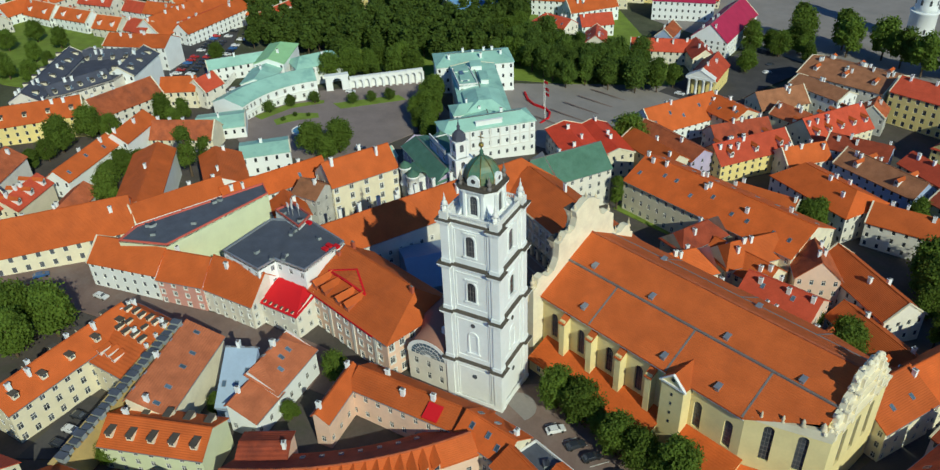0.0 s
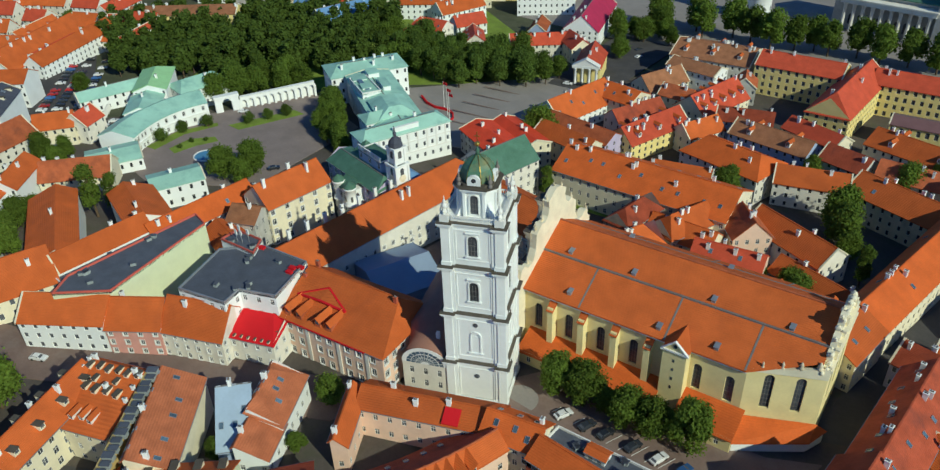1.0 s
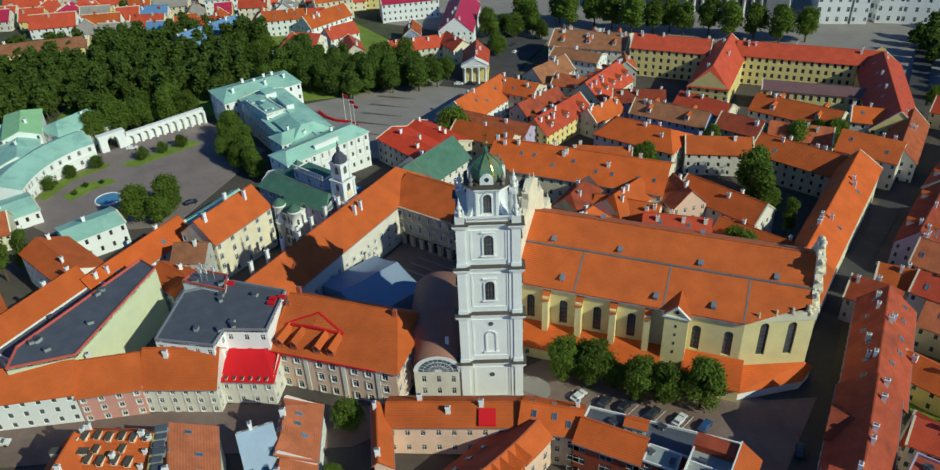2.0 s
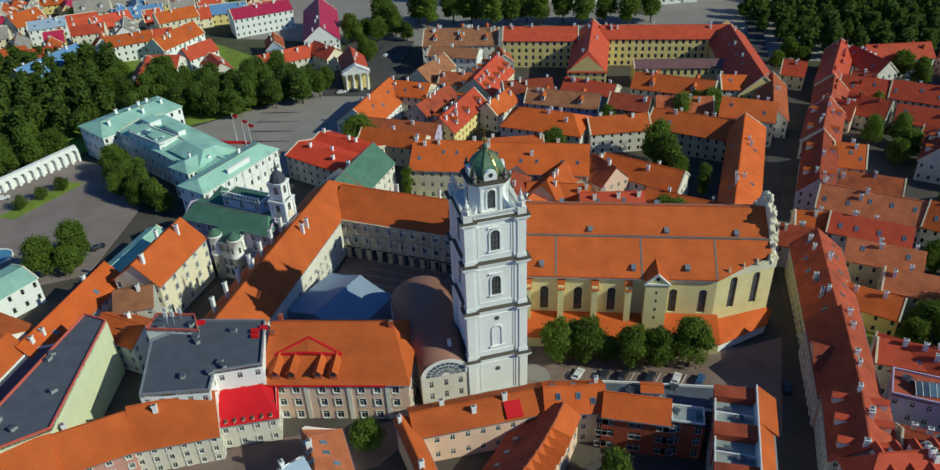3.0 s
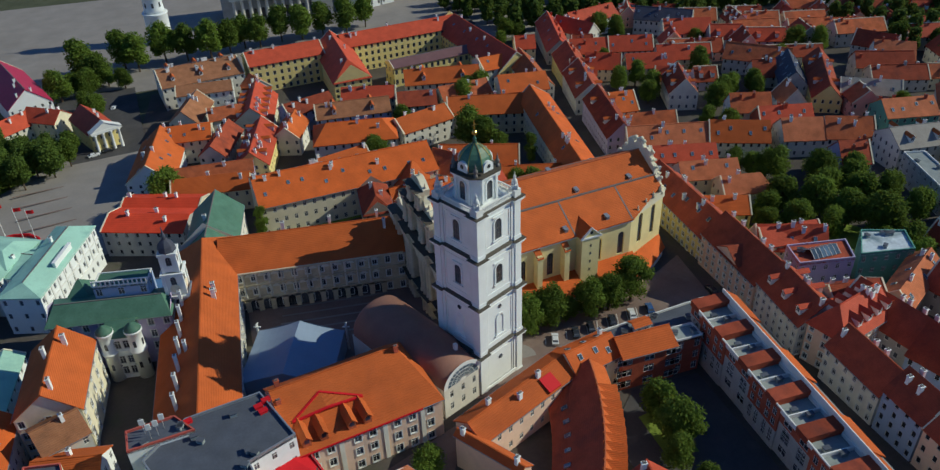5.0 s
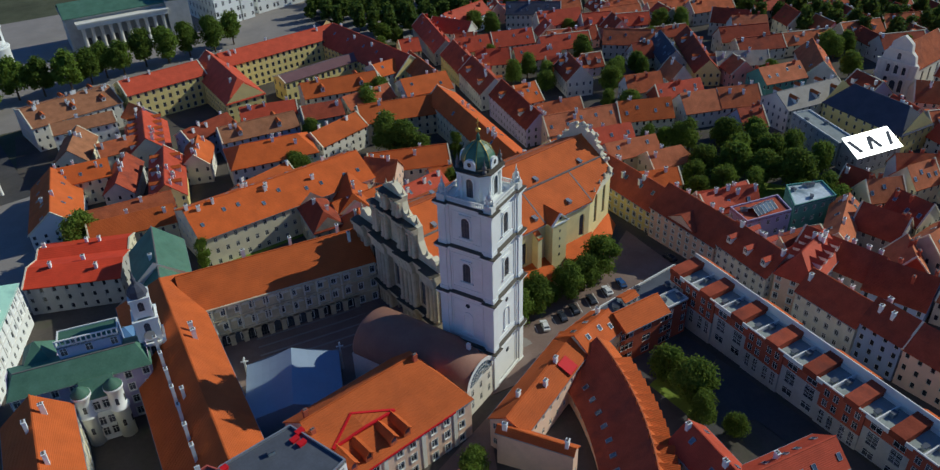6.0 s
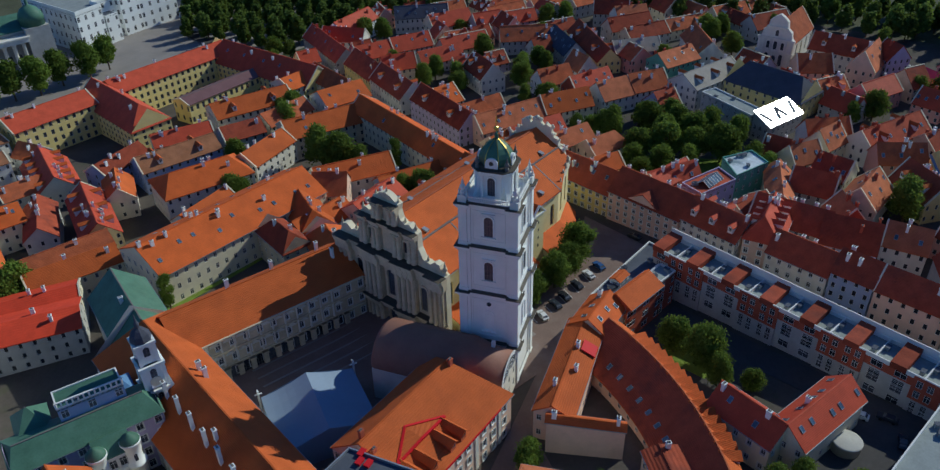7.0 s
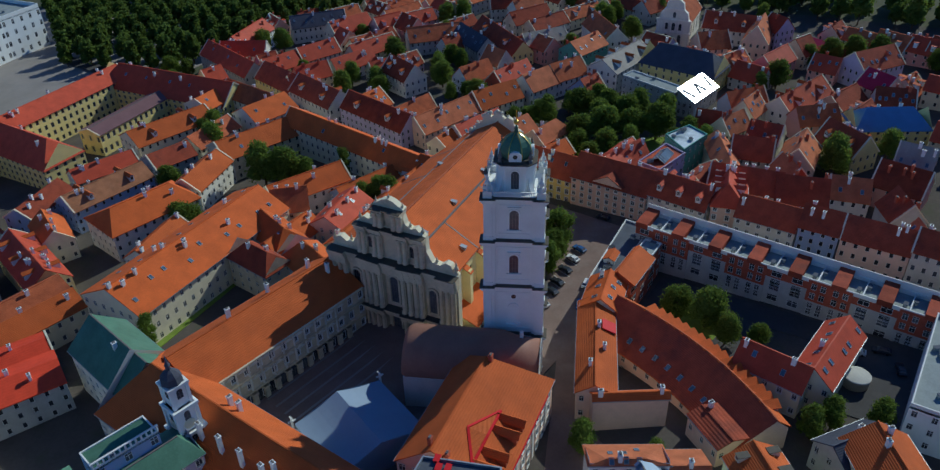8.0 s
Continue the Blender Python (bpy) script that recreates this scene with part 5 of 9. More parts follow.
house(-3.7, 84.7, 16.4, 85.9, 5.5, 7.5, 11.5, "cream_wall", "orange_tile", chim=3)
house(16.0, 101.5, 24.0, 93.5, 5.8, 9.5, 15, "pink_wall", "old_tile", floors=3, chim=3)
house(19.6, 107.5, 46, 98, 6.0, 8.5, 13, "pale_wall", "orange_tile", chim=2)
house(14, 77, 33, 81, 6, 9, 13, "pink_wall", "red_tile", chim=4, sky_l=2)
house(34, 90, 56, 84, 5.0, 6, 9.5, "blue_wall", "orange_tile", chim=2)
house(8, 67.5, 30, 69.5, 5.0, 7.5, 11.2, "cream_wall", "orange_tile", chim=3)
house(34, 70, 60, 73, 5.5, 7.5, 11.5, "cream_wall", "orange_tile", chim=4, dorm=2)

# the range of houses along the eastern street, north of the church
house(67.5, 142.0, 59.5, 74.0, 4.6, 10.0, 15, "cream_wall", "new_tile", w2=7.6, e2=10.4, floors=3, chim=6, sky_l=2, steep=False, note="long orange tile roof along the street")
house(59.3, 73.6, 57.7, 57, 4.2, 9.4, 14.0, "cream_wall", "orange_tile", w2=8.2, e2=9.4, floors=3, chim=3, sky_l=2, steep=False)
house(35.0, 149.5, 70.5, 140.0, 8, 9.5, 14, "stone_wall", "orange_tile", chim=5, sky_l=2)
house(61, 162, 81, 159, 8.5, 11, 15.5, "pale_wall", "orange_tile", chim=2, sky_l=2)
house(62, 192, 77, 193.5, 7.0, 10.5, 14, "pale_wall", "new_tile", chim=2, sky_l=2)
house(80, 160, 83, 195, 6, 10.5, 14, "pale_wall", "old_tile", chim=3)
house(-20, 142, 10.5, 137.5, 9, 10, 14.5, "pale_wall", "new_tile", chim=4, hip=(5, 5))
house(11, 139, 33.0, 146.5, 6, 9.0, 13, "pale_wall", "orange_tile", chim=3)
house(-16, 167, 14, 164.5, 6.0, 9, 13, "blue_wall", "brown_tile", chim=3, dorm=2)
house(18, 167, 34, 164, 6, 9, 13, "grey_wall", "dark_tile", chim=2)
house(27, 190, 60, 184, 8, 10, 14, "cream_wall", "orange_tile", chim=3, dorm=2)
house(36, 166, 58, 168, 6, 9, 13, "cream_wall", "old_tile", chim=3)

# houses between the green roof and the palace quarter
house(-90, 102, -66, 92.5, 7.0, 9.4, 11.6, "grey_wall", "vivid_tile", floors=3, chim=3)
house(-86, 112, -62, 103, 6.0, 9.2, 11.4, "cream_wall", "vivid_tile", floors=3, chim=3)
house(-80, 133, -75.2, 166, 8.0, 10, 13.5, "white_wall", "orange_tile", floors=3, chim=3, sky_l=5)
house(-75, 166.5, -57, 165, 7.5, 10, 13.5, "cream_wall", "new_tile", floors=3, chim=3, sky_l=3)
house(-74.5, 128, -44, 126, 5.5, 9, 12, "lilac_wall", "old_tile", chim=1)
house(-71.5, 119, -46, 116, 5.5, 8.5, 12, "cream_wall", "orange_tile", chim=2)
house(-44.6, 131, -37.5, 161, 6.0, 9.5, 13, "yellow_wall", "red_tile", floors=3, chim=8, dorm=3)
house(-68, 184, -61, 205, 6.0, 10, 13, "cream_wall", "brown_tile", floors=3, chim=3)
house(-58, 186, -44, 186, 5.0, 8, 11.5, "cream_wall", "old_tile", chim=4)
house(-41, 177, -35.8, 206, 8.0, 9.5, 13, "cream_wall", "red_tile", floors=3, chim=6, dorm=5)
house(-58, 146, -50, 168, 5, 8, 11.5, "grey_wall", "dark_tile", chim=4)
house(-30, 150, -24, 166, 5, 8.5, 12, "pale_wall", "orange_tile", chim=5)
house(-28, 175, -8, 182, 5.5, 9, 12.5, "blue_wall", "dark_tile", chim=4)
house(-2, 184, 20, 178, 5.5, 9, 12.5, "cream_wall", "red_tile", chim=4)
house(-24, 118, -4, 124, 5, 7.5, 11, "pale_wall", "orange_tile", chim=3)

# the large yellow block beyond, round two courts
house(-38.5, 237, -2.5, 241.5, 8.5, 14, 18, "yellow_wall", "red_tile", floors=4, step=3.1, win=(1.45, 2.3), kind="trim", chim=4, name="college_wing", note="long red tile roof")
house(4, 250, 5.5, 200, 8.5, 14, 18, "yellow_wall", "red_tile", hip=(0, 7), floors=4, step=3.1, win=(1.45, 2.3), kind="trim", chim=3, name="college_wing", note="hipped red tile roof")
house(8, 246, 70, 254, 8, 14, 18, "yellow_wall", "red_tile", floors=4, step=3.1, win=(1.45, 2.3), kind="trim", chim=8, name="college_wing", note="long red tile roof")
house(67.5, 255, 78.5, 186, 9, 14, 18, "yellow_wall", "red_tile", hip=(6, 0), floors=4, step=3.1, win=(1.45, 2.3), kind="trim", chim=3, sky_l=5, name="college_wing", note="long red tile roof")
house(25.5, 214, 67, 220.5, 5.5, 9.8, 11.6, "yellow_wall", "plum_sheet", floors=2, step=2.9, win=(1.5, 2.4), kind="trim", chim=0, name="college_wing", note="low plum-brown sheet roof")
house(-78.5, 236, -42, 242, 13, 11.5, 15.5, "pale_wall", "brown_tile", floors=3, chim=16, dorm=3, note="broad brown roof with many white chimneys")
house(-70, 215, -46, 214, 6, 11, 13.5, "white_wall", "brown_tile", floors=3, chim=2)
house(-38, 222, -34, 212, 5, 9, 12, "grey_wall", "old_tile", chim=2)


# ---- observatory ----
def observatory():
    house(-98.4, 42.7, -69.6, 37.9, 4.5, 14.9, 18.0, "lilac_wall", "green_sheet", w2=4.5, e2=16.4, floors=4, step=3.6, win=(1.4, 2.4), kind="trim", chim=0, hip=(1.5, 2.2), name="long_house", note="dark green metal roof")
    attic = flat_house(((-87.2, 42.0), (-74.4, 39.6), (-73.3, 45.6), (-86.1, 48.0)), 21.2, "blue_wall", "green_sheet", 6, step=4.4, win=(1.5, 2.0), vents=1, parapet=0.25, note="green roof and white balustrade", edge="trim")
    for i in range(13):                            # white balusters over the attic
        bm = bmesh.new()
        box(bm, -0.16, 0.16, -0.16, 0.16, 21.4, 22.7)
        part("baluster", bm, "trim", attic, m=Matrix.Translation((-6.9 + 1.06 * i, -1.72 - 0.2 * i, 0)))
    bm = bmesh.new()
    slab(bm, ((-7.1, -1.85, 22.9), (6.1, -4.35, 22.9), (6.2, -3.95, 22.9), (-7.0, -1.45, 22.9)), 0.2)
    part("rail", bm, "trim", attic)
    house(-83.6, 51.4, -70.6, 49.0, 3.2, 13.5, 15.8, "lilac_wall", "blue_roof", hip=(2, 2), chim=0, name="pavilion", note="blue metal roof")
    house(-94.4, 49.4, -88.2, 48.2, 4.4, 16.4, 20.6, "lilac_wall", "green_sheet", hip=(3.0, 3.0), chim=0, name="pavilion")
    t = new("clock_tower")
    t.matrix_basis = pose(-67.9, 40.8, G(41), 0, 0, -8)
    tagged(t, "slender white clock tower with dark grey cupola", "clock tower")
    for z0, z1, h in ((-2, 16.5, 2.6), (16.5, 23.0, 2.25), (23.0, 28.6, 1.75)):
        bm = bmesh.new()
        box(bm, -h, h, -h, h, z0, z1)
        tier = part("tier", bm, "white_wall", t)
        for s in (-1, 1):
            for q in (-1, 1):
                bm = bmesh.new()
                box(bm, s * h - 0.35, s * h + 0.35, q * h - 0.35, q * h + 0.35, z0, z1 - 0.6)
                part("pilaster", bm, "white_wall", tier)
        bm = bmesh.new()
        box(bm, -h - 0.55, h + 0.55, -h - 0.55, h + 0.55, z1 - 0.6, z1)
        part("cornice", bm, "white_wall", tier)
        for k in range(4):
            put("window", window_mesh(1.3, 2.4, "arch"), t, m=face_m(k, h, z1 - 2.4) @ Matrix.Translation((0, 0.03, 0)))
    for k in range(4):
        bm = bmesh.new()
        lathe(bm, [(1.2, 0), (1.2, 0.15)], 18)
        part("clock_face", bm, "cream_wall", t, "round cream clock face", m=face_m(k, 2.25, 18.4) @ Matrix.Translation((0, 0.05, 0)) @ Matrix.Rotation(-math.pi / 2, 4, "X"))
    bm = bmesh.new()
    lathe(bm, [(2.2, 28.6), (2.25, 29.0), (2.0, 30.2), (1.2, 31.2), (0.5, 31.7), (0.5, 32.6), (0.62, 32.7), (0.3, 33.3), (0.06, 35.2)], 8, smooth=False)
    part("cupola", bm, "grey_tile", t, "dark grey metal cupola")
    t = new("turret_house")
    t.matrix_basis = pose(-82.2, 31.2, G(31), 0, 0, -9)
    tagged(t, "white observatory front with two round turrets", "turret house")
    bm = bmesh.new()
    box(bm, -3.3, 3.3, -1.0, 6.5, -2, 12.4)
    box(bm, -3.5, 3.5, -1.25, 6.6, 8.2, 8.7)
    box(bm, -3.5, 3.5, -1.25, 6.6, 12.4, 12.9)
    part("wall", bm, "white_wall", t)
    for x in (-0.95, 0.95):
        for z in (2.6, 5.9, 10.6):
            put("window", window_mesh(1.35, 2.5, "trim"), t, m=Matrix.Translation((x, -1.03, z)) @ Matrix.Rotation(math.pi, 4, "Z"))
    for x in (-3.3, 3.3):
        bm = bmesh.new()
        lathe(bm, [(1.75, -2), (1.75, 8.0), (2.1, 8.2), (2.1, 8.7), (1.75, 8.8), (1.75, 13.8), (2.1, 14.0), (2.1, 14.6)], 20, x, -0.5)
        tw = part("turret", bm, "white_wall", t)
        for a in (-1.6, 0, 1.6):
            u = math.radians(-90 + a * 45)
            for z in (4.6, 11.0):
                put("window", window_mesh(0.7, 1.9, "arch"), tw, m=Matrix.Translation((x + 1.77 * math.cos(u), -0.5 + 1.77 * math.sin(u), z)) @ Matrix.Rotation(u - math.pi / 2, 4, "Z"))
        bm = bmesh.new()
        lathe(bm, [(2.05, 14.6), (1.95, 14.9), (1.3, 15.7), (0.6, 16.1), (0.15, 16.5)], 16, x, -0.5)
        part("turret_roof", bm, "green_sheet", tw)
    bm = bmesh.new()
    slab(bm, ((-3.6, -1.4, 13.0), (3.6, -1.4, 13.0), (3.6, 2.4, 15.4), (-3.6, 2.4, 15.4)), 0.25)
    slab(bm, ((-3.6, 2.4, 15.4), (3.6, 2.4, 15.4), (3.6, 6.4, 13.0), (-3.6, 6.4, 13.0)), 0.25)
    part("roof", bm, "green_sheet", t)


observatory()
house(-95.2, 7.0, -94.2, 30.0, 6.5, 14.6, 19, "cream_wall", "orange_tile", w2=7, floors=4, step=4.2, win=(1.3, 2.1), kind="trim", chim=3, chk="tall_chimney")
house(-97.5, 0.5, -89.0, 4.5, 5.0, 11.5, 14.5, "grey_wall", "brown_tile", floors=3, chim=1)
house(-97, -6, -84, -8.5, 5.0, 9, 12, "white_wall", "orange_tile", floors=3, chim=1)

# ---- the street south-west of the hall ----
flat_house(((-67.5, -35.0), (-53.6, -31.0), (-55.2, -25.6), (-46.0, -21.6), (-51.5, -7.5), (-66.5, -10.0), (-74.5, -18.5)), 16.3, "white_wall", "grey_felt", 4, vents=7, blank=(3, 4, 5, 6), note="dark grey flat roof with vents", edge="zinc")
for x, y in ((-50.6, -10.2), (-52.2, -11.6), (-51.4, -13.2), (-66.0, -11.0)):
    bm = bmesh.new()
    box(bm, -0.8, 0.8, -0.5, 0.5, 0, 0.6)
    box(bm, -0.9, 0.9, -0.6, 0.6, 0.6, 0.7)
    tagged(part("roof_hatch", bm, "red_sheet", m=Matrix.Translation((x, y, G(-20) + 16.3)) @ Matrix.Rotation(0.3, 4, "Z")), "bright red metal hatch on the flat roof", "hatch", "red roof hatches")
red_house = house(-56.0, -24.8, -44.6, -20.0, 8.3, 7.6, 11.2, "pale_wall", "red_sheet", w2=1.0, e2=10.5, hip=(0, 4.0), floors=2, step=2.8, kind="trim", chim=0)
for i in range(6):
    put("dormer", small_mesh("flat_hood"), red_house, m=Matrix.Translation((-4.6 + 1.9 * i, -8.0, 7.95)) @ Matrix.Scale(0.36, 4))
for y in (-4.6, -2.4):
    put("dormer", small_mesh("flat_hood"), red_house, m=Matrix.Translation((5.2, y, 8.6)) @ Matrix.Rotation(math.pi / 2, 4, "Z") @ Matrix.Scale(0.5, 4))
house(-69.6, -37.0, -53.8, -29.6, 6.4, 8.0, 14.2, "pale_wall", "orange_tile", w2=3.0, e2=11.5, floors=3, kind="trim", chim=1)
house(-80.8, -46.6, -69.8, -38.2, 6.2, 8.2, 13.4, "rose_wall", "orange_tile", floors=3, win=(1.1, 1.5), kind="trim", chim=1)
house(-99.0, -60.0, -80.9, -46.8, 6.0, 8.8, 13.4, "white_wall", "orange_tile", floors=3, win=(1.1, 1.5), kind="trim", chim=0)
flat_house(((-91.2, -56.0), (-80.6, -46.1), (-89.4, -13.4), (-96.2, -12.1), (-95.6, -50.0)), 15.0, "green_wall", "grey_felt", 4, vents=8, blank=(0, 1), note="long dark grey flat roof", edge="red_wall")
lift = flat_house(((-77.1, -16.1), (-64.5, -14.6), (-68.3, -9.3), (-77.6, -10.5)), 17.6, "white_wall", "grey_felt", 4, vents=3, blank=(0, 1, 2, 3), note="raised grey roof and aerials", edge="red_wall")
for x, y in ((-2, 0.5), (0.5, -0.6), (1.6, 0.8), (-0.8, -1.2)):
    bm = bmesh.new()
    lathe(bm, [(0.06, 17.4), (0.05, 21.0), (0.02, 22.0)], 6, x, y)
    box(bm, x - 0.5, x + 0.5, y - 0.12, y + 0.12, 20.0, 21.4)
    part("aerial", bm, "trim", lift)
house(-124.5, -92.0, -113.6, -47.6, 8.2, 9.4, 14, "cream_wall", "orange_tile", floors=2, step=3.4, win=(1.3, 1.9), kind="trim", chim=5)
house(-111.0, -48.5, -111.3, -20.5, 3.4, 10.0, 14, "cream_wall", "orange_tile", w2=7, e2=8.6, floors=3, chim=2)
flat_house(((-107.4, -50.0), (-96.0, -50.2), (-96.6, -14.0), (-107.6, -20.0)), 9.0, "white_wall", "grey_felt", 3, vents=5, note="low grey flat roof")
house(-108.6, -22.0, -108.2, 12.5, 5.0, 9.2, 13.2, "white_wall", "new_tile", floors=3, step=2.6, chim=3, sky_l=2)
house(-114.0, -45.8, -151.5, -28.4, 5.2, 9.6, 12.6, "white_wall", "orange_tile", w2=8.5, e2=9.2, chim=1)
house(-137.5, -13.3, -114.5, -19.0, 5.5, 10.4, 12.8, "white_wall", "orange_tile", w2=8, e2=9.0, chim=2)
house(-179, -23, -164, -4.5, 5.6, 7.2, 10.4, "cream_wall", "old_tile", floors=2, chim=3)
house(-174, -40.5, -155, -62, 4.6, 7, 10.4, "white_wall", "orange_tile", floors=2, chim=2, sky_l=3)
house(-170.5, -39, -184.5, -24.5, 4.8, 8.8, 12.4, "white_wall", "orange_tile", chim=3)
house(-216, -72, -207.5, -41, 6.0, 10, 13.5, "yellow_wall", "orange_tile", floors=3, chim=6, dorm=4, dkind="flat_hood")
house(-206.5, -40, -215, -12.5, 6.5, 9.5, 13, "pale_wall", "old_tile", floors=3, chim=4)
house(-219.0, -59.5, -262, -33, 6.0, 13, 16.5, "pale_wall", "grey_tile", floors=4, chim=6, dorm=6, sky_l=8, dkind="flat_hood")
house(-258.5, -28.5, -246.5, -10.5, 5.6, 12.8, 16.2, "pale_wall", "grey_tile", floors=4, chim=3, dorm=4, sky_l=4, dkind="flat_hood")
house(-227.0, -22.0, -247.5, -5.5, 5.8, 13, 16.5, "white_wall", "grey_tile", floors=4, chim=4, dorm=3, sky_l=5, dkind="flat_hood")
house(-224.0, -50.5, -228.5, -26.5, 4.6, 12.6, 15.2, "white_wall", "grey_tile", floors=4, chim=3, dorm=5, sky_l=4, dkind="flat_hood")
flat_house(((-221.5, -63.5), (-218.5, -45.0), (-221.5, -26.0), (-236.0, -9.5), (-249.5, -8.5), (-270.5, -24.0), (-257.5, -39.5)), 12.4, "pale_wall", "grey_tile", 4, vents=14, note="slate grey roof deck between the ranges", edge="light_tile", parapet=0.4)
house(-218, -8, -210, 4, 5, 8, 12, "cream_wall", "orange_tile", chim=2)
house(-207, 2, -212, 12, 5, 8, 12, "pale_wall", "red_tile", chim=2)
house(-135, -105, -150, -80, 7, 9, 13, "cream_wall", "red_tile", chim=4)
house(-160, -84, -176, -72, 6, 9, 13, "pale_wall", "old_tile", chim=3)
house(-178, -96, -200, -84, 7, 9, 13, "brick_wall", "old_tile", chim=3)
house(-132.5, -66.5, -146.5, -55, 4.6, 4.6, 7.4, "grey_wall", "old_tile", chim=1)
house(-142, -79.2, -154.5, -66.7, 4.6, 7.2, 10.4, "cream_wall", "red_tile", chim=3, dorm=3)

# ---- foreground quarter south of the street ----
house(-46.2, -94.0, -60.6, -63.0, 4.5, 9.5, 13.5, "cream_wall", "orange_tile", floors=3, step=2.9, win=(1.3, 1.8), chim=5, dorm=5, dkind="flat_hood", note="orange roof full of cream dormer hoods")
hoods = house(-61.0, -61.3, -46.4, -55.1, 15.6, 9.6, 13.6, "cream_wall", "orange_tile", w2=2.0, e2=12.2, floors=3, chim=3, note="low-pitched orange roof full of hoods")
for y, n, x0, dx, k in ((-1.6, 6, -6.4, 2.5, 0.78), (-4.2, 2, -3.0, 5.2, 0.7), (-6.6, 5, -6.8, 2.8, 0.86), (-12.6, 5, -7.0, 2.4, 0.8)):
    for i in range(n):                             # cream roof hoods in rows down the slope
        put("dormer", small_mesh("dormer" if y < -12 else "flat_hood"), hoods, m=Matrix.Translation((x0 + dx * i, y + 0.35 * (i % 2), 13.6 + y * 0.256 + 0.35)) @ Matrix.Scale(k, 4))
for x, y in ((-7.4, -0.4), (-7.6, -2.6), (-7.7, -5.0), (6.9, -1.5), (7.1, -4.4), (7.2, -7.4)):
    put("chimney", small_mesh("chimney"), hoods, m=Matrix.Translation((x, y, 13.4 + y * 0.256)) @ Matrix.Scale(0.8, 4))


def fire_wall():
    t = new("fire_wall")
    a, b = Vector((-47.6, -54.2)), Vector((-21.8, -87.6))
    u = b - a
    t.matrix_basis = Matrix.Translation((a.x, a.y, G(-65))) @ Matrix.Rotation(math.atan2(u.y, u.x), 4, "Z")
    tagged(t, "long sand-coloured fire wall lined with grey chimney hoods", "wall")
    bm = bmesh.new()
    prism(bm, ((0, -0.45), (u.length, -0.45), (u.length, 0.75), (0, 0.75)), -2, [13.4, 10.6, 10.6, 13.4])
    part("wall", bm, "sand_wall", t)
    for i in range(22):
        x = 1.2 + 1.86 * i
        put("chimney", small_mesh("vent"), t, m=Matrix.Translation((x, 1.25 + 0.25 * (i % 2), 13.0 - x * 0.066)) @ Matrix.Rotation(math.pi / 2, 4, "Z") @ Matrix.Scale(1.25 if i % 3 else 1.5, 4))


fire_wall()
house(-46.6, -52.0, -28.8, -70.4, 0.7, 12.4, 13.0, "cream_wall", "worn_tile", w2=8.5, e2=9.0, floors=3, chim=2, sky_l=5)
house(-33.4, -47.2, -28.9, -41.8, 11.7, 9.0, 12.2, "blue_wall", "blue_sheet", w2=0.6, e2=11.8, floors=3, chim=1, sky_l=3, over=0.2)
house(-32.1, -33.0, -23.9, -46.1, 0.7, 10.7, 11.2, "white_wall", "worn_tile", w2=6.9, e2=7.2, hip=(3.2, 4.5), floors=2, chim=2, sky_l=3, steep=False)
house(-24.9, -44.4, -19.6, -52.9, 0.6, 8.2, 8.6, "white_wall", "worn_tile", w2=6.6, e2=5.4, floors=2, chim=1, steep=False)
house(-28.8, -74.6, -12.0, -58.6, 5.6, 7.4, 10.6, "green_wall", "orange_tile", floors=3, chim=1, dorm=5, dkind="flat_hood")
house(-74, -112, -52, -103, 6.5, 9, 13, "pale_wall", "orange_tile", chim=3)
house(-44, -112, -22, -98, 6.5, 9, 13, "cream_wall", "red_tile", chim=3, dorm=3)
house(-18, -92, 2, -78, 6.5, 9, 13, "cream_wall", "orange_tile", chim=3)
street_wing = house(-12.0, -24.8, 17.0, -11.2, 4.6, 8.8, 11.2, "pink_wall", "orange_tile", w2=4.0, floors=2, step=3.2, chim=3)
bm = bmesh.new()
slab(bm, ((3.6, -4.9, 9.3), (7.2, -4.9, 9.3), (7.2, -1.6, 10.9), (3.6, -1.6, 10.9)), 0.3)
part("metal_patch", bm, "red_sheet", street_wing, "bright red sheet metal roof patch")
house(-14.4, -25.4, -5.2, -38.9, 0.9, 9.4, 9.9, "pink_wall", "orange_tile", w2=2.6, e2=8.2, floors=2, chim=2, blank="r")
house(-3.4, -46.0, -9.4, -54.4, 3.4, 5.8, 6.9, "pink_wall", "dark_tile", w2=4.6, floors=1, chim=1, note="low dark red roof", steep=False)


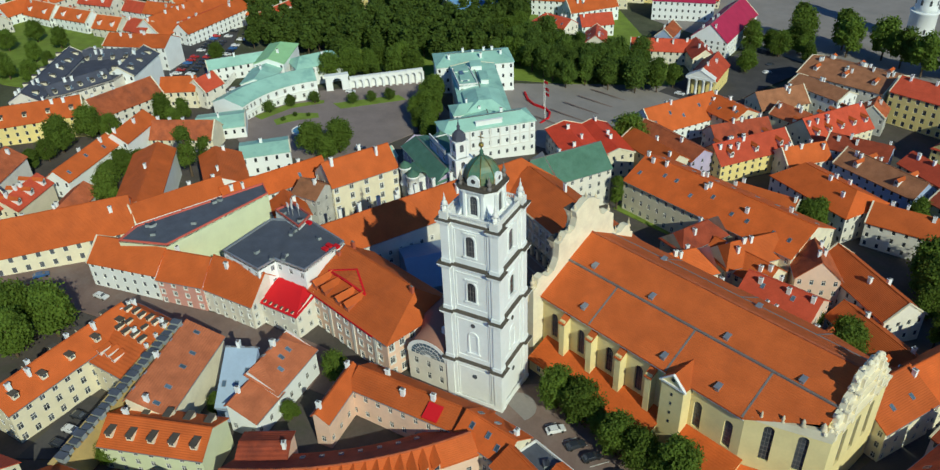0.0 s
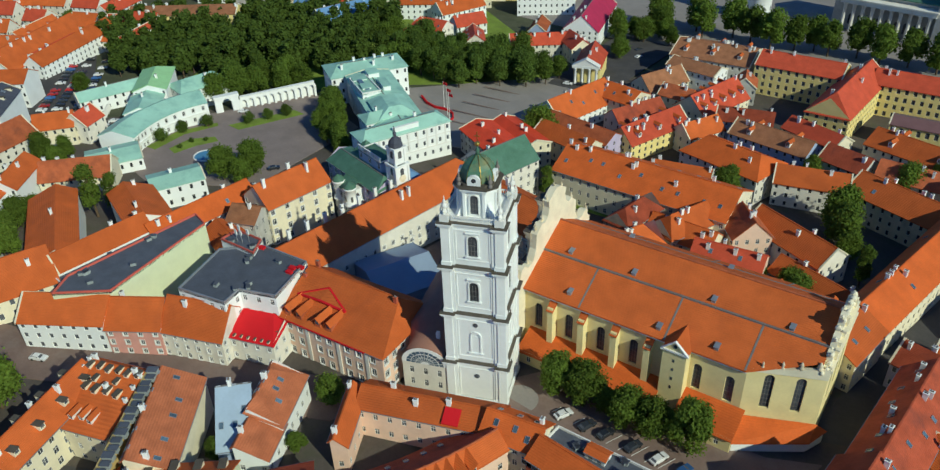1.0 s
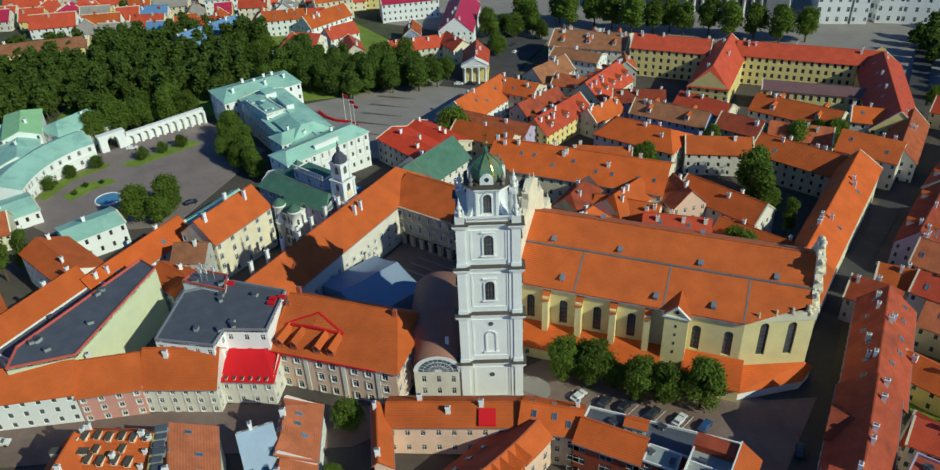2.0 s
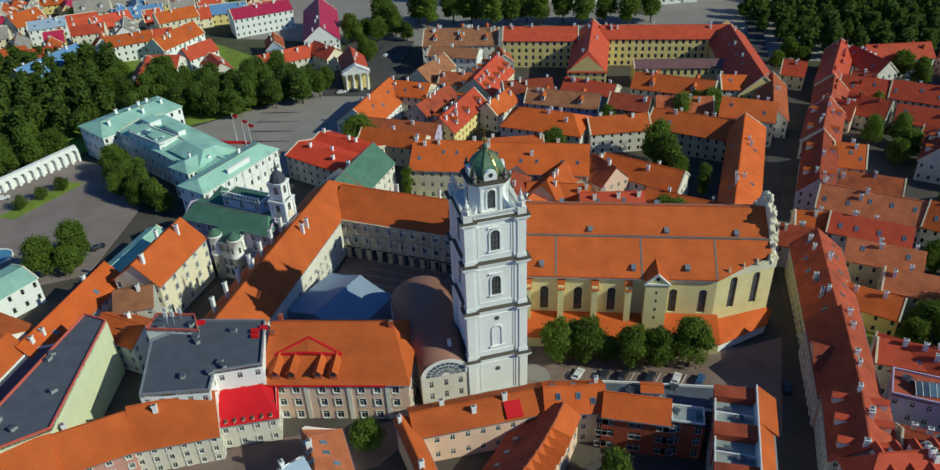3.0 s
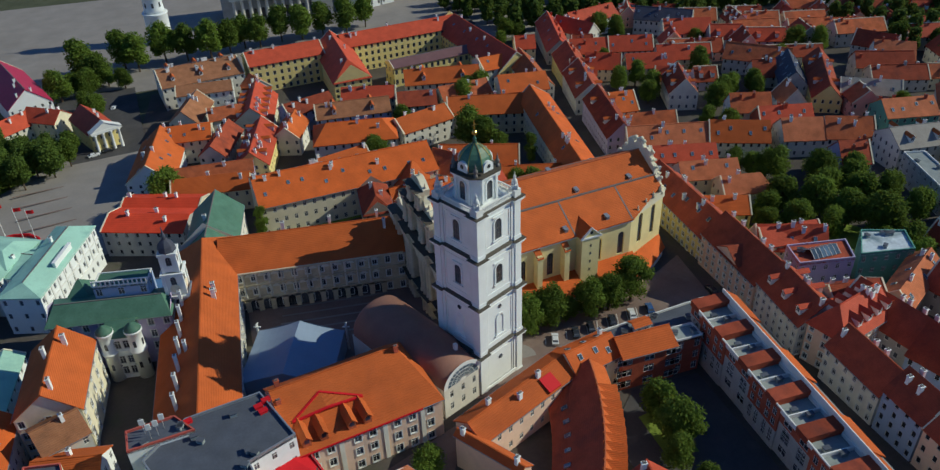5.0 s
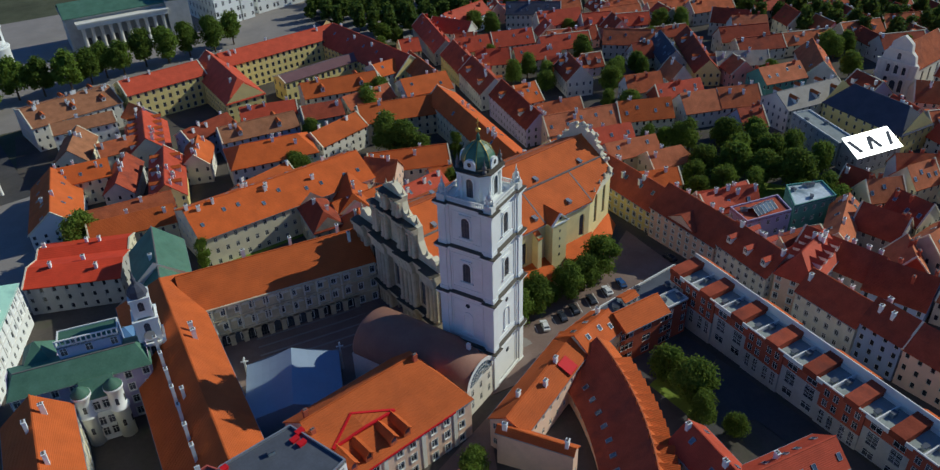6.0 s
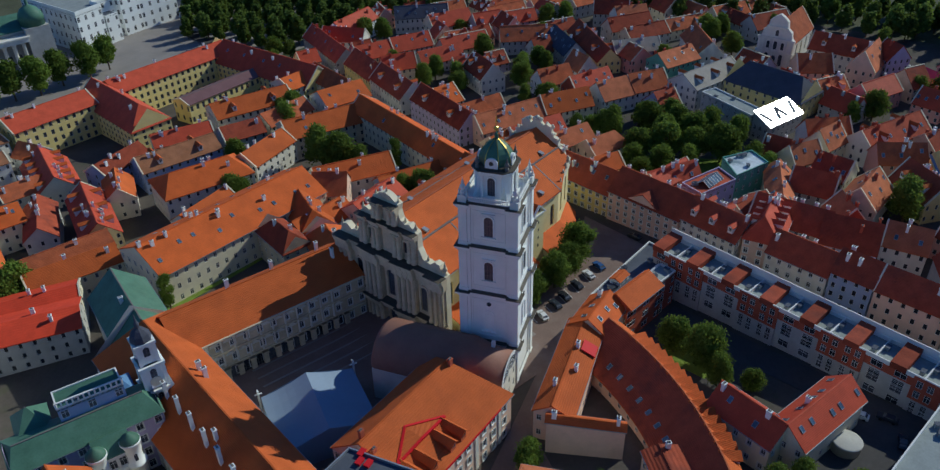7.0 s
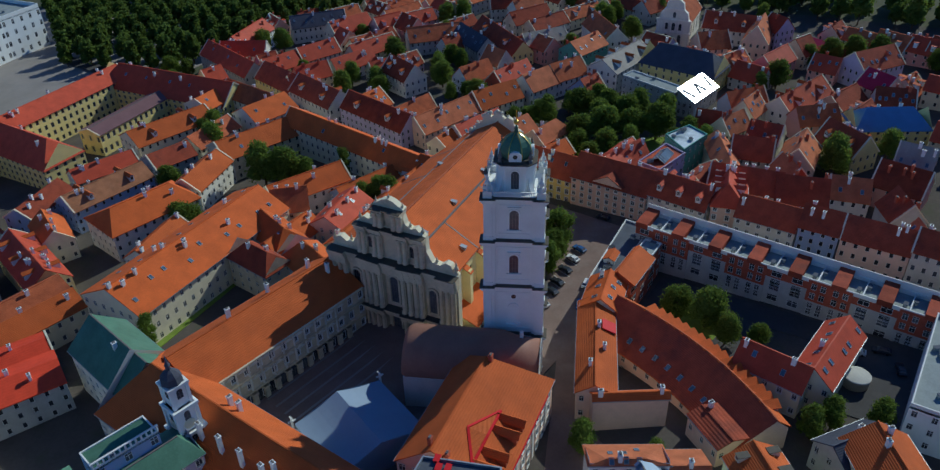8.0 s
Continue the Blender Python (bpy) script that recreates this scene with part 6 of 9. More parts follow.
def curved_range():
    """A house range on an arc: ridge, outer slope with saw-tooth dormers, inner slope to the court."""
    t = new("curved_house")
    tagged(t, "curved house range with orange tile roof and saw-tooth dormers", "house")
    cx, cy, r = -70.7, -0.5, 89.0
    a0, a1, n = radians(-9.8), radians(-41.5), 22
    k = r + 2.2                                    # radius of the ridge
    at = lambda rr, a: (cx + rr * math.cos(a), cy + rr * math.sin(a))  # noqa: E731
    t.location = (cx + r, cy, G(cy))
    ox, oy = cx + r, cy
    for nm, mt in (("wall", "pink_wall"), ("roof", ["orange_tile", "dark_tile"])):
        bm = bmesh.new()
        for i in range(n):
            a, b = a0 + (a1 - a0) * i / n, a0 + (a1 - a0) * (i + 1) / n
            P = lambda rr, an, z: (at(rr, an)[0] - ox, at(rr, an)[1] - oy, z)  # noqa: E731
            if nm == "wall":
                for rr, zt in ((r - 7.6, 5.6), (r + 5.4, 9.4)):
                    poly(bm, (P(rr, a, -3), P(rr, b, -3), P(rr, b, zt), P(rr, a, zt)))
                if i in (0, n - 1):
                    e = a if i == 0 else b
                    poly(bm, (P(r - 7.6, e, -3), P(r + 5.4, e, -3), P(r + 5.4, e, 9.4), P(k, e, 12.2), P(r - 7.6, e, 5.6)))
            else:
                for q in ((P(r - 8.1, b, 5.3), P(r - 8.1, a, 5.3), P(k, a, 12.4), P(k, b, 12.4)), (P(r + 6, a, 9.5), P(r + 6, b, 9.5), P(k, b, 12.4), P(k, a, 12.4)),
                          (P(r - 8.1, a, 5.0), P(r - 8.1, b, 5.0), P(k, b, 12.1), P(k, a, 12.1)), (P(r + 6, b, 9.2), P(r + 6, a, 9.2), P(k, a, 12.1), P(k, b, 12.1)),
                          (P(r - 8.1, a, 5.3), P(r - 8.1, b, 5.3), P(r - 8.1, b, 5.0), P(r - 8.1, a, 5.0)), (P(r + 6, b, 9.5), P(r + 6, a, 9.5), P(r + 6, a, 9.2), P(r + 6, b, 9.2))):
                    # court slope takes the darker tile: its shade is put into the colour
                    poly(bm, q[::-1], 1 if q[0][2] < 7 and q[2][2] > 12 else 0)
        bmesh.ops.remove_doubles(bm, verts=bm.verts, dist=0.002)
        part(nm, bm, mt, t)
    bm = bmesh.new()
    for i in range(n):
        a, b = a0 + (a1 - a0) * i / n, a0 + (a1 - a0) * (i + 1) / n
        p, q = at(k - 0.14, a), at(k - 0.14, b)
        p2, q2 = at(k + 0.14, a), at(k + 0.14, b)
        prism(bm, [(x - ox, y - oy) for x, y in (p, q, q2, p2)], 12.1, 12.6)
    bmesh.ops.remove_doubles(bm, verts=bm.verts, dist=0.002)
    part("ridge_cap", bm, "old_tile", t)
    for i in range(9):                             # roof windows on the court slope
        a = radians(-16.0) + (a1 + radians(4) - radians(-16.0)) * i / 8
        x, y = at(r - 5.0, a)
        put("skylight", small_mesh("skylight"), t, m=Matrix.Translation((x - ox, y - oy, 7.55)) @ Matrix.Rotation(a - math.pi / 2, 4, "Z") @ Matrix.Rotation(math.atan(7.1 / 10.3), 4, "X"))
    for i in range(17):
        a = radians(-14.5) + (a1 + radians(2.5) - radians(-14.5)) * (i + 0.5) / 17.0
        x, y = at(r + 4.1, a)
        bm = bmesh.new()
        slab(bm, ((-0.98, -2.5, 0.15), (0.72, -2.5, 1.45), (0.72, 2.3, 2.3), (-0.98, 2.3, 1.2)), 0.2)
        box(bm, -0.85, 0.62, -1.9, 2.1, -2.0, 0.3, 1)
        box(bm, -0.6, 0.45, -1.96, -1.88, -0.9, 0.2, 2)
        part("saw_dormer", bm, ["new_tile", "pink_wall", "glass"], t, m=Matrix.Translation((x - ox, y - oy, 10.3)) @ Matrix.Rotation(a + math.pi / 2, 4, "Z"))
    for rr, zs_, sg in ((r - 7.6, (0.8, 3.8), -1), (r + 5.4, (2.2, 5.6), 1)):
        for i in range(12):
            a = a0 + (a1 - a0) * (i + 0.5) / 12
            x, y = at(rr + sg * 0.03, a)
            for z in zs_:
                put("window", window_mesh(1.1, 1.7, "plain"), t, m=Matrix.Translation((x - ox, y - oy, z)) @ Matrix.Rotation(a + (-math.pi / 2 if sg > 0 else math.pi / 2), 4, "Z"))


curved_range()
house(27.0, -10.6, 14.6, -13.6, 4.8, 9.6, 12.8, "cream_wall", "new_tile", w2=4.4, floors=3, chim=1, sky_l=3)


def apartment_block():
    """The long modern block: brick upper storeys over pale plaster, roof terraces and an orange strip of roof on the street side."""
    t = new("apartment_block")
    t.matrix_basis = pose(54.0, -50.0, G(-50), 0, 0, -2.5)
    tagged(t, "long modern red brick and plaster apartment block with roof terraces", "apartment block")
    hl, hw, xs_ = 42.0, 5.7, 2.0
    pale, brick = bmesh.new(), bmesh.new()
    n = 16
    step = 2 * hl / n
    for i in range(n):
        y = hl - step * i
        split = (8.0, 4.9, 4.9, 8.0)[i % 4]
        out = 0.35 if i % 4 in (1, 2) else 0.0
        cols = [step / 2] if i % 4 in (0, 3) else [1.5, step - 1.5]
        w = 2.6 if len(cols) == 1 else 1.3
        for bm, za, zb in ((pale, -2, split), (brick, split, 11.2)):
            facade(bm, (-hw - out, y, 0), (0, -1, 0), step, za, zb, cols, [z for z in (1.9, 5.2 if split > 6 else 3.4, 9.4, 6.6) if za + 1.0 < z < zb - 1.0], w, 1.9, t)
            if out:
                for yy in (y, y - step):
                    poly(bm, ((-hw - out, yy, za), (-hw + 0.1, yy, za), (-hw + 0.1, yy, zb), (-hw - out, yy, zb)))
    facade(pale, (hw, -hl, 0), (0, 1, 0), 2 * hl, -2, 10.2, spread(2 * hl, 3.5, 1.8), [2.0, 5.2, 8.4], 1.4, 1.9, t)
    facade(pale, (-hw, -hl, 0), (1, 0, 0), 2 * hw, -2, 11)
    facade(pale, (hw, hl, 0), (-1, 0, 0), 2 * hw, -2, 11)
    part("wall", pale, "grey_wall", t)
    part("brick_storey", brick, "brick_wall", t)
    bm = bmesh.new()
    box(bm, -hw, hw, -hl, hl, 10.2, 10.5)
    part("roof", bm, "light_felt", t)
    per = 10.5
    for i in range(8):
        y = hl - per * i
        bm = bmesh.new()                           # dark red stair head with a gently sloping roof
        slab(bm, ((-hw - 0.45, y - 3.5, 12.0), (xs_, y - 3.5, 12.5), (xs_, y, 12.5), (-hw - 0.45, y, 12.0)), 1.6)
        part("stair_head", bm, "dark_tile", t)
        for q in ((-hw - 0.3, -hw, y - per, y - 3.52), (xs_ - 0.3, xs_, y - per, y - 3.52), (-hw, xs_ - 0.3, y - 7.4, y - 7.1)):
            bm = bmesh.new()
            box(bm, *q, 10.4, 11.5)
            part("terrace_wall", bm, "trim", t)
        bm = bmesh.new()
        off = 0.9 * (i % 2)
        slab(bm, ((hw + 0.7 - off, y, 10.4), (xs_ + 0.25, y, 13.4), (xs_ + 0.25, y - per + 0.05, 13.4), (hw + 0.7 - off, y - per + 0.05, 10.4)), 0.3)
        part("street_roof", bm, "orange_tile", t)
        bm = bmesh.new()
        box(bm, xs_ + 0.0, xs_ + 0.24, y - per, y, 10.4, 13.6)
        part("fire_wall", bm, "trim", t)
        for k in range(2):
            put("vent", small_mesh("vent"), t, m=Matrix.Translation((-hw + 2.2 + 2.4 * k, y - 6.0 - 1.9 * k, 10.7)))


apartment_block()
house(35.0, -6.6, 39.4, -6.2, 1.5, 10.0, 10.7, "white_wall", "orange_tile", w2=1.5, floors=3, step=1.6, chim=0, over=0.2)
flat_house(((26.6, -10.9), (57.2, -9.8), (57.5, -1.8), (26.4, -5.0)), 8.5, "brick_wall", "grey_felt", 3, vents=6, note="grey roof terrace", edge="trim", win=(1.4, 2.0))
house(27.4, -12.4, 41.0, -12.4, 4.6, 10.2, 12.6, "brick_wall", "new_tile", w2=0.8, e2=12.0, floors=3, step=4.2, win=(2.6, 2.4), chim=0)
flat_house(((41.3, -16.4), (48.0, -16.4), (48.0, -11.6), (41.3, -11.6)), 10.2, "brick_wall", "light_felt", 3, vents=2, edge="trim", win=(1.4, 2.2))
house(16.0, -48.0, 14.0, -63.5, 4.5, 8.2, 12, "cream_wall", "red_tile", floors=2, kind="trim", chim=2, sky_l=2)
annex = house(13.8, -63.8, 35.8, -66.5, 4.4, 8.2, 12, "cream_wall", "red_tile", floors=2, chim=1, sky_l=5)
bm = bmesh.new()
lathe(bm, [(2.9, -2), (2.9, 2.6), (3.1, 2.7), (3.1, 3.0), (2.8, 3.05), (0.3, 3.3)], 20, 3.0, -6.4)
part("round_annex", bm, "grey_wall", annex)
flat_house(((12, -100), (46, -100), (46, -83.4), (12, -82.6)), 10.6, "white_wall", "light_felt", 3, vents=6, edge="trim", parapet=0.9)
house(-5, -72, 6, -79.5, 4.5, 7, 10, "grey_wall", "grey_tile", chim=1)
house(40, -108, 58, -100, 6, 8.5, 12.5, "cream_wall", "dark_tile", chim=3)

# ---- the row along the east side of the street ----
house(80.3, 61.5, 79.9, 24.4, 5.9, 9.0, 14.6, "yellow_wall", "dark_tile", w2=7.0, floors=3, step=2.7, win=(1.2, 1.9), kind="trim", chim=7, sky_l=6)
pink = house(79.8, 23.8, 79.2, -2.0, 6.6, 10.6, 15.4, "pink_wall", "dark_tile", w2=5.5, floors=4, step=2.7, win=(1.15, 1.9), kind="trim", chim=4)
bm = bmesh.new()
poly(bm, ((-5, -6.85, 10.5), (5, -6.85, 10.5), (0, -6.85, 13.1)))
box(bm, -5.2, 5.2, -7.05, -6.6, 10.2, 10.55)
part("pediment", bm, "pink_wall", pink)
bm = bmesh.new()
slab(bm, ((-5.5, -7.3, 10.4), (0, -7.3, 13.4), (0, -2.5, 13.4), (-5.5, -5.0, 10.4)), 0.25)
slab(bm, ((0, -7.3, 13.4), (5.5, -7.3, 10.4), (5.5, -5.0, 10.4), (0, -2.5, 13.4)), 0.25)
part("pediment_roof", bm, "dark_tile", pink)
house(79.0, -2.8, 77.6, -20.8, 6.0, 10.2, 14.8, "pale_wall", "dark_tile", w2=6.5, floors=4, step=2.6, win=(1.15, 1.8), kind="trim", chim=4, dorm=3, dkind="red_dormer")
house(73.8, -25.6, 91.5, -20.6, 5.8, 11.5, 16.8, "pink_wall", "red_tile", w2=4, hip=(4, 0), floors=4, step=2.6, win=(1.15, 1.8), kind="trim", chim=4, dorm=4, dkind="red_dormer")
house(77.2, -29.0, 77.0, -46.0, 5.0, 9.4, 14.0, "pale_wall", "dark_tile", floors=3, step=2.6, kind="trim", chim=3)
house(77.0, -46.5, 77.0, -57.0, 5.0, 11.0, 15.5, "blue_wall", "dark_tile", floors=4, step=2.3, kind="trim", chim=3)
house(77.0, -57.4, 77.2, -74.5, 5.0, 10.0, 14.6, "pink_wall", "dark_tile", floors=3, step=2.6, kind="trim", chim=3)
house(77.2, -75.0, 76.0, -101.0, 5.0, 10.5, 14.8, "pale_wall", "dark_tile", floors=3, step=2.6, chim=5)
house(92, -15, 96, -36, 6, 11, 14.5, "grey_wall", "dark_tile", chim=4)
lilac = flat_house(((86.4, -0.6), (101.5, -3.4), (105.0, 4.6), (88.4, 7.6)), 11.4, "lilac_wall", "dark_tile", 3, vents=2, note="low roof and a glass lantern")
for s_ in (-1, 1):
    for i in range(6):
        bm = bmesh.new()
        slab(bm, ((-4.0 + 1.35 * i, s_ * 2.4, 11.6), (-2.75 + 1.35 * i, s_ * 2.4, 11.6), (-2.75 + 1.35 * i, 0, 13.2), (-4.0 + 1.35 * i, 0, 13.2))[:: -s_], 0.08)
        part("pane", bm, "sky_glass", lilac)
for i in range(7):
    bm = bmesh.new()
    for s_ in (-1, 1):
        x = -4.05 + 1.35 * i
        slab(bm, ((x - 0.06, s_ * 2.5, 11.65), (x + 0.06, s_ * 2.5, 11.65), (x + 0.06, 0, 13.3), (x - 0.06, 0, 13.3))[:: -s_], 0.12)
    part("glazing_bar", bm, "trim", lilac)
house(86, -12, 100, -14, 5, 8.5, 12, "pale_wall", "dark_tile", chim=3)
flat_house(((104.6, -2.0), (119.6, -4.9), (123.6, 3.2), (112.6, 7.6)), 10.8, "teal_wall", "patch_sheet", 3, vents=6, note="pale patched metal roof")
house(106, 17, 88, 19, 4.5, 8, 11.5, "cream_wall", "red_tile", chim=2)
house(122.0, -7.2, 101.0, -19.2, 4.0, 8.0, 11.6, "cream_wall", "worn_tile", chim=3, sky_l=3)
house(78, 80.5, 88, 80.5, 4.5, 7.5, 11, "cream_wall", "orange_tile", chim=2)
house(72, 69.5, 84, 67.8, 5.0, 8, 12, "lilac_wall", "dark_tile", chim=3, hip=(0, 3))
house(87.5, 79, 109, 73.5, 4.8, 8, 12, "pale_wall", "red_tile", chim=3, sky_l=4)
house(89.5, 64.3, 108.5, 60.2, 5.2, 8, 12, "cream_wall", "worn_tile", chim=3, sky_l=2)
house(96.5, 51.0, 112.5, 48.0, 5.0, 7.5, 11.5, "cream_wall", "worn_tile", chim=2, hip=(0, 3))
house(86, 44, 99, 39, 5.0, 6.5, 10, "yellow_wall", "orange_tile", chim=2)


# ---- far town: rows of old houses ----
def inside(p, pts):
    hit = False
    for (x0, y0), (x1, y1) in zip(pts, pts[1:] + pts[:1]):
        if (y0 > p[1]) != (y1 > p[1]) and p[0] < (x1 - x0) * (p[1] - y0) / (y1 - y0) + x0:
            hit = not hit
    return hit


def far_house(bank, x, y, ang, hl, w, ev, rg, wall, roof, rnd):
    """One of the distant houses, with openings and chimneys, gathered by material."""
    m = Matrix.Translation((x, y, G(y))) @ Matrix.Rotation(ang, 4, "Z")
    P = lambda a, b, c: m @ Vector((a, b, c))  # noqa: E731
    R = m.to_3x3()
    nfl = max(2, round(ev / 3.4))
    rows = [ev / nfl * (i + 0.52) for i in range(nfl)]
    for o, u, ln in (((-hl, -w), (1, 0), 2 * hl), ((hl, w), (-1, 0), 2 * hl), ((hl, -w), (0, 1), 2 * w), ((-hl, w), (0, -1), 2 * w)):
        wu = R @ Vector((*u, 0))
        shown = -wu.x < 0.62
        facade(bank[wall], P(*o, 0), wu, ln, -2.5, ev, spread(ln, 3.4) if shown else (), rows if shown else (), 1.05, 1.6, None, joined=bank["glazing"])
    for s in (-1, 1):
        q = [P(s * hl, -w, ev), P(s * hl, w, ev), P(s * hl, 0, rg - 0.1)]
        poly(bank[wall], q if s > 0 else q[::-1])
    k = (rg - ev) / w
    e = ev - 0.45 * k
    slab(bank[roof], (P(-hl - 0.3, -w - 0.45, e), P(hl + 0.3, -w - 0.45, e), P(hl + 0.3, 0, rg), P(-hl - 0.3, 0, rg)), 0.28)
    slab(bank[roof], (P(hl + 0.3, w + 0.45, e), P(-hl - 0.3, w + 0.45, e), P(-hl - 0.3, 0, rg), P(hl + 0.3, 0, rg)), 0.28)
    slab(bank["cream_wall" if rnd.random() < 0.5 else roof], (P(-hl - 0.3, -0.2, rg + 0.12), P(hl + 0.3, -0.2, rg + 0.12), P(hl + 0.3, 0.2, rg + 0.12), P(-hl - 0.3, 0.2, rg + 0.12)), 0.3)
    for s in (-1, 1):
        if rnd.random() < 0.5:
            x0, x1 = sorted((s * (hl + 0.34), s * (hl - 0.1)))
            slab(bank["cream_wall"], (P(x0, -w - 0.45, e + 0.14), P(x1, -w - 0.45, e + 0.14), P(x1, 0, rg + 0.18), P(x0, 0, rg + 0.18)), 0.4)
            slab(bank["cream_wall"], (P(x1, w + 0.45, e + 0.14), P(x0, w + 0.45, e + 0.14), P(x0, 0, rg + 0.18), P(x1, 0, rg + 0.18)), 0.4)
    for _ in range(rnd.randint(1, 4)):
        cx, cy = rnd.uniform(-hl + 1, hl - 1), rnd.uniform(-w * 0.4, w * 0.4)
        z = rg - abs(cy) * k
        prism(bank[rnd.choice(("white_wall", "brick_wall", "grey_wall"))], [P(cx + a, cy + b, 0) for a, b in ((-0.5, -0.4), (0.5, -0.4), (0.5, 0.4), (-0.5, 0.4))], z - 1 + G(y), z + 1.5 + G(y))
    if rnd.random() < 0.35:
        for s in (-1, 1):
            for i in range(2):
                cx, cy = hl * (i - 0.5), s * w * 0.6
                z = rg - abs(cy) * k + 0.5
                prism(bank["white_wall"], [P(cx + a, cy + b, 0) for a, b in ((-0.75, -1.2), (0.75, -1.2), (0.75, 1.2), (-0.75, 1.2))], z - 1.4 + G(y), z + 0.7 + G(y))
                slab(bank[roof], (P(cx - 1, cy - 1.5, z + 0.75), P(cx + 1, cy - 1.5, z + 0.75), P(cx + 1, cy + 1.5, z + 1.0), P(cx - 1, cy + 1.5, z + 1.0)), 0.15)


SPOTS = []                                         # gardens left free for trees


def town_rows(x0, x1, y0, y1, ang, gap, seed, roofs, walls, skip=lambda x, y: False, e=(4.8, 7.6)):
    rnd = random.Random(seed)
    bank = collections.defaultdict(bmesh.new)
    c, s = math.cos(ang), math.sin(ang)
    u = -400.0
    cx, cy = (x0 + x1) / 2, (y0 + y1) / 2
    v = -400.0
    while v < 400:
        u = -400.0 + rnd.uniform(0, 10)
        while u < 400:
            ln = rnd.uniform(13, 27)
            px_, py_ = cx + u * c - v * s, cy + u * s + v * c
            if x0 < px_ < x1 and y0 < py_ < y1 and not skip(px_, py_) and not plot_taken(px_, py_, 4.2):
                turn = ang + rnd.uniform(-0.1, 0.1) + (math.pi / 2 if rnd.random() < 0.38 else 0)
                hl = (ln if turn < ang + 1 else gap * 1.15) / 2 - 0.4
                if plot_taken(px_ + hl * math.cos(turn), py_ + hl * math.sin(turn), 1.0) or plot_taken(px_ - hl * math.cos(turn), py_ - hl * math.sin(turn), 1.0):
                    hl = min(hl, 5.0)
                if rnd.random() < 0.16:
                    SPOTS.append((px_, py_, rnd.uniform(0.8, 1.15)))
                    u += 11
                    continue
                ev = rnd.uniform(*e)
                w = rnd.uniform(4.6, 6.2)
                if math.hypot(px_ + 5, py_ - 10) > 178:
                    far_house(bank, px_, py_, turn, hl, w, ev, ev + w * rnd.uniform(0.78, 1.05), rnd.choice(walls), rnd.choice(roofs), rnd)
                    u += ln + rnd.choice((0.3, 0.3, 4.0))
                    continue
                house(px_ - hl * math.cos(turn), py_ - hl * math.sin(turn), px_ + hl * math.cos(turn), py_ + hl * math.sin(turn), w, ev, ev + w * rnd.uniform(0.78, 1.05),
                      rnd.choice(walls), rnd.choice(roofs), chim=rnd.randint(1, 4), chk=rnd.choice(("chimney", "brick_chimney", "brick_chimney")), step=3.4, sky_l=rnd.choice((0, 0, 0, 2)), dorm=rnd.choice((0, 0, 0, 2)))
            u += ln + rnd.choice((0.3, 0.3, 4.0))
        v += gap
    if bank:
        town = tagged(new("far_town"), "distant rows of old plastered houses with tiled roofs", "houses", kind="stuff")
        for key, bm in bank.items():
            mats = ["trim", "glass"] if key == "glazing" else key
            tagged(part("glazing" if key == "glazing" else "roofs" if key in ROOF_WORDS else "chimneys" if key in ("white_wall", "brick_wall") else "walls", bm, mats, town), kind="stuff")


FAR_ROOFS = ["dark_tile", "old_tile", "red_tile", "red_tile", "dark_tile", "old_tile", "dark_tile"]
# greys and stone weighted up: shade of the narrow lanes put into wall colour
FAR_WALLS = ["grey_wall", "stone_wall", "grey_wall", "rose_wall", "grey_wall", "cream_wall", "lilac_wall", "stone_wall"]


def not_east(x, y):
    """Open ground of the eastern town: park edge, gardens, courts and lanes."""
    if (x > 262 and y < 72) or (y > 225 and x < 260 and not 165 < x < 200) or (x < 100 and y < 70) or (100 < x < 152 and 8 < y < 46):
        return True
    return any(math.hypot(x - a, y - b) < r for a, b, r in ((126, 160, 17), (144, 122, 13), (130, 110, 9), (167, 136, 8), (148, 236, 14), (112, 44, 14), (195, -9, 8), (232, -20, 9), (250, 70, 15), (120, 64, 9), (172, 30, 22), (200, 55, 12)))


def not_northwest(x, y):
    return inside((x, y), [(-262, 40), (-224, 70), (-185, 95), (-165, 130), (-175, 180), (-215, 200), (-240, 196), (-300, 160), (-360, 78)]) or x > -190 or (x > -215 and y < 215)


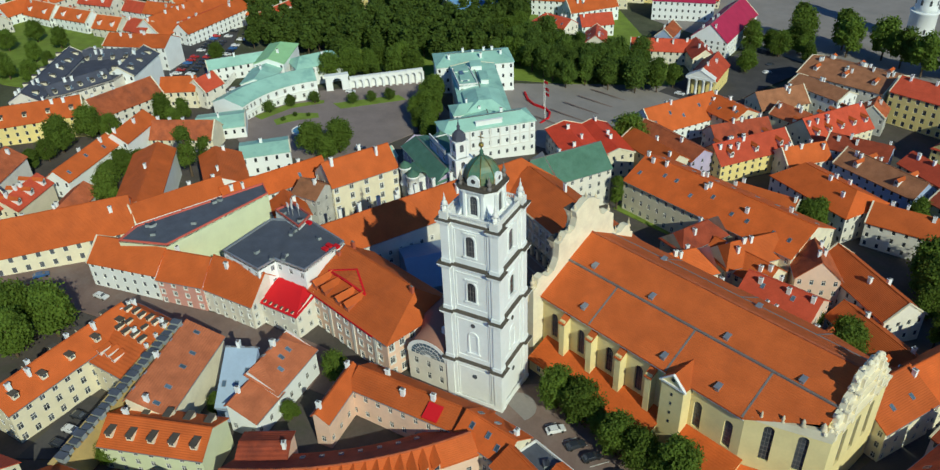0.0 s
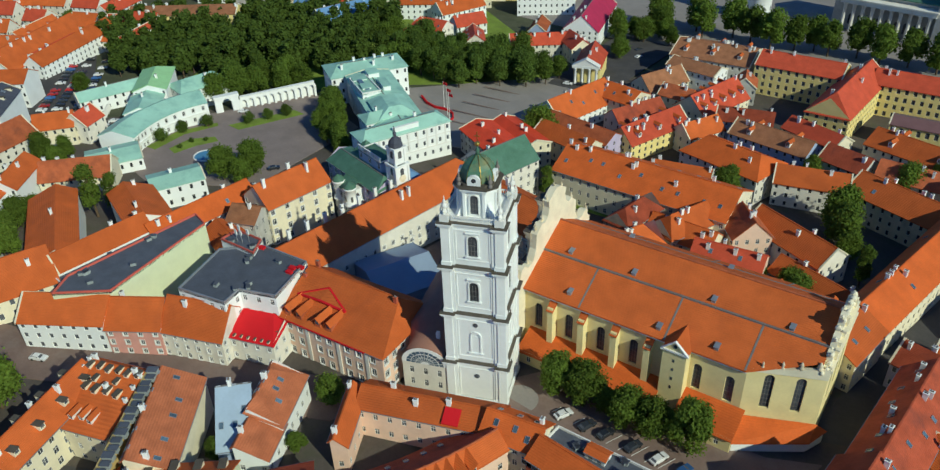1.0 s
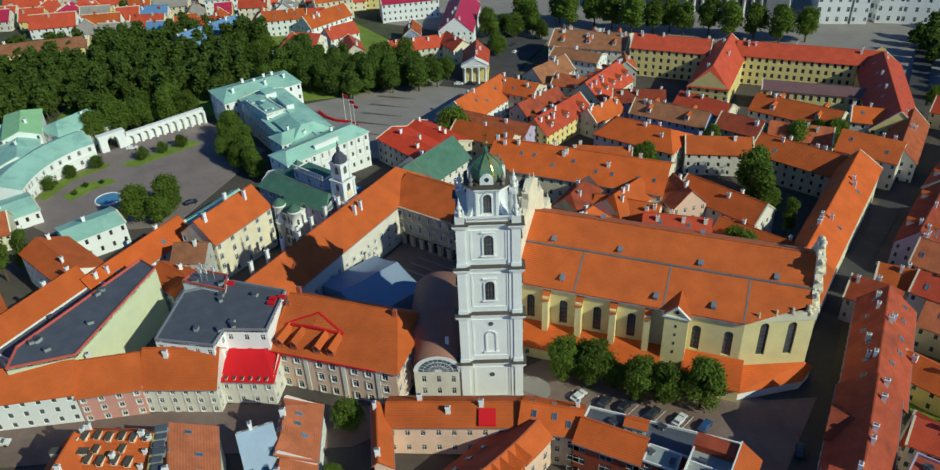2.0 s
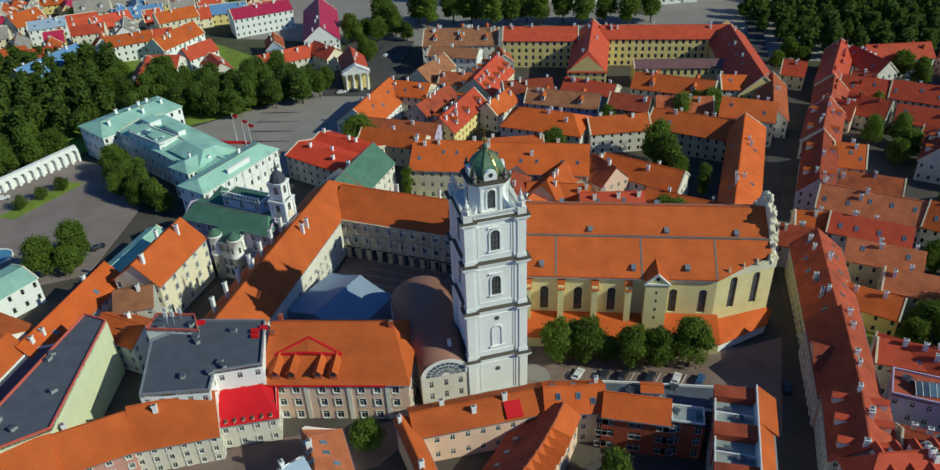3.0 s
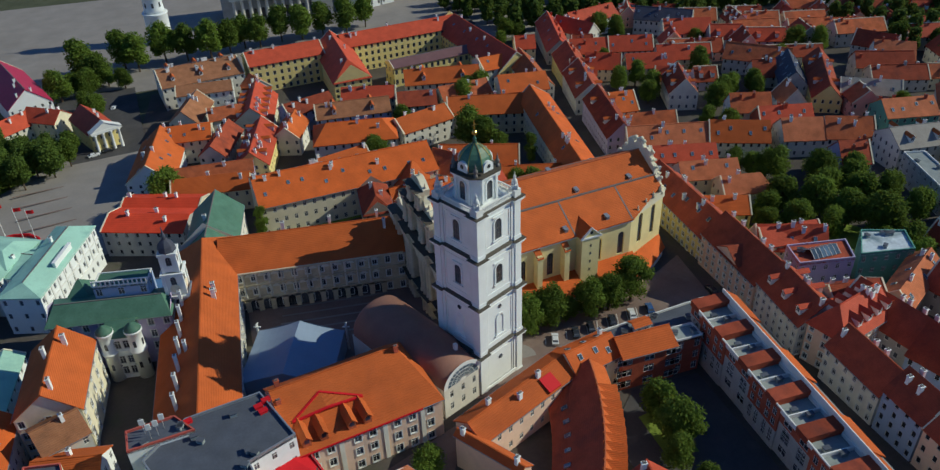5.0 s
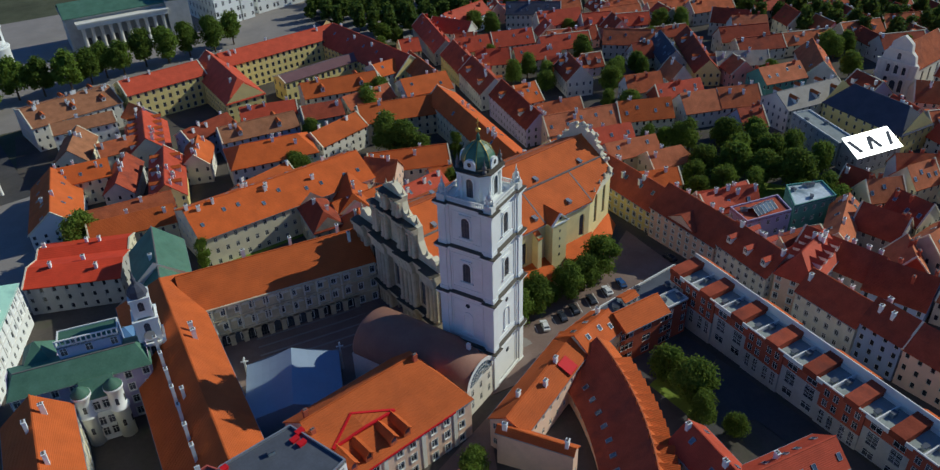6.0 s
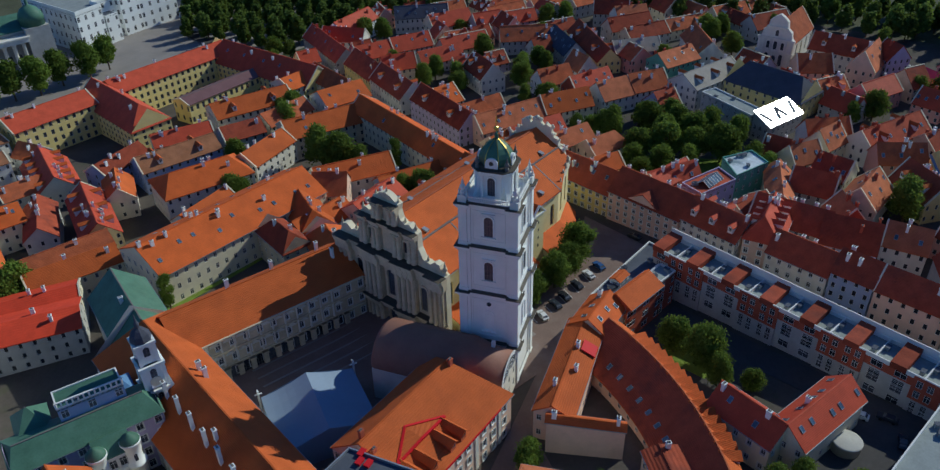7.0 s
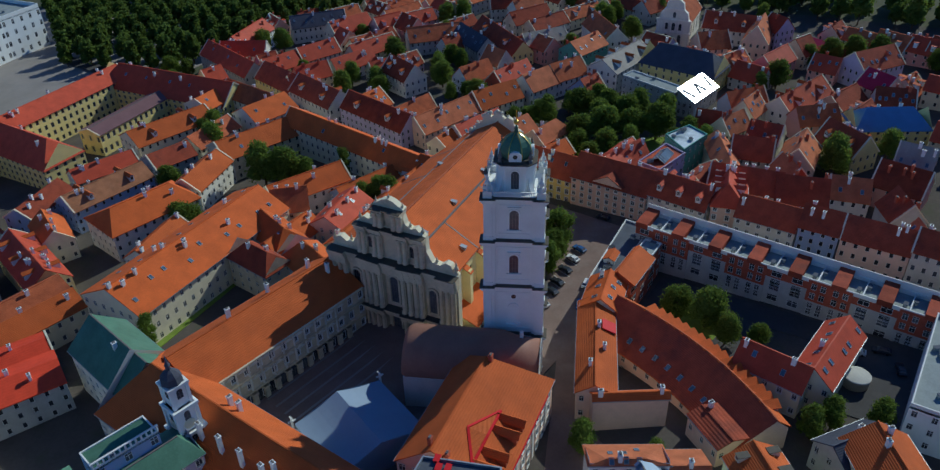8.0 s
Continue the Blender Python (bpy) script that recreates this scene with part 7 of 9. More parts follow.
# old houses east of the street, each on its own plot
EAST = (
    (93.6, 134.6, 87.0, 98.8, 5.5, 10.6, 14.2, "lilac_wall", "dark_tile", 2, 4),
    (101.2, 169.5, 94.6, 140.5, 6.5, 10.0, 14.0, "pale_wall", "dark_tile", 0, 4),
    (107.8, 197.5, 102.0, 170.5, 6.5, 9.5, 13.6, "yellow_wall", "dark_tile", 0, 3),
    (119.5, 249.0, 108.6, 206.0, 6.0, 9.6, 13.4, "grey_wall", "red_tile", 3, 6),
    (124.0, 246.0, 136.0, 226.0, 6.0, 8.6, 12.2, "pale_wall", "red_tile", 2, 4),
    (129.0, 243.0, 158.0, 250.5, 6.5, 11.0, 14.2, "white_wall", "red_tile", 0, 3),
    (112.5, 205.0, 131.0, 200.5, 5.5, 8.5, 12.2, "cream_wall", "red_tile", 2, 3),
    (131.3, 200.4, 152.0, 194.5, 5.5, 8.5, 12.4, "pale_wall", "red_tile", 3, 3),
    (111.5, 183.0, 126.0, 176.0, 5.5, 8.2, 12.0, "cream_wall", "red_tile", 0, 3),
    (128.0, 175.5, 150.0, 170.0, 4.8, 7.6, 11.2, "grey_wall", "red_tile", 2, 2),
    (100.8, 177.0, 112.0, 172.6, 4.8, 8.4, 12.2, "pink_wall", "red_tile", 0, 2),
    (97.4, 131.6, 107.8, 130.6, 7.4, 8.4, 12.2, "pale_wall", "orange_tile", 3, 3),
    (97.0, 114.5, 116.0, 111.0, 4.2, 6.4, 9.4, "grey_wall", "old_tile", 0, 2),
    (87.5, 97.6, 117.0, 90.4, 6.0, 8.4, 12.0, "pink_wall", "worn_tile", 5, 3),
    (117.3, 90.3, 137.0, 82.0, 6.2, 8.4, 12.4, "cream_wall", "orange_tile", 4, 2),
    (140.4, 80.2, 155.0, 75.6, 6.6, 9.0, 13.0, "pale_wall", "worn_tile", 0, 2),
    (155.4, 75.5, 171.0, 69.0, 6.6, 9.0, 13.0, "pale_wall", "old_tile", 0, 4),
    (141.0, 94.6, 161.0, 90.0, 5.4, 8.4, 12.2, "brick_wall", "red_tile", 4, 3),
    (140.0, 111.4, 155.0, 106.6, 5.6, 8.0, 12.0, "pale_wall", "old_tile", 0, 3),
    (168.4, 114.6, 164.6, 102.6, 5.0, 8.6, 12.6, "pale_wall", "worn_tile", 0, 2),
    (137.2, 147.0, 130.6, 128.6, 5.8, 9.8, 14.0, "pale_wall", "dark_tile", 0, 4),
    (133.0, 157.0, 144.0, 152.4, 4.2, 7.0, 10.4, "cream_wall", "red_tile", 0, 2),
    (174.5, 166.0, 196.0, 147.0, 6.4, 9.0, 12.8, "grey_wall", "old_tile", 4, 4),
    (191.2, 144.6, 178.0, 120.8, 5.6, 9.0, 12.8, "grey_wall", "grey_tile", 6, 2),
    (203.6, 139.6, 180.0, 102.6, 5.6, 9.2, 13.0, "yellow_wall", "dark_tile", 2, 4),
    (190.4, 109.0, 210.0, 97.0, 5.4, 8.8, 11.6, "lilac_wall", "light_tile", 3, 3),
    (233.0, 139.0, 247.0, 129.6, 7.5, 9.4, 13.4, "pale_wall", "worn_tile", 2, 3),
    (239.0, 157.0, 250.0, 142.0, 6.0, 9.0, 12.6, "grey_wall", "dark_tile", 0, 3),
    (230.4, 90.4, 211.0, 69.4, 6.2, 9.0, 13.2, "pale_wall", "old_tile", 2, 4),
    (184.6, 80.6, 204.2, 76.4, 6.6, 10.0, 13.0, "teal_wall", "worn_tile", 4, 3),
    (167.0, 211.4, 190.4, 205.0, 6.0, 9.4, 13.4, "cream_wall", "red_tile", 0, 4),
    (167.2, 239.4, 191.0, 221.6, 6.0, 10.0, 13.4, "pale_wall", "grey_tile", 6, 2),
    (245.4, 39.0, 248.4, 14.4, 6.0, 9.6, 13.8, "pale_wall", "dark_tile", 0, 4),
    (226.8, 9.6, 247.0, 12.0, 5.6, 9.8, 15.6, "pink_wall", "worn_tile", 2, 2),
    (216.4, 33.0, 226.0, 22.2, 6.4, 8.8, 13.0, "pink_wall", "old_tile", 0, 2),
    (249.4, 9.4, 244.4, 1.0, 5.6, 11.0, 15.0, "lilac_wall", "dark_tile", 0, 1),
    (247.0, -6.8, 238.4, -26.6, 3.4, 4.6, 6.6, "red_wall", "magenta_sheet", 0, 0),
    (213.6, -18.6, 212.4, -29.6, 5.8, 7.4, 10.6, "rose_wall", "red_tile", 4, 1),
    (210.0, -34.0, 228.4, -45.8, 7.0, 9.6, 14.0, "lilac_wall", "dark_tile", 6, 1),
    (199.4, -41.4, 193.0, -52.6, 5.6, 9.0, 12.4, "pink_wall", "magenta_sheet", 2, 2),
    (179.6, -47.6, 183.4, -60.6, 5.6, 9.0, 12.6, "grey_wall", "dark_tile", 6, 3),
    (156.6, -18.8, 186.4, -27.0, 6.0, 8.8, 12.4, "pale_wall", "dark_tile", 4, 5),
    (150.6, -26.4, 160.8, -38.0, 5.0, 8.8, 12.2, "rose_wall", "old_tile", 3, 3),
    (131.0, -16.0, 131.2, -27.0, 5.6, 10.0, 13.6, "cream_wall", "dark_tile", 3, 2),
    (114.8, -35.6, 131.6, -34.2, 5.6, 9.4, 13.6, "grey_wall", "worn_tile", 3, 2),
    (142.6, -39.0, 133.6, -53.4, 5.8, 9.0, 13.4, "yellow_wall", "dark_tile", 0, 4),
    (112.2, -31.4, 104.6, -39.0, 4.6, 9.0, 12.6, "brick_wall", "worn_tile", 0, 3),
    (104.2, -48.0, 107.0, -59.0, 5.6, 8.8, 11.8, "pale_wall", "worn_tile", 2, 2),
    (86.4, -73.8, 78.6, -78.2, 4.0, 9.4, 13.2, "pink_wall", "worn_tile", 3, 1),
    (128.6, -62.6, 128.2, -73.4, 5.6, 9.6, 15.4, "lilac_wall", "light_tile", 3, 3),
    (103.6, -66.4, 94.0, -72.0, 5.0, 8.8, 12.8, "grey_wall", "dark_tile", 0, 3),
    (131.6, -5.6, 142.8, -10.2, 4.6, 8.8, 12.4, "cream_wall", "worn_tile", 3, 2),
    (147.6, -8.4, 158.8, -10.0, 5.0, 9.4, 13.4, "cream_wall", "worn_tile", 4, 1),
    (154.8, -0.2, 167.4, -10.2, 4.8, 8.8, 12.4, "pale_wall", "old_tile", 2, 3),
    (138.4, 5.6, 139.6, -3.0, 4.6, 7.8, 11.2, "grey_wall", "dark_tile", 0, 2),
    (94.4, -34.4, 98.8, -48.6, 6.4, 9.4, 13.6, "blue_wall", "dark_tile", 0, 3),
    (118.0, -14.0, 121.0, -27.0, 5.0, 9.0, 12.8, "grey_wall", "dark_tile", 0, 3),
    (88.0, 20.4, 106.4, 13.6, 4.6, 8.0, 11.8, "cream_wall", "red_tile", 3, 3),
)
for ax_, ay_, bx_, by_, w_, ev_, rg_, wl_, rf_, sk_, ch_ in EAST:
    house(ax_, ay_, bx_, by_, w_, ev_ - 1.7, rg_, wl_, rf_, chim=ch_, sky_l=sk_, step=2.7, chk="brick_chimney" if (ch_ + sk_) % 2 else "chimney", dorm=2 if rf_ == "dark_tile" and ch_ > 3 else 0)
# town beyond the wooded park
for ax_, ay_, bx_, by_, w_, ev_, rg_, wl_, rf_, sk_, ch_ in (
        (-251.0, 155.0, -243.6, 191.0, 6.5, 10.5, 14.0, "yellow_wall", "blue_roof", 6, 6),
        (-241.4, 209.2, -223.4, 223.0, 6.5, 9.5, 13.0, "white_wall", "orange_tile", 2, 4),
        (-215.0, 210.6, -207.4, 239.0, 6.0, 9.5, 13.0, "white_wall", "orange_tile", 2, 4),
        (-205.4, 188.8, -189.2, 191.6, 6.0, 7.5, 11.2, "pale_wall", "red_tile", 3, 2),
        (-188.4, 151.4, -202.6, 186.0, 5.5, 7.5, 11.0, "white_wall", "red_tile", 0, 2),
        (-194.2, 202.0, -186.8, 217.6, 5.2, 7.5, 11.0, "white_wall", "red_tile", 0, 3),
        (-177.0, 198.4, -165.0, 186.4, 5.2, 6.6, 10.4, "pale_wall", "red_tile", 3, 2),
        (-235.2, 246.6, -219.4, 262.2, 7.0, 11.5, 15.4, "cream_wall", "orange_tile", 0, 4),
        (-303.0, 229.0, -287.6, 240.4, 6.5, 10.0, 13.0, "white_wall", "blue_sheet", 3, 3),
        (-323.4, 239.0, -317.0, 256.4, 6.5, 10.0, 13.0, "pale_wall", "orange_tile", 0, 3),
        (-271.2, 239.6, -257.6, 256.0, 6.5, 10.0, 13.4, "pale_wall", "red_tile", 0, 5),
        (-274.6, 227.2, -259.6, 235.6, 5.0, 8.6, 12.0, "pale_wall", "red_tile", 0, 3)):
    house(ax_, ay_, bx_, by_, w_, ev_, rg_, wl_, rf_, chim=ch_, sky_l=sk_, step=3.0)


# ---- museum quarter to the east ----
flat_house(((155.2, 19.9), (162.6, 18.6), (169.5, 43.4), (162.6, 45.2)), 9, "grey_wall", "light_felt", 3, vents=2, edge="trim", note="long pale flat roof")
def mirror_house():
    t = new("glass_roofed_house")
    t.matrix_basis = pose(163.6, 13.4, G(13), 0, 0, -8)
    PLOTS.append((150.0, 10.0, 173.5, 12.0, 6.0))
    tagged(t, "modern grey house with a dazzling sheet metal roof", "house")
    lo, hi, y0, y1 = 7.0, 10.7, -3.7, 3.9
    bm = bmesh.new()
    box(bm, -10, 10, y0, y1, -2, lo)
    poly(bm, ((-10, y0, lo), (-10, y1, lo), (-10, y1, hi)))
    poly(bm, ((10, y0, lo), (10, y1, hi), (10, y1, lo)))
    box(bm, -10, 10, y1 - 0.3, y1, lo, hi)
    wall = part("wall", bm, "grey_wall", t)
    for x in (-7.5, -4.5, -1.5, 1.5, 4.5, 7.5):
        for z in (1.8, 5.0):
            put("window", window_mesh(1.2, 1.9, "plain"), wall, m=Matrix.Translation((x, y0 - 0.02, z)) @ Matrix.Rotation(math.pi, 4, "Z"))
    for y in (-2.2, 0.3, 2.6):
        for z in (1.8, 5.0):
            put("window", window_mesh(1.2, 1.9, "plain"), wall, m=Matrix.Translation((-10.02, y, z)) @ Matrix.Rotation(math.pi / 2, 4, "Z"))
    bm = bmesh.new()
    slab(bm, ((-10.3, y0 - 0.4, lo - 0.1), (10.3, y0 - 0.4, lo - 0.1), (10.3, y1 + 0.2, hi + 0.2), (-10.3, y1 + 0.2, hi + 0.2)), 0.3)
    part("roof", bm, "bright_metal", t)
    z = lambda y: lo - 0.1 + (y - y0 + 0.4) * (hi - lo + 0.3) / (y1 - y0 + 0.6) + 0.1  # noqa: E731
    for i in range(4):                             # slanting rooflights in a zigzag
        x, lean = -6.6 + 4.4 * i, 2.2 if i % 2 else -2.2
        bm = bmesh.new()
        slab(bm, ((x - 0.8, -2.4, z(-2.4)), (x + 0.8, -2.4, z(-2.4)), (x + lean + 0.8, 2.4, z(2.4)), (x + lean - 0.8, 2.4, z(2.4))), 0.2)
        part("skylight", bm, "grey_felt", t)


mirror_house()
house(154.5, -44, 168, -66, 6.5, 10, 13, "yellow_wall", "blue_roof", floors=3, chim=2, hip=(5, 5))
house(187.8, 44.5, 185.2, 11.0, 8, 12, 16, "yellow_wall", "grey_tile", floors=3, step=3.4, hip=(5, 5), chim=4)
house(166, 56.2, 196, 52.2, 7.4, 9.5, 14.0, "pale_wall", "light_tile", chim=2, dorm=3)


def far_church():
    t = house(231, 49.0, 260, 53, 6.8, 11.5, 20, "pale_wall", "old_tile", floors=1, step=6, win=(1.8, 6), chim=0, name="far_church", note="steep tiled roof and white gable")
    bm = bmesh.new()
    F = -15.4
    out = [(-8.0, -2), (-8.0, 13), (-6.8, 14), (-6.2, 17), (-4.4, 18.5), (-3.9, 21.5), (-2.2, 23), (0, 24.4)]
    out = out + [(-y, z) for y, z in out[-2::-1]]
    fr = [bm.verts.new((F - 1.2, y, z)) for y, z in out]
    bk = [bm.verts.new((F + 0.8, y, z)) for y, z in out]
    n = len(out)
    bm.faces.new(fr)
    bm.faces.new(bk[::-1])
    for i in range(n):
        bm.faces.new((fr[i], bk[i], bk[(i + 1) % n], fr[(i + 1) % n]))
    part("gable_front", bm, "pale_wall", t)
    for z, lim in ((7, 8.3), (13, 8.3), (18.2, 4.7)):
        bm = bmesh.new()
        box(bm, F - 1.9, F - 1.0, -lim, lim, z, z + 0.8)
        part("cornice", bm, "pale_wall", t)
    for y in (-7.4, -4.6, -1.9, 1.9, 4.6, 7.4):
        bm = bmesh.new()
        box(bm, F - 1.7, F - 1.1, y - 0.45, y + 0.45, -2, 13)
        part("pilaster", bm, "pale_wall", t)
    for y, z, w, h in ((0, 3.2, 2.2, 5), (-3.2, 4.0, 1.6, 5.2), (3.2, 4.0, 1.6, 5.2), (-3.2, 10.4, 1.3, 3.2), (3.2, 10.4, 1.3, 3.2), (0, 10.4, 1.5, 3.6), (0, 16, 1.4, 2.6)):
        put("window", window_mesh(w, h, "arch"), t, m=Matrix.Translation((F - 1.27, y, z)) @ Matrix.Rotation(math.pi / 2, 4, "Z"))


far_church()


# rows that fill the town between and beyond
town_rows(92, 330, -60, 262, -0.3, 13.0, 5, FAR_ROOFS, FAR_WALLS, not_east)
town_rows(80, 310, -190, -40, -0.2, 13.5, 6, FAR_ROOFS, FAR_WALLS, lambda x, y: (x > 262 and y > -90) or (x < 94 and y > -106) or (216 < x and y > -62))
town_rows(-330, -225, -190, -80, 0.9, 20, 8, ["orange_tile", "old_tile"], FAR_WALLS)
town_rows(-430, -292, -60, 100, 0.5, 26, 9, ["orange_tile", "red_tile"], ["white_wall", "pale_wall"], lambda x, y: (x > -305 and y < 40) or (x > -350 and y < -18))
town_rows(-420, -190, 150, 400, 0.55, 17, 10, ["red_tile", "orange_tile", "magenta_sheet", "red_tile", "light_tile", "blue_roof"], ["white_wall", "cream_wall", "pale_wall", "yellow_wall"], not_northwest)


# ---- palace and its court ----
MINT = dict(wall="white_wall", roof="mint_sheet", kind="trim", win=(1.05, 1.75), name="palace_wing", chim=1)
front = house(-109.3, 59.6, -98.2, 92.4, 5.6, 13.2, 15.4, hip=(3.5, 3.5), floors=3, step=3.2, note="mint green metal roof", **MINT)
bm = bmesh.new()                                   # attic panel and cornice towards the square
box(bm, -5.0, 5.0, -4.6, -3.9, 13.2, 15.2)
box(bm, -5.2, 5.2, -4.75, -3.75, 15.2, 15.45)
part("attic_panel", bm, "white_wall", front)
for z, o in ((12.7, 0.35), (4.6, 0.2), (8.8, 0.15)):
    bm = bmesh.new()
    box(bm, -17.3 - o, 17.3 + o, -5.6 - o, -5.55, z, z + 0.4)
    part("cornice", bm, "trim", front)
for i in range(9):
    bm = bmesh.new()
    box(bm, -0.3, 0.3, -5.78, -5.58, 4.9, 12.7)
    part("pilaster", bm, "trim", front, m=Matrix.Translation((-15.2 + 3.8 * i, 0, 0)))
middle = house(-108.5, 80.5, -156, 106.5, 9.2, 12.4, 14.0, floors=3, step=3.2, note="mint green metal roof", **dict(MINT, chim=4))
bm = bmesh.new()                                   # raised hipped lantern roof on the middle range
slab(bm, ((-24, -7.4, 13.6), (-4, -7.4, 13.6), (-8, -2.5, 16.4), (-20, -2.5, 16.4)), 0.3)
slab(bm, ((-4, 7.4, 13.6), (-24, 7.4, 13.6), (-20, 2.5, 16.4), (-8, 2.5, 16.4)), 0.3)
slab(bm, ((-24, 7.4, 13.6), (-24, -7.4, 13.6), (-20, -2.5, 16.4), (-20, 2.5, 16.4)), 0.3)
slab(bm, ((-4, -7.4, 13.6), (-4, 7.4, 13.6), (-8, 2.5, 16.4), (-8, -2.5, 16.4)), 0.3)
slab(bm, ((-20, -2.5, 16.4), (-8, -2.5, 16.4), (-8, 2.5, 16.4), (-20, 2.5, 16.4)), 0.3)
part("raised_roof", bm, "mint_sheet", middle)
for x0, x1, y0, y1, top in ((2, 12, -4, -1, 15.4), (14, 20, 3.0, 8.5, 15.0), (4, 9, 3.5, 7, 15.2), (17, 23, -3.0, 1.5, 15.6)):
    bm = bmesh.new()
    box(bm, x0, x1, y0, y1, 12, top)
    box(bm, x0 - 0.25, x1 + 0.25, y0 - 0.25, y1 + 0.25, top, top + 0.2, 1)
    part("roof_box", bm, ["white_wall", "mint_sheet"], middle)
side_block = flat_house(((-152.5, 93.6), (-136.0, 86.2), (-132.6, 93.2), (-149.4, 100.4)), 14.6, "white_wall", "mint_sheet", 3, step=3.2, win=(1.05, 1.75), name="palace_wing", note="mint green flat roof with a long rooflight", vents=0, edge="trim")
bm = bmesh.new()
slab(bm, ((-5.4, 0.7, 15.2), (4.6, -3.6, 15.2), (5.3, -2.0, 15.2), (-4.7, 2.3, 15.2)), 0.8)
part("rooflight", bm, "sky_glass", side_block)
house(-121, 72.5, -114.5, 88.5, 4.6, 12.6, 14.6, hip=(3, 3), floors=3, note="mint green metal roof", **MINT)
back_wing = house(-172, 97.5, -156.5, 127.5, 8.6, 13, 15.4, hip=(5, 5), floors=3, step=3.2, note="mint green metal roof", **MINT)
for x, y in ((-11, -4), (-4, 3), (3, -4.5), (9, 2.5), (0, 0), (12, -3)):
    put("chimney", small_mesh("tall_chimney"), back_wing, m=Matrix.Translation((x, y, 13.6)))


def curved_wing():
    """Wing bowed round the forecourt: front wall, low mono-pitch roof, back wall."""
    t = new("palace_wing")
    t.matrix_basis = Matrix.Translation((0, 0, G(30)))
    tagged(t, "white plastered curved palace wing with mint green metal roof", "palace wing")
    line = []
    for i in range(10):
        s = i / 9
        line.append(Vector((-181 - 6.2 * s - 19.2 * s * (1 - s), 11.5 + 36 * s, 0)))
    wall, roof, course = bmesh.new(), bmesh.new(), bmesh.new()
    side = []
    for i in range(10):
        d = line[min(i + 1, 9)] - line[max(i - 1, 0)]
        side.append(Vector((d.y, -d.x, 0)).normalized())
    at = lambda i, o, z: line[i] + side[i] * o + Vector((0, 0, z))  # noqa: E731
    for i in range(9):
        u = line[i + 1] - line[i]
        facade(wall, line[i], u, u.length, -3, 7.9, [u.length / 2] if u.length < 4.4 else [u.length * 0.27, u.length * 0.73], [1.8, 5.7], 1.1, 1.7, t, kind="trim")
        poly(wall, (at(i + 1, -14, -3), at(i, -14, -3), at(i, -14, 7.9), at(i + 1, -14, 7.9)))
        slab(roof, (at(i, 0.6, 7.8), at(i + 1, 0.6, 7.8), at(i + 1, -8, 10.3), at(i, -8, 10.3)), 0.22)
        slab(roof, (at(i + 1, -14.5, 7.9), at(i, -14.5, 7.9), at(i, -8, 10.3), at(i + 1, -8, 10.3)), 0.22)
        slab(course, (at(i, 0.35, 3.9), at(i + 1, 0.35, 3.9), at(i + 1, 0.0, 3.95), at(i, 0.0, 3.95)), 0.35)
    for i, turn in ((0, 1), (9, -1)):
        q = [at(i, 0, -3), at(i, 0, 7.8), at(i, -8, 10.2), at(i, -14, 7.8), at(i, -14, -3)]
        poly(wall, q[::turn])
    for bm in (roof, course):
        bmesh.ops.remove_doubles(bm, verts=bm.verts[:], dist=0.002)
    part("wall", wall, "white_wall", t)
    part("roof", roof, "mint_sheet", t, "mint green sheet metal roof")
    part("string_course", course, "trim", t)


curved_wing()
house(-199.5, 25, -213.5, 36.2, 6.5, 8.0, 10.4, floors=2, note="mint green metal roof", **MINT)
house(-212.5, 36.8, -232, 52.5, 6.6, 11.0, 13.4, hip=(0, 4), floors=3, note="light green metal roof", **dict(MINT, roof="lime_sheet"))
house(-211.5, 47, -209, 68, 7.0, 9, 12, hip=(4, 4), floors=2, note="mint green metal roof", **MINT)
house(-238.5, 17, -232, 45, 5.0, 6.5, 9, floors=2, note="mint green metal roof", **MINT)
house(-180.5, -7, -173.5, 10, 7.5, 4.8, 6.6, floors=1, note="mint green metal roof", **MINT)
house(-141, -4, -135, 12, 6.0, 8.0, 9.5, floors=2, note="mint green metal roof", **MINT)
house(-112.5, 14, -110.5, 40, 4.0, 7.0, 9.0, floors=2, note="mint green metal roof", **MINT)


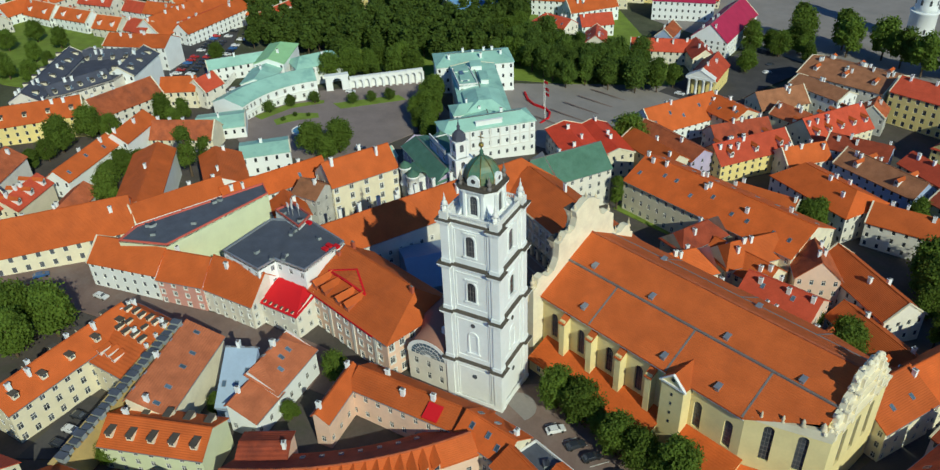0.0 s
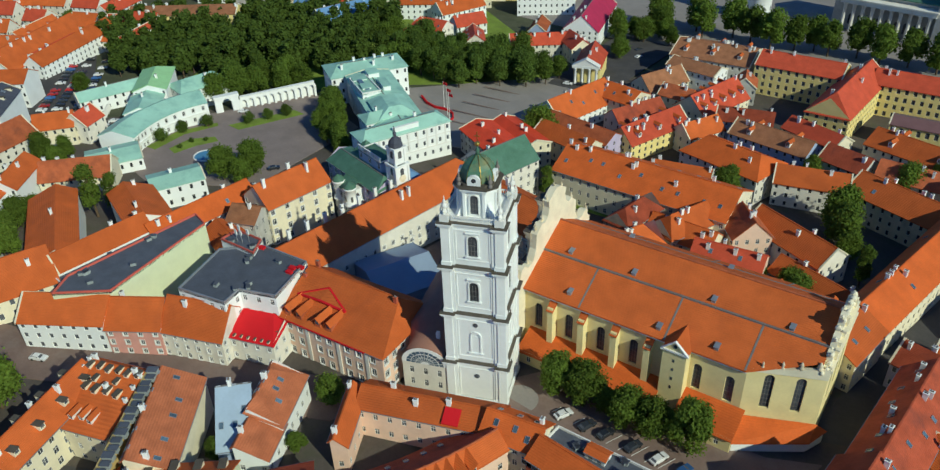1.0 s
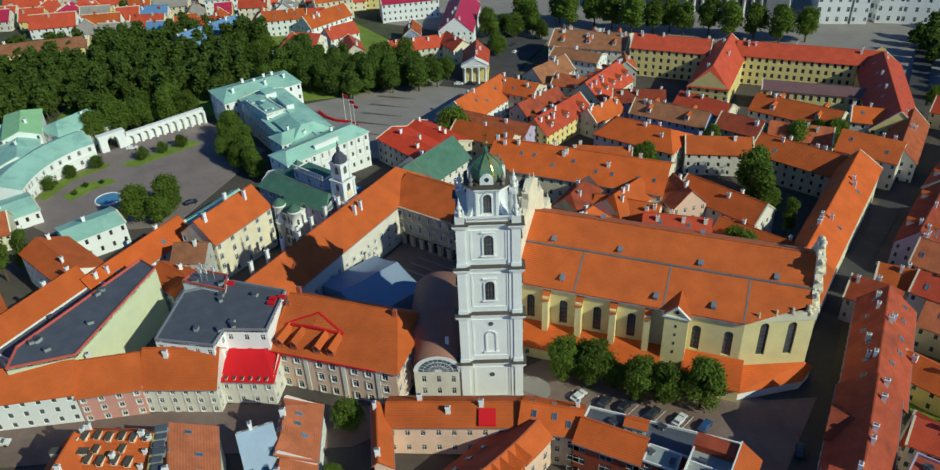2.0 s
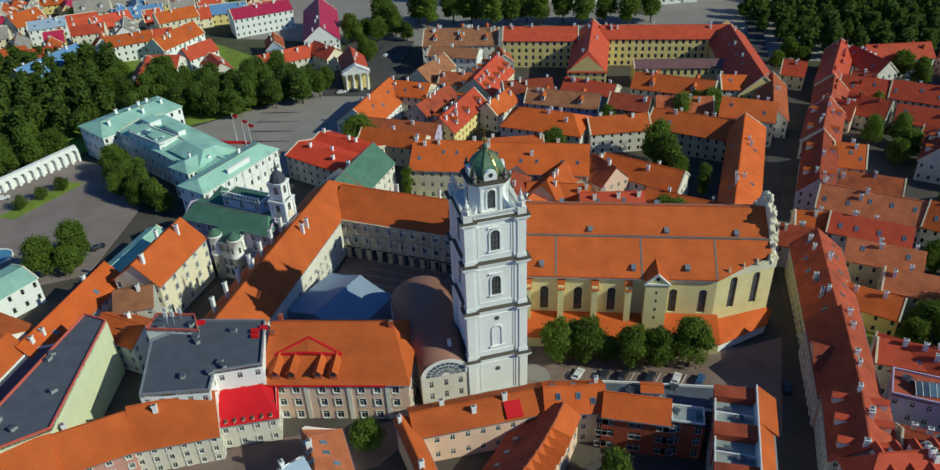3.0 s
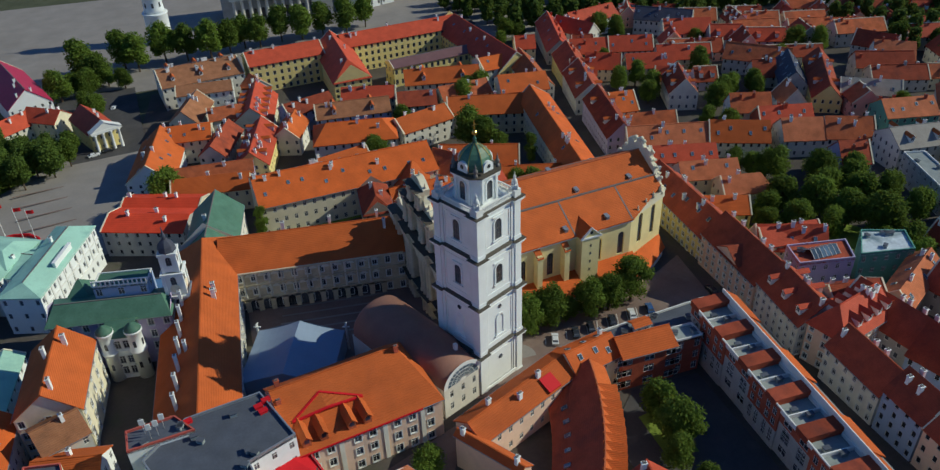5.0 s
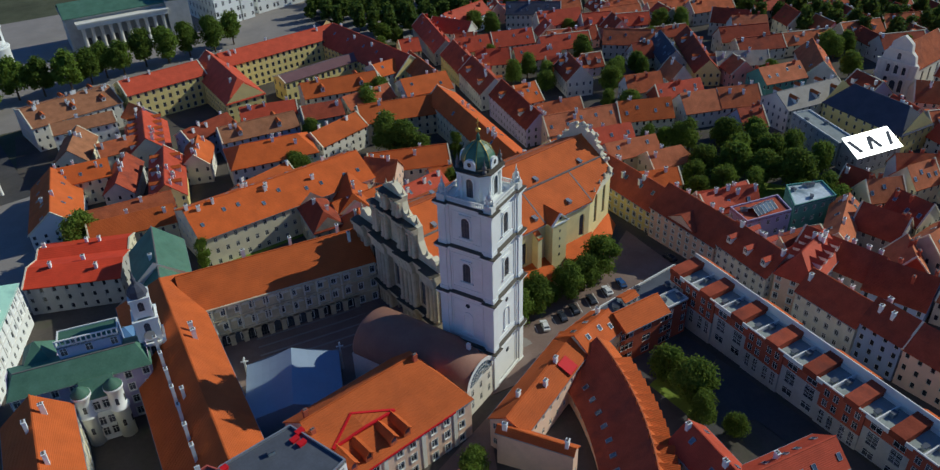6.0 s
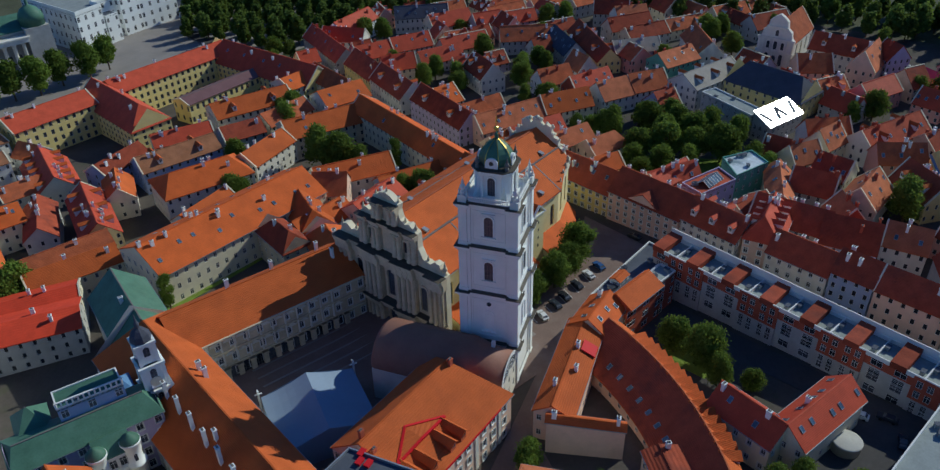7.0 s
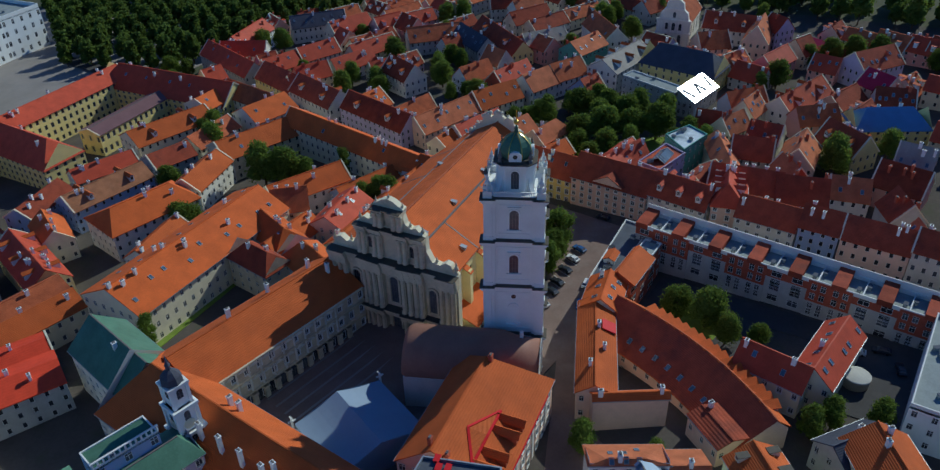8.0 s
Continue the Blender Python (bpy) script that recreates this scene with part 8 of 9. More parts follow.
def arcade_wall():
    t = new("arcade")
    a, b = Vector((-194.5, 54)), Vector((-179, 95))
    u = b - a
    t.matrix_basis = Matrix.Translation((a.x, a.y, G(75))) @ Matrix.Rotation(math.atan2(u.y, u.x), 4, "Z")
    tagged(t, "white arcaded garden wall with a gateway", "arcade")
    n = 11
    L = u.length
    s0 = 11.0
    bm = bmesh.new()
    box(bm, s0, L, -0.6, 0.6, 4.4, 5.6)
    box(bm, s0, L, -0.8, 0.8, 5.6, 5.9)
    box(bm, s0, L, 0.9, 1.2, -2, 4.4)
    part("wall", bm, "white_wall", t)
    for i in range(n + 1):
        x = s0 + (L - s0) * i / n
        bm = bmesh.new()
        box(bm, x - 0.45, x + 0.45, -0.6, 0.6, -2, 4.4)
        part("pier", bm, "white_wall", t)
        if i < n:
            bm = bmesh.new()
            w = (L - s0) / n - 0.9
            m = 8
            xm = x + (L - s0) / n / 2
            pts = [(xm + w / 2 * math.cos(math.pi * k / m), 3.0 + 1.3 * math.sin(math.pi * k / m)) for k in range(m + 1)]
            for (xa, za_), (xb, zb_) in zip(pts, pts[1:]):
                poly(bm, ((xa, -0.58, za_), (xb, -0.58, zb_), (xb, -0.58, 4.4), (xa, -0.58, 4.4)))
            part("spandrel", bm, "white_wall", t)
    bm = bmesh.new()
    for x0, x1 in ((0.5, 3.4), (7.4, 10.4)):
        box(bm, x0, x1, -1.2, 1.2, -2, 7.0)
    box(bm, 0.2, 10.7, -1.4, 1.4, 7.0, 8.0)
    for k in range(10):
        a0, a1 = math.pi * k / 10, math.pi * (k + 1) / 10
        poly(bm, ((5.4 + 2 * math.cos(a0), -1.2, 4.6 + 2 * math.sin(a0)), (5.4 + 2 * math.cos(a1), -1.2, 4.6 + 2 * math.sin(a1)), (5.4 + 2 * math.cos(a1), -1.2, 7), (5.4 + 2 * math.cos(a0), -1.2, 7)))
    part("gateway", bm, "white_wall", t)


arcade_wall()


def fountain():
    t = new("fountain")
    t.matrix_basis = pose(-160, 27.5, G(27.5))
    tagged(t, "round fountain basin with blue water in the court", "fountain")
    bm = bmesh.new()
    lathe(bm, [(4.6, -0.5), (4.6, 0.6), (4.1, 0.6), (4.1, 0.2)], 28)
    part("rim", bm, "trim", t)
    bm = bmesh.new()
    lathe(bm, [(4.05, 0.2), (4.05, 0.42)], 28)
    part("water", bm, "water", t)


fountain()


def portico_house():
    t = house(-98.8, 188.2, -108.2, 208.5, 6.0, 10.0, 13.0, "yellow_wall", "red_tile", chim=2, floors=2, name="portico_house", note="red roof and a columned front")
    bm = bmesh.new()
    hl = math.hypot(9.4, 20.3) / 2
    poly(bm, ((-hl - 3, -6, 9.8), (-hl - 3, 0, 13.0), (-hl - 3, 6, 9.8)))
    slab(bm, ((-hl - 3.3, -6.4, 9.8), (-hl, -6.4, 9.8), (-hl, 0, 13.2), (-hl - 3.3, 0, 13.2)), 0.3)
    slab(bm, ((-hl - 3.3, 0, 13.2), (-hl, 0, 13.2), (-hl, 6.4, 9.8), (-hl - 3.3, 6.4, 9.8)), 0.3)
    box(bm, -hl - 3.2, -hl, -6.2, 6.2, 8.8, 9.8)
    part("pediment", bm, "trim", t)
    for i in range(4):
        bm = bmesh.new()
        lathe(bm, [(0.85, -1.5), (0.85, 0.6), (0.62, 0.9), (0.55, 7.9), (0.85, 8.3), (0.85, 8.8)], 12, -hl - 2.4, -4.8 + 3.2 * i)
        part("column", bm, "trim", t)


portico_house()
house(-132, 231, -150.5, 277, 9.0, 13.5, 17.5, "white_wall", "magenta_sheet", floors=4, chim=4)
house(-197, 260, -171, 281, 7.5, 11, 14.5, "white_wall", "magenta_sheet", floors=3, chim=6)
house(-153, 199, -131, 219, 5.5, 6.5, 10.5, "pale_wall", "red_tile", chim=4)
house(-131, 220, -117, 211, 5.5, 8, 12, "cream_wall", "red_tile", chim=3)
house(-162, 238, -155, 224, 4.5, 6, 9.5, "blue_wall", "old_tile", chim=2)
house(-300, 8, -330, 60, 9, 11, 14.5, "white_wall", "orange_tile", floors=3, chim=6)
house(-292, 22, -318, 72, 5, 9, 12, "white_wall", "orange_tile", floors=3, chim=6)
house(-262, 10, -285, -12, 7, 11, 14.5, "white_wall", "orange_tile", floors=3, chim=4)
house(-240, -95, -262, -75, 7, 8, 12, "cream_wall", "old_tile", floors=3, chim=4)
house(-330, 92, -285, 130, 7, 11, 14, "yellow_wall", "brown_tile", chim=4)


# ---- cathedral square ----
def cathedral():
    t = new("cathedral")
    t.matrix_basis = pose(-14, 352, G(352), 0, 0, -1)
    tagged(t, "white classical cathedral with colonnade and green roof", "cathedral")
    bm = bmesh.new()
    box(bm, -30, 30, -12, 14, -1, 19)
    box(bm, -31, 31, -13, 15, 19, 20.2)
    # greyer than the columns: weathering, and colonnade shade put into the colour
    part("wall", bm, "grey_wall", t)
    for i in range(9):                             # dark window panes stand in for the shaded recesses behind the colonnade
        put("window", window_mesh(1.8, 5.5, "arch"), t, m=Matrix.Translation((-20.7 + 4.6 * i, -12.06, 5.5)) @ Matrix.Rotation(math.pi, 4, "Z"))
    bm = bmesh.new()
    slab(bm, ((-31, -13.5, 20.2), (31, -13.5, 20.2), (31, 1, 25), (-31, 1, 25)), 0.4)
    slab(bm, ((-31, 1, 25), (31, 1, 25), (31, 15.5, 20.2), (-31, 15.5, 20.2)), 0.4)
    part("roof", bm, "green_sheet", t)
    for i in range(10):
        bm = bmesh.new()
        lathe(bm, [(1.3, -1), (1.3, 1.2), (1.0, 1.5), (0.9, 13.8), (1.35, 14.4), (1.35, 15)], 12, -23 + 4.6 * i, -16)
        part("column", bm, "pale_wall", t)
    bm = bmesh.new()
    box(bm, -25.5, 21.5, -17.8, -12, 15, 17.2)
    box(bm, -26, 22, -18.4, -12, 17.2, 17.9)
    part("entablature", bm, "pale_wall", t)
    bm = bmesh.new()
    box(bm, 21, 33, -17, -5, -1, 21)
    part("chapel", bm, "grey_wall", t)
    bm = bmesh.new()
    lathe(bm, [(5.8, 21), (5.8, 24), (6.3, 24.2), (5.6, 27), (3.9, 29.4), (1.5, 30.8), (0.8, 31), (0.8, 33), (0.1, 34)], 16, 27, -11)
    part("dome", bm, "green_sheet", t)


cathedral()


def round_belfry():
    t = new("round_belfry")
    t.matrix_basis = pose(-79.5, 327, G(327))
    tagged(t, "white round cathedral belfry on the square", "bell tower")
    for r, z0, z1 in ((6.3, -1, 16), (5.2, 16.8, 26), (4.7, 26.8, 35), (4.2, 35.8, 43)):
        bm = bmesh.new()
        lathe(bm, [(r + 0.3, z0), (r, z0 + 2), (r, z1 - 0.6), (r + 0.5, z1), (r + 0.5, z1 + 0.8)], 24)
        tier = part("tier", bm, "white_wall", t)
        for k in range(8):
            a = k * math.pi / 4
            put("window", window_mesh(1.1, 2.6, "arch"), tier, m=Matrix.Translation((math.cos(a) * (r + 0.03), math.sin(a) * (r + 0.03), (z0 + z1) / 2)) @ Matrix.Rotation(a - math.pi / 2, 4, "Z"))
    bm = bmesh.new()
    lathe(bm, [(4.6, 43.8), (3.6, 46), (1.4, 48), (0.4, 50), (0.1, 54)], 16)
    part("cap", bm, "dark_tile", t)


round_belfry()
flat_house(((33, 337), (49, 343), (47, 351), (60, 354), (62, 350), (74, 353), (98, 357), (92, 398), (24, 390)), 21, "white_wall", "light_felt", 4, step=4.4, win=(1.6, 2.6), vents=5, kind="plain", note="crenellated top beside the cathedral", parapet=2.0)
flat_house(((50.2, 343.6), (58, 346), (56.4, 353.6), (47.4, 350.8)), 15, "white_wall", "grey_felt", 3, step=3.6, win=(1.4, 2.2), vents=1, note="grey roof in front of a larger wing")


# ---- trees ----
def tree_mesh(seed, n, rad, high, leaf="leaf", narrow=1.0, size=0.55):
    """Trunk with limbs, and a crown of many small leaf sprays round a number of clumps."""
    rnd = random.Random(seed)
    t = new("tree")
    bm = bmesh.new()
    lathe(bm, [(0.38, -1.0), (0.3, 0.5), (0.24, high * 0.35), (0.12, high * 0.7), (0.03, high * 0.9)], 8)
    clumps = []
    for i in range(22):
        a, f = rnd.uniform(0, 6.28), rnd.uniform(0.0, 1.0)
        z = high * (0.28 + 0.62 * f)
        rr = rad * narrow * (1.0 - abs(f - 0.42) * 0.95) * rnd.uniform(0.35, 0.75)
        c = Vector((rr * math.cos(a), rr * math.sin(a), z))
        clumps.append((c, rad * rnd.uniform(0.24, 0.46)))
        s = Vector((0, 0, z * 0.62))
        d = (c - s)
        side = d.cross(Vector((0, 0, 1)))
        side = side.normalized() * 0.09 if side.length > 0.01 else Vector((0.09, 0, 0))
        up = d.cross(side).normalized() * 0.09
        q = [bm.verts.new(s + o) for o in (side, up, -side, -up)]
        tip = bm.verts.new(c)
        for k in range(4):
            bm.faces.new((q[k], q[(k + 1) % 4], tip))
    clumps.append((Vector((0, 0, high * 0.88)), rad * 0.35))
    clumps.append((Vector((0, 0, high * 0.55)), rad * 0.6))
    part("trunk", bm, "bark", t)
    verts, faces = [], []
    for i in range(n):
        c, r = clumps[rnd.randrange(len(clumps))]
        d = Vector((rnd.gauss(0, 1), rnd.gauss(0, 1), rnd.gauss(0, 0.9))).normalized()
        p = c + d * r * (rnd.uniform(0.35, 1.0) ** 0.7 * rnd.choice((0.95, 1.0, 1.1, 1.35)))
        nrm = (d + Vector((rnd.gauss(0, 0.8), rnd.gauss(0, 0.8), rnd.gauss(0.35, 0.7)))).normalized()
        u = nrm.cross(Vector((rnd.gauss(0, 1), rnd.gauss(0, 1), rnd.gauss(0, 1)))).normalized()
        v = nrm.cross(u)
        s = size * rnd.uniform(0.6, 1.25)
        k = len(verts)
        for a, b, e in ((-0.7, 0, 0), (0, -1, -0.12), (0.8, 0.1, 0.05), (0.1, 1, -0.12)):
            verts.append(p + u * a * s + v * b * s * 0.75 + nrm * e * s)
        faces.append((k, k + 1, k + 2, k + 3))
    me = bpy.data.meshes.new("crown")
    me.from_pydata(verts, [], faces)
    me.materials.append(MATS[leaf])
    put("crown", me, t)
    return t


TREES = {}


def tree(kind, x, y, s=1.0, label="", group=""):
    rnd = random.Random(int(x * 7 + y * 13))
    m = Matrix.Translation((x, y, G(y))) @ Matrix.Rotation(rnd.uniform(0, 6.28), 4, "Z") @ Matrix.Scale(s * rnd.uniform(0.9, 1.1), 4)
    first = kind not in TREES
    if first:
        seed, n, rad, high, leaf, narrow, size = KINDS[kind]
        TREES[kind] = tree_mesh(seed, n, rad, high, leaf, narrow, size)
        TREES[kind].matrix_basis = m
        t = TREES[kind]
    else:
        t = copy_thing(TREES[kind], m)
        t.matrix_basis = m
    tagged(t, label or "leafy green broadleaf tree with rounded crown", "tree", group)
    return t


KINDS = dict(lime=(1, 8500, 4.4, 10.5, "leaf", 1.0, 0.3), round=(2, 8000, 4.6, 10.5, "leaf", 1.0, 0.33), birch=(3, 5600, 3.3, 14.0, "leaf", 0.75, 0.29),
             park1=(4, 5600, 5.6, 14.5, "dark_leaf", 1.0, 0.47), park2=(5, 5600, 5.2, 16.0, "dark_leaf", 0.9, 0.47), park3=(6, 5200, 4.8, 13.0, "leaf", 1.0, 0.45),
             far1=(8, 1300, 5.6, 14.5, "dark_leaf", 1.0, 0.98), far2=(9, 1300, 5.2, 15.5, "dark_leaf", 0.95, 0.98), bush=(7, 2200, 2.2, 3.6, "dark_leaf", 1.0, 0.2))
for x, y, s in ((15.0, 10.5, 1.1), (22.0, 11.8, 1.25), (33.0, 11.8, 1.15), (39.0, 12.4, 1.1), (46.5, 14.6, 1.22), (18.5, 12.5, 0.95), (27, 12.5, 0.7)):
    tree("lime", x, y, s, "leafy green tree in the paved church yard", "church yard trees")
for x, y, s in ((-45, 86.5, 0.95), (-146, -21, 1.35), (-142, -16, 1.15), (52.5, 103, 1.0), (-150, 84, 0.9), (-140, 78, 0.9)):
    tree("birch", x, y, s, "tall airy birch-like tree with pale green crown")
for x, y, s in ((-73.5, 119.5, 1.6), (0.2, 124.5, 1.2), (46.0, 165.2, 1.5), (43.7, 75.6, 1.15), (39.3, 84.1, 0.95), (53, 177, 1.1), (18, 156, 1.0), (-108, 270, 1.5), (-124, 255, 1.4), (60, 182, 1.0), (53, 84, 0.75), (31, 82, 0.85), (-3, 174, 0.7), (-77, -78, 1.5), (-74, -88, 1.4), (-84, -86, 1.45), (-88, -97, 1.3), (-81, -95, 1.3),
                (-142, -50, 1.05), (-158, -40, 1.1), (-153, -46, 0.85), (-160, -34, 0.8), (-191, -54, 1.3), (-198, -43, 1.35), (-194, -36, 0.9), (-186, -60, 0.9), (-182, -66, 0.8), (-199, -15, 1.25), (-196, -8, 0.95), (-191, -13, 0.8), (-285, -58, 1.1), (-297, -62, 1.2), (-276, -50, 0.9), (-304, -44, 0.9), (-318, -30, 1.0), (-292, -40, 0.8), (-328, -52, 1.1), (-310, -66, 1.1), (-336, -38, 1.0), (-282, -30, 0.8), (-138.5, 21.5, 1.25), (-134.0, 30.5, 1.3), (-131, 24, 0.9), (-204, 61, 1.2), (-201, 70, 1.3), (-198, 79, 1.25), (-194, 88, 1.3), (-190, 97, 1.2), (-209, 75, 1.3), (-204, 86, 1.3), (-199, 96, 1.2), (-136, 66, 0.95), (-146, 72, 1.0), (-154, 81, 0.95),
                (-21.5, -27, 0.8), (-16, -41, 0.55), (-25, -77, 0.7), (-27, -54, 0.55), (30.8, -28, 0.95), (31.2, -35.5, 1.15), (30.2, -49, 0.65), (5.3, -67.1, 0.75), (10.4, -70.2, 0.85), (14.7, -79, 0.8), (20.5, -50.5, 0.6), (27.0, -42.0, 0.8), (-209.5, 166, 1.2), (-214, 178, 1.2), (-229, 190, 1.1), (-20, -90, 0.8),
                (105, 37, 1.1), (112, 40, 1.15), (119.8, 33.3, 1.35), (124.9, 25, 1.35), (130, 17, 1.3), (128, 40, 1.2), (116, 22, 1.0), (109, 28, 1.1), (134, 31, 1.3), (139, 40, 1.3), (100, 30, 0.9), (126, 60, 1.2), (135.5, 51, 1.25), (147, 48, 1.0), (143, 30, 1.2), (146, 20, 1.2), (58, 178, 1.2), (37.5, 128.2, 1.55), (41.3, 121.0, 1.4), (45.1, 113.6, 1.0), (116.3, 159.6, 1.1), (121.5, 141.3, 1.0), (132.3, 97.4, 1.1), (114.7, 68.8, 1.0), (123.1, 62.3, 1.1), (0.9, 129, 1.2), (44.3, 79.4, 1.0), (-8, 166, 0.9),
                (-151.5, 82, 1.15), (-144, 75.5, 1.2), (-135, 71, 1.15), (-128, 66.5, 1.1), (-158, 88, 1.1), (-123, 63, 0.9), (127, 163, 1.25), (127, 149, 1.1), (143, 123, 1.25), (136, 105, 0.8), (168, 135, 1.0), (145, 239, 1.2), (152, 231, 1.1), (196, -9, 1.25), (188, -4, 0.9), (127, -46, 1.35), (232, -22, 1.1), (225, -14, 1.0), (120, 66, 0.8), (99, 256, 1.0), (104, 250, 0.9), (92, 246, 0.8), (139, -43, 1.1), (126, -3, 1.0), (129, 4, 1.1), (123, 8, 0.9), (175, -20, 0.9), (205, 90, 1.0), (160, 95, 0.9), (150, 130, 1.1), (158, 136, 1.0), (165, 128, 1.0), (190, 150, 1.0), (200, 160, 1.0), (130, 110, 0.9), (180, 200, 1.0), (125, 190, 0.9),
                (240, -30, 1.0), (255, 60, 1.0), (262, 50, 1.0), (270, 70, 1.0), (248, 90, 1.0), (280, 20, 1.0), (-170, -85, 0.9), (-240, -110, 1.0), (-250, -100, 1.0), (-258, 28, 0.8), (-112, 236, 1.0), (-106, 228, 1.1), (-111, 259, 1.2), (-118, 262, 1.1), (-104, 268, 1.2), (-96, 262, 1.0)):
    tree("round", x, y, s)
rnd = random.Random(41)
for i in range(5):
    for j in range(12):
        if rnd.random() < 0.85:
            tree(rnd.choice(("far1", "far2")), 294 + 11 * i + rnd.uniform(-3, 3), -72 + 12 * j + rnd.uniform(-4, 4), rnd.uniform(0.85, 1.15), "dark green park tree beyond the old town", "park trees beyond the town")
for x, y, s in SPOTS:
    tree("round", x, y, s * 1.1, "leafy green garden tree between old houses")
for x, y in ((-116, 282), (-97, 290), (-77, 292), (-66, 289), (-54, 286), (-36, 297), (-28, 294), (-16, 300), (-5, 298), (7, 302), (-90, 283), (-44, 292), (20, 300), (32, 306)):
    tree("park3", x, y, 1.5, "round-crowned tree along the pale square", "square trees")


def wood(pts, gap, seed, group, joined=False):
    rnd = random.Random(seed)
    x0, x1 = min(p[0] for p in pts), max(p[0] for p in pts)
    y0, y1 = min(p[1] for p in pts), max(p[1] for p in pts)
    spots = []
    y = y0
    while y < y1:
        x = x0 + rnd.uniform(0, gap)
        while x < x1:
            q = (x + rnd.uniform(-2, 2), y + rnd.uniform(-2, 2))
            if inside(q, pts):
                if joined:
                    spots.append((*q, rnd.uniform(0.8, 1.1), rnd.uniform(0, 6.28)))
                else:
                    tree(rnd.choice(("park1", "park2", "park3", "park1")), *q, rnd.uniform(0.8, 1.1), "tall dark green park tree in a dense wood", group)
            x += gap
        y += gap
    if not joined:
        return
    crowns, trunks = [], []
    for kind in ("far1", "far2"):
        t = tree_mesh(*KINDS[kind])
        for o in t.children:
            co = np.array([v.co for v in o.data.vertices])
            fa = [tuple(p.vertices) for p in o.data.polygons]
            (trunks if o.name.startswith("trunk") else crowns).append((co, fa))
            bpy.data.objects.remove(o)
        bpy.data.objects.remove(t)
    woods = tagged(new("woods"), "dense dark green far park trees", "trees", kind="stuff")
    for nm, bank, mt in (("crowns", crowns, "dark_leaf"), ("trunks", trunks, "bark")):
        verts, faces, at = [], [], 0
        for i, (x, y, s, a) in enumerate(spots):
            co, fa = bank[i % 2]
            c, d = math.cos(a) * s, math.sin(a) * s
            verts.append(np.stack([co[:, 0] * c - co[:, 1] * d + x, co[:, 0] * d + co[:, 1] * c + y, co[:, 2] * s + G(y)], 1))
            faces += [tuple(v + at for v in f) for f in fa]
            at += len(co)
        me = bpy.data.meshes.new(nm)
        me.from_pydata(np.concatenate(verts).tolist(), [], faces)
        me.materials.append(MATS[mt])
        tagged(put(nm, me, woods), kind="stuff")


wood([(-262, 48), (-224, 76), (-201, 106), (-190, 112), (-186, 122), (-198, 150), (-212, 160), (-226, 196), (-262, 200), (-305, 140), (-345, 78)], 9.5, 1, "park trees", True)
wood([(-170, 142), (-147, 136), (-112, 168), (-110, 186), (-140, 197), (-166, 178), (-190, 186), (-196, 160), (-184, 128)], 8.0, 2, "park trees")
wood([(96, 264), (124, 256), (160, 258), (200, 240), (262, 232), (262, 420), (140, 425), (104, 352), (80, 318)], 10.5, 3, "far park trees", True)
wood([(262, 90), (330, 60), (400, 120), (330, 240), (262, 250)], 12, 4, "far park trees", True)
for x, y in ((-184.6, 24), (-186.2, 34), (-184.0, 44), (-174.6, 57), (-172.3, 65), (-169.8, 72.5)):
    tree("bush", x, y, 1.35, "clipped round green bush on the lawn", "clipped bushes")
for x, y in ((-173.5, 25), (-175, 31), (-172, 35.5), (-50, 90), (-20, 92), (14, 112)):
    tree("bush", x, y, 0.5, "small clipped green bush", "clipped bushes")


# ---- cars, poles and other small things ----
def car_thing():
    t = new("car")
    bm = bmesh.new()
    prof = [(-2.15, 0.35), (2.15, 0.35), (2.2, 0.75), (1.9, 0.88), (0.95, 0.98), (0.35, 1.42), (-1.2, 1.45), (-1.85, 1.02), (-2.2, 0.9)]
    a = [bm.verts.new((x, -0.86 if z < 1.1 else -0.68, z)) for x, z in prof]
    b = [bm.verts.new((x, 0.86 if z < 1.1 else 0.68, z)) for x, z in prof]
    bm.faces.new(a)
    bm.faces.new(b[::-1])
    for i in range(len(prof)):
        bm.faces.new((a[i], b[i], b[(i + 1) % len(prof)], a[(i + 1) % len(prof)]))
    body = part("body", bm, "car_white", t)
    for pts in (((0.98, 0.99, 0.7), (0.42, 1.36, 0.6)), ((-1.25, 1.41, 0.6), (-1.82, 1.06, 0.7))):
        bm = bmesh.new()
        (x0, z0, w0), (x1, z1, w1) = pts
        poly(bm, ((x0 + 0.03, -w0, z0 + 0.02), (x0 + 0.03, w0, z0 + 0.02), (x1 + 0.03, w1, z1 + 0.02), (x1 + 0.03, -w1, z1 + 0.02)))
        part("windscreen", bm, "glass", t)
    for s in (-1, 1):
        bm = bmesh.new()
        poly(bm, ((0.8, s * 0.84, 1.02), (0.3, s * 0.71, 1.36), (-1.15, s * 0.71, 1.38), (-1.6, s * 0.84, 1.05)))
        part("side_window", bm, "glass", t)
    for x in (-1.35, 1.35):
        for s in (-1, 1):
            bm = bmesh.new()
            lathe(bm, [(0.33, -0.1), (0.33, 0.1)], 12)
            part("wheel", bm, "rubber", t, m=Matrix.Translation((x, s * 0.8, 0.33)) @ Matrix.Rotation(math.pi / 2, 4, "X"))
    return t


FIRST_CAR = {}


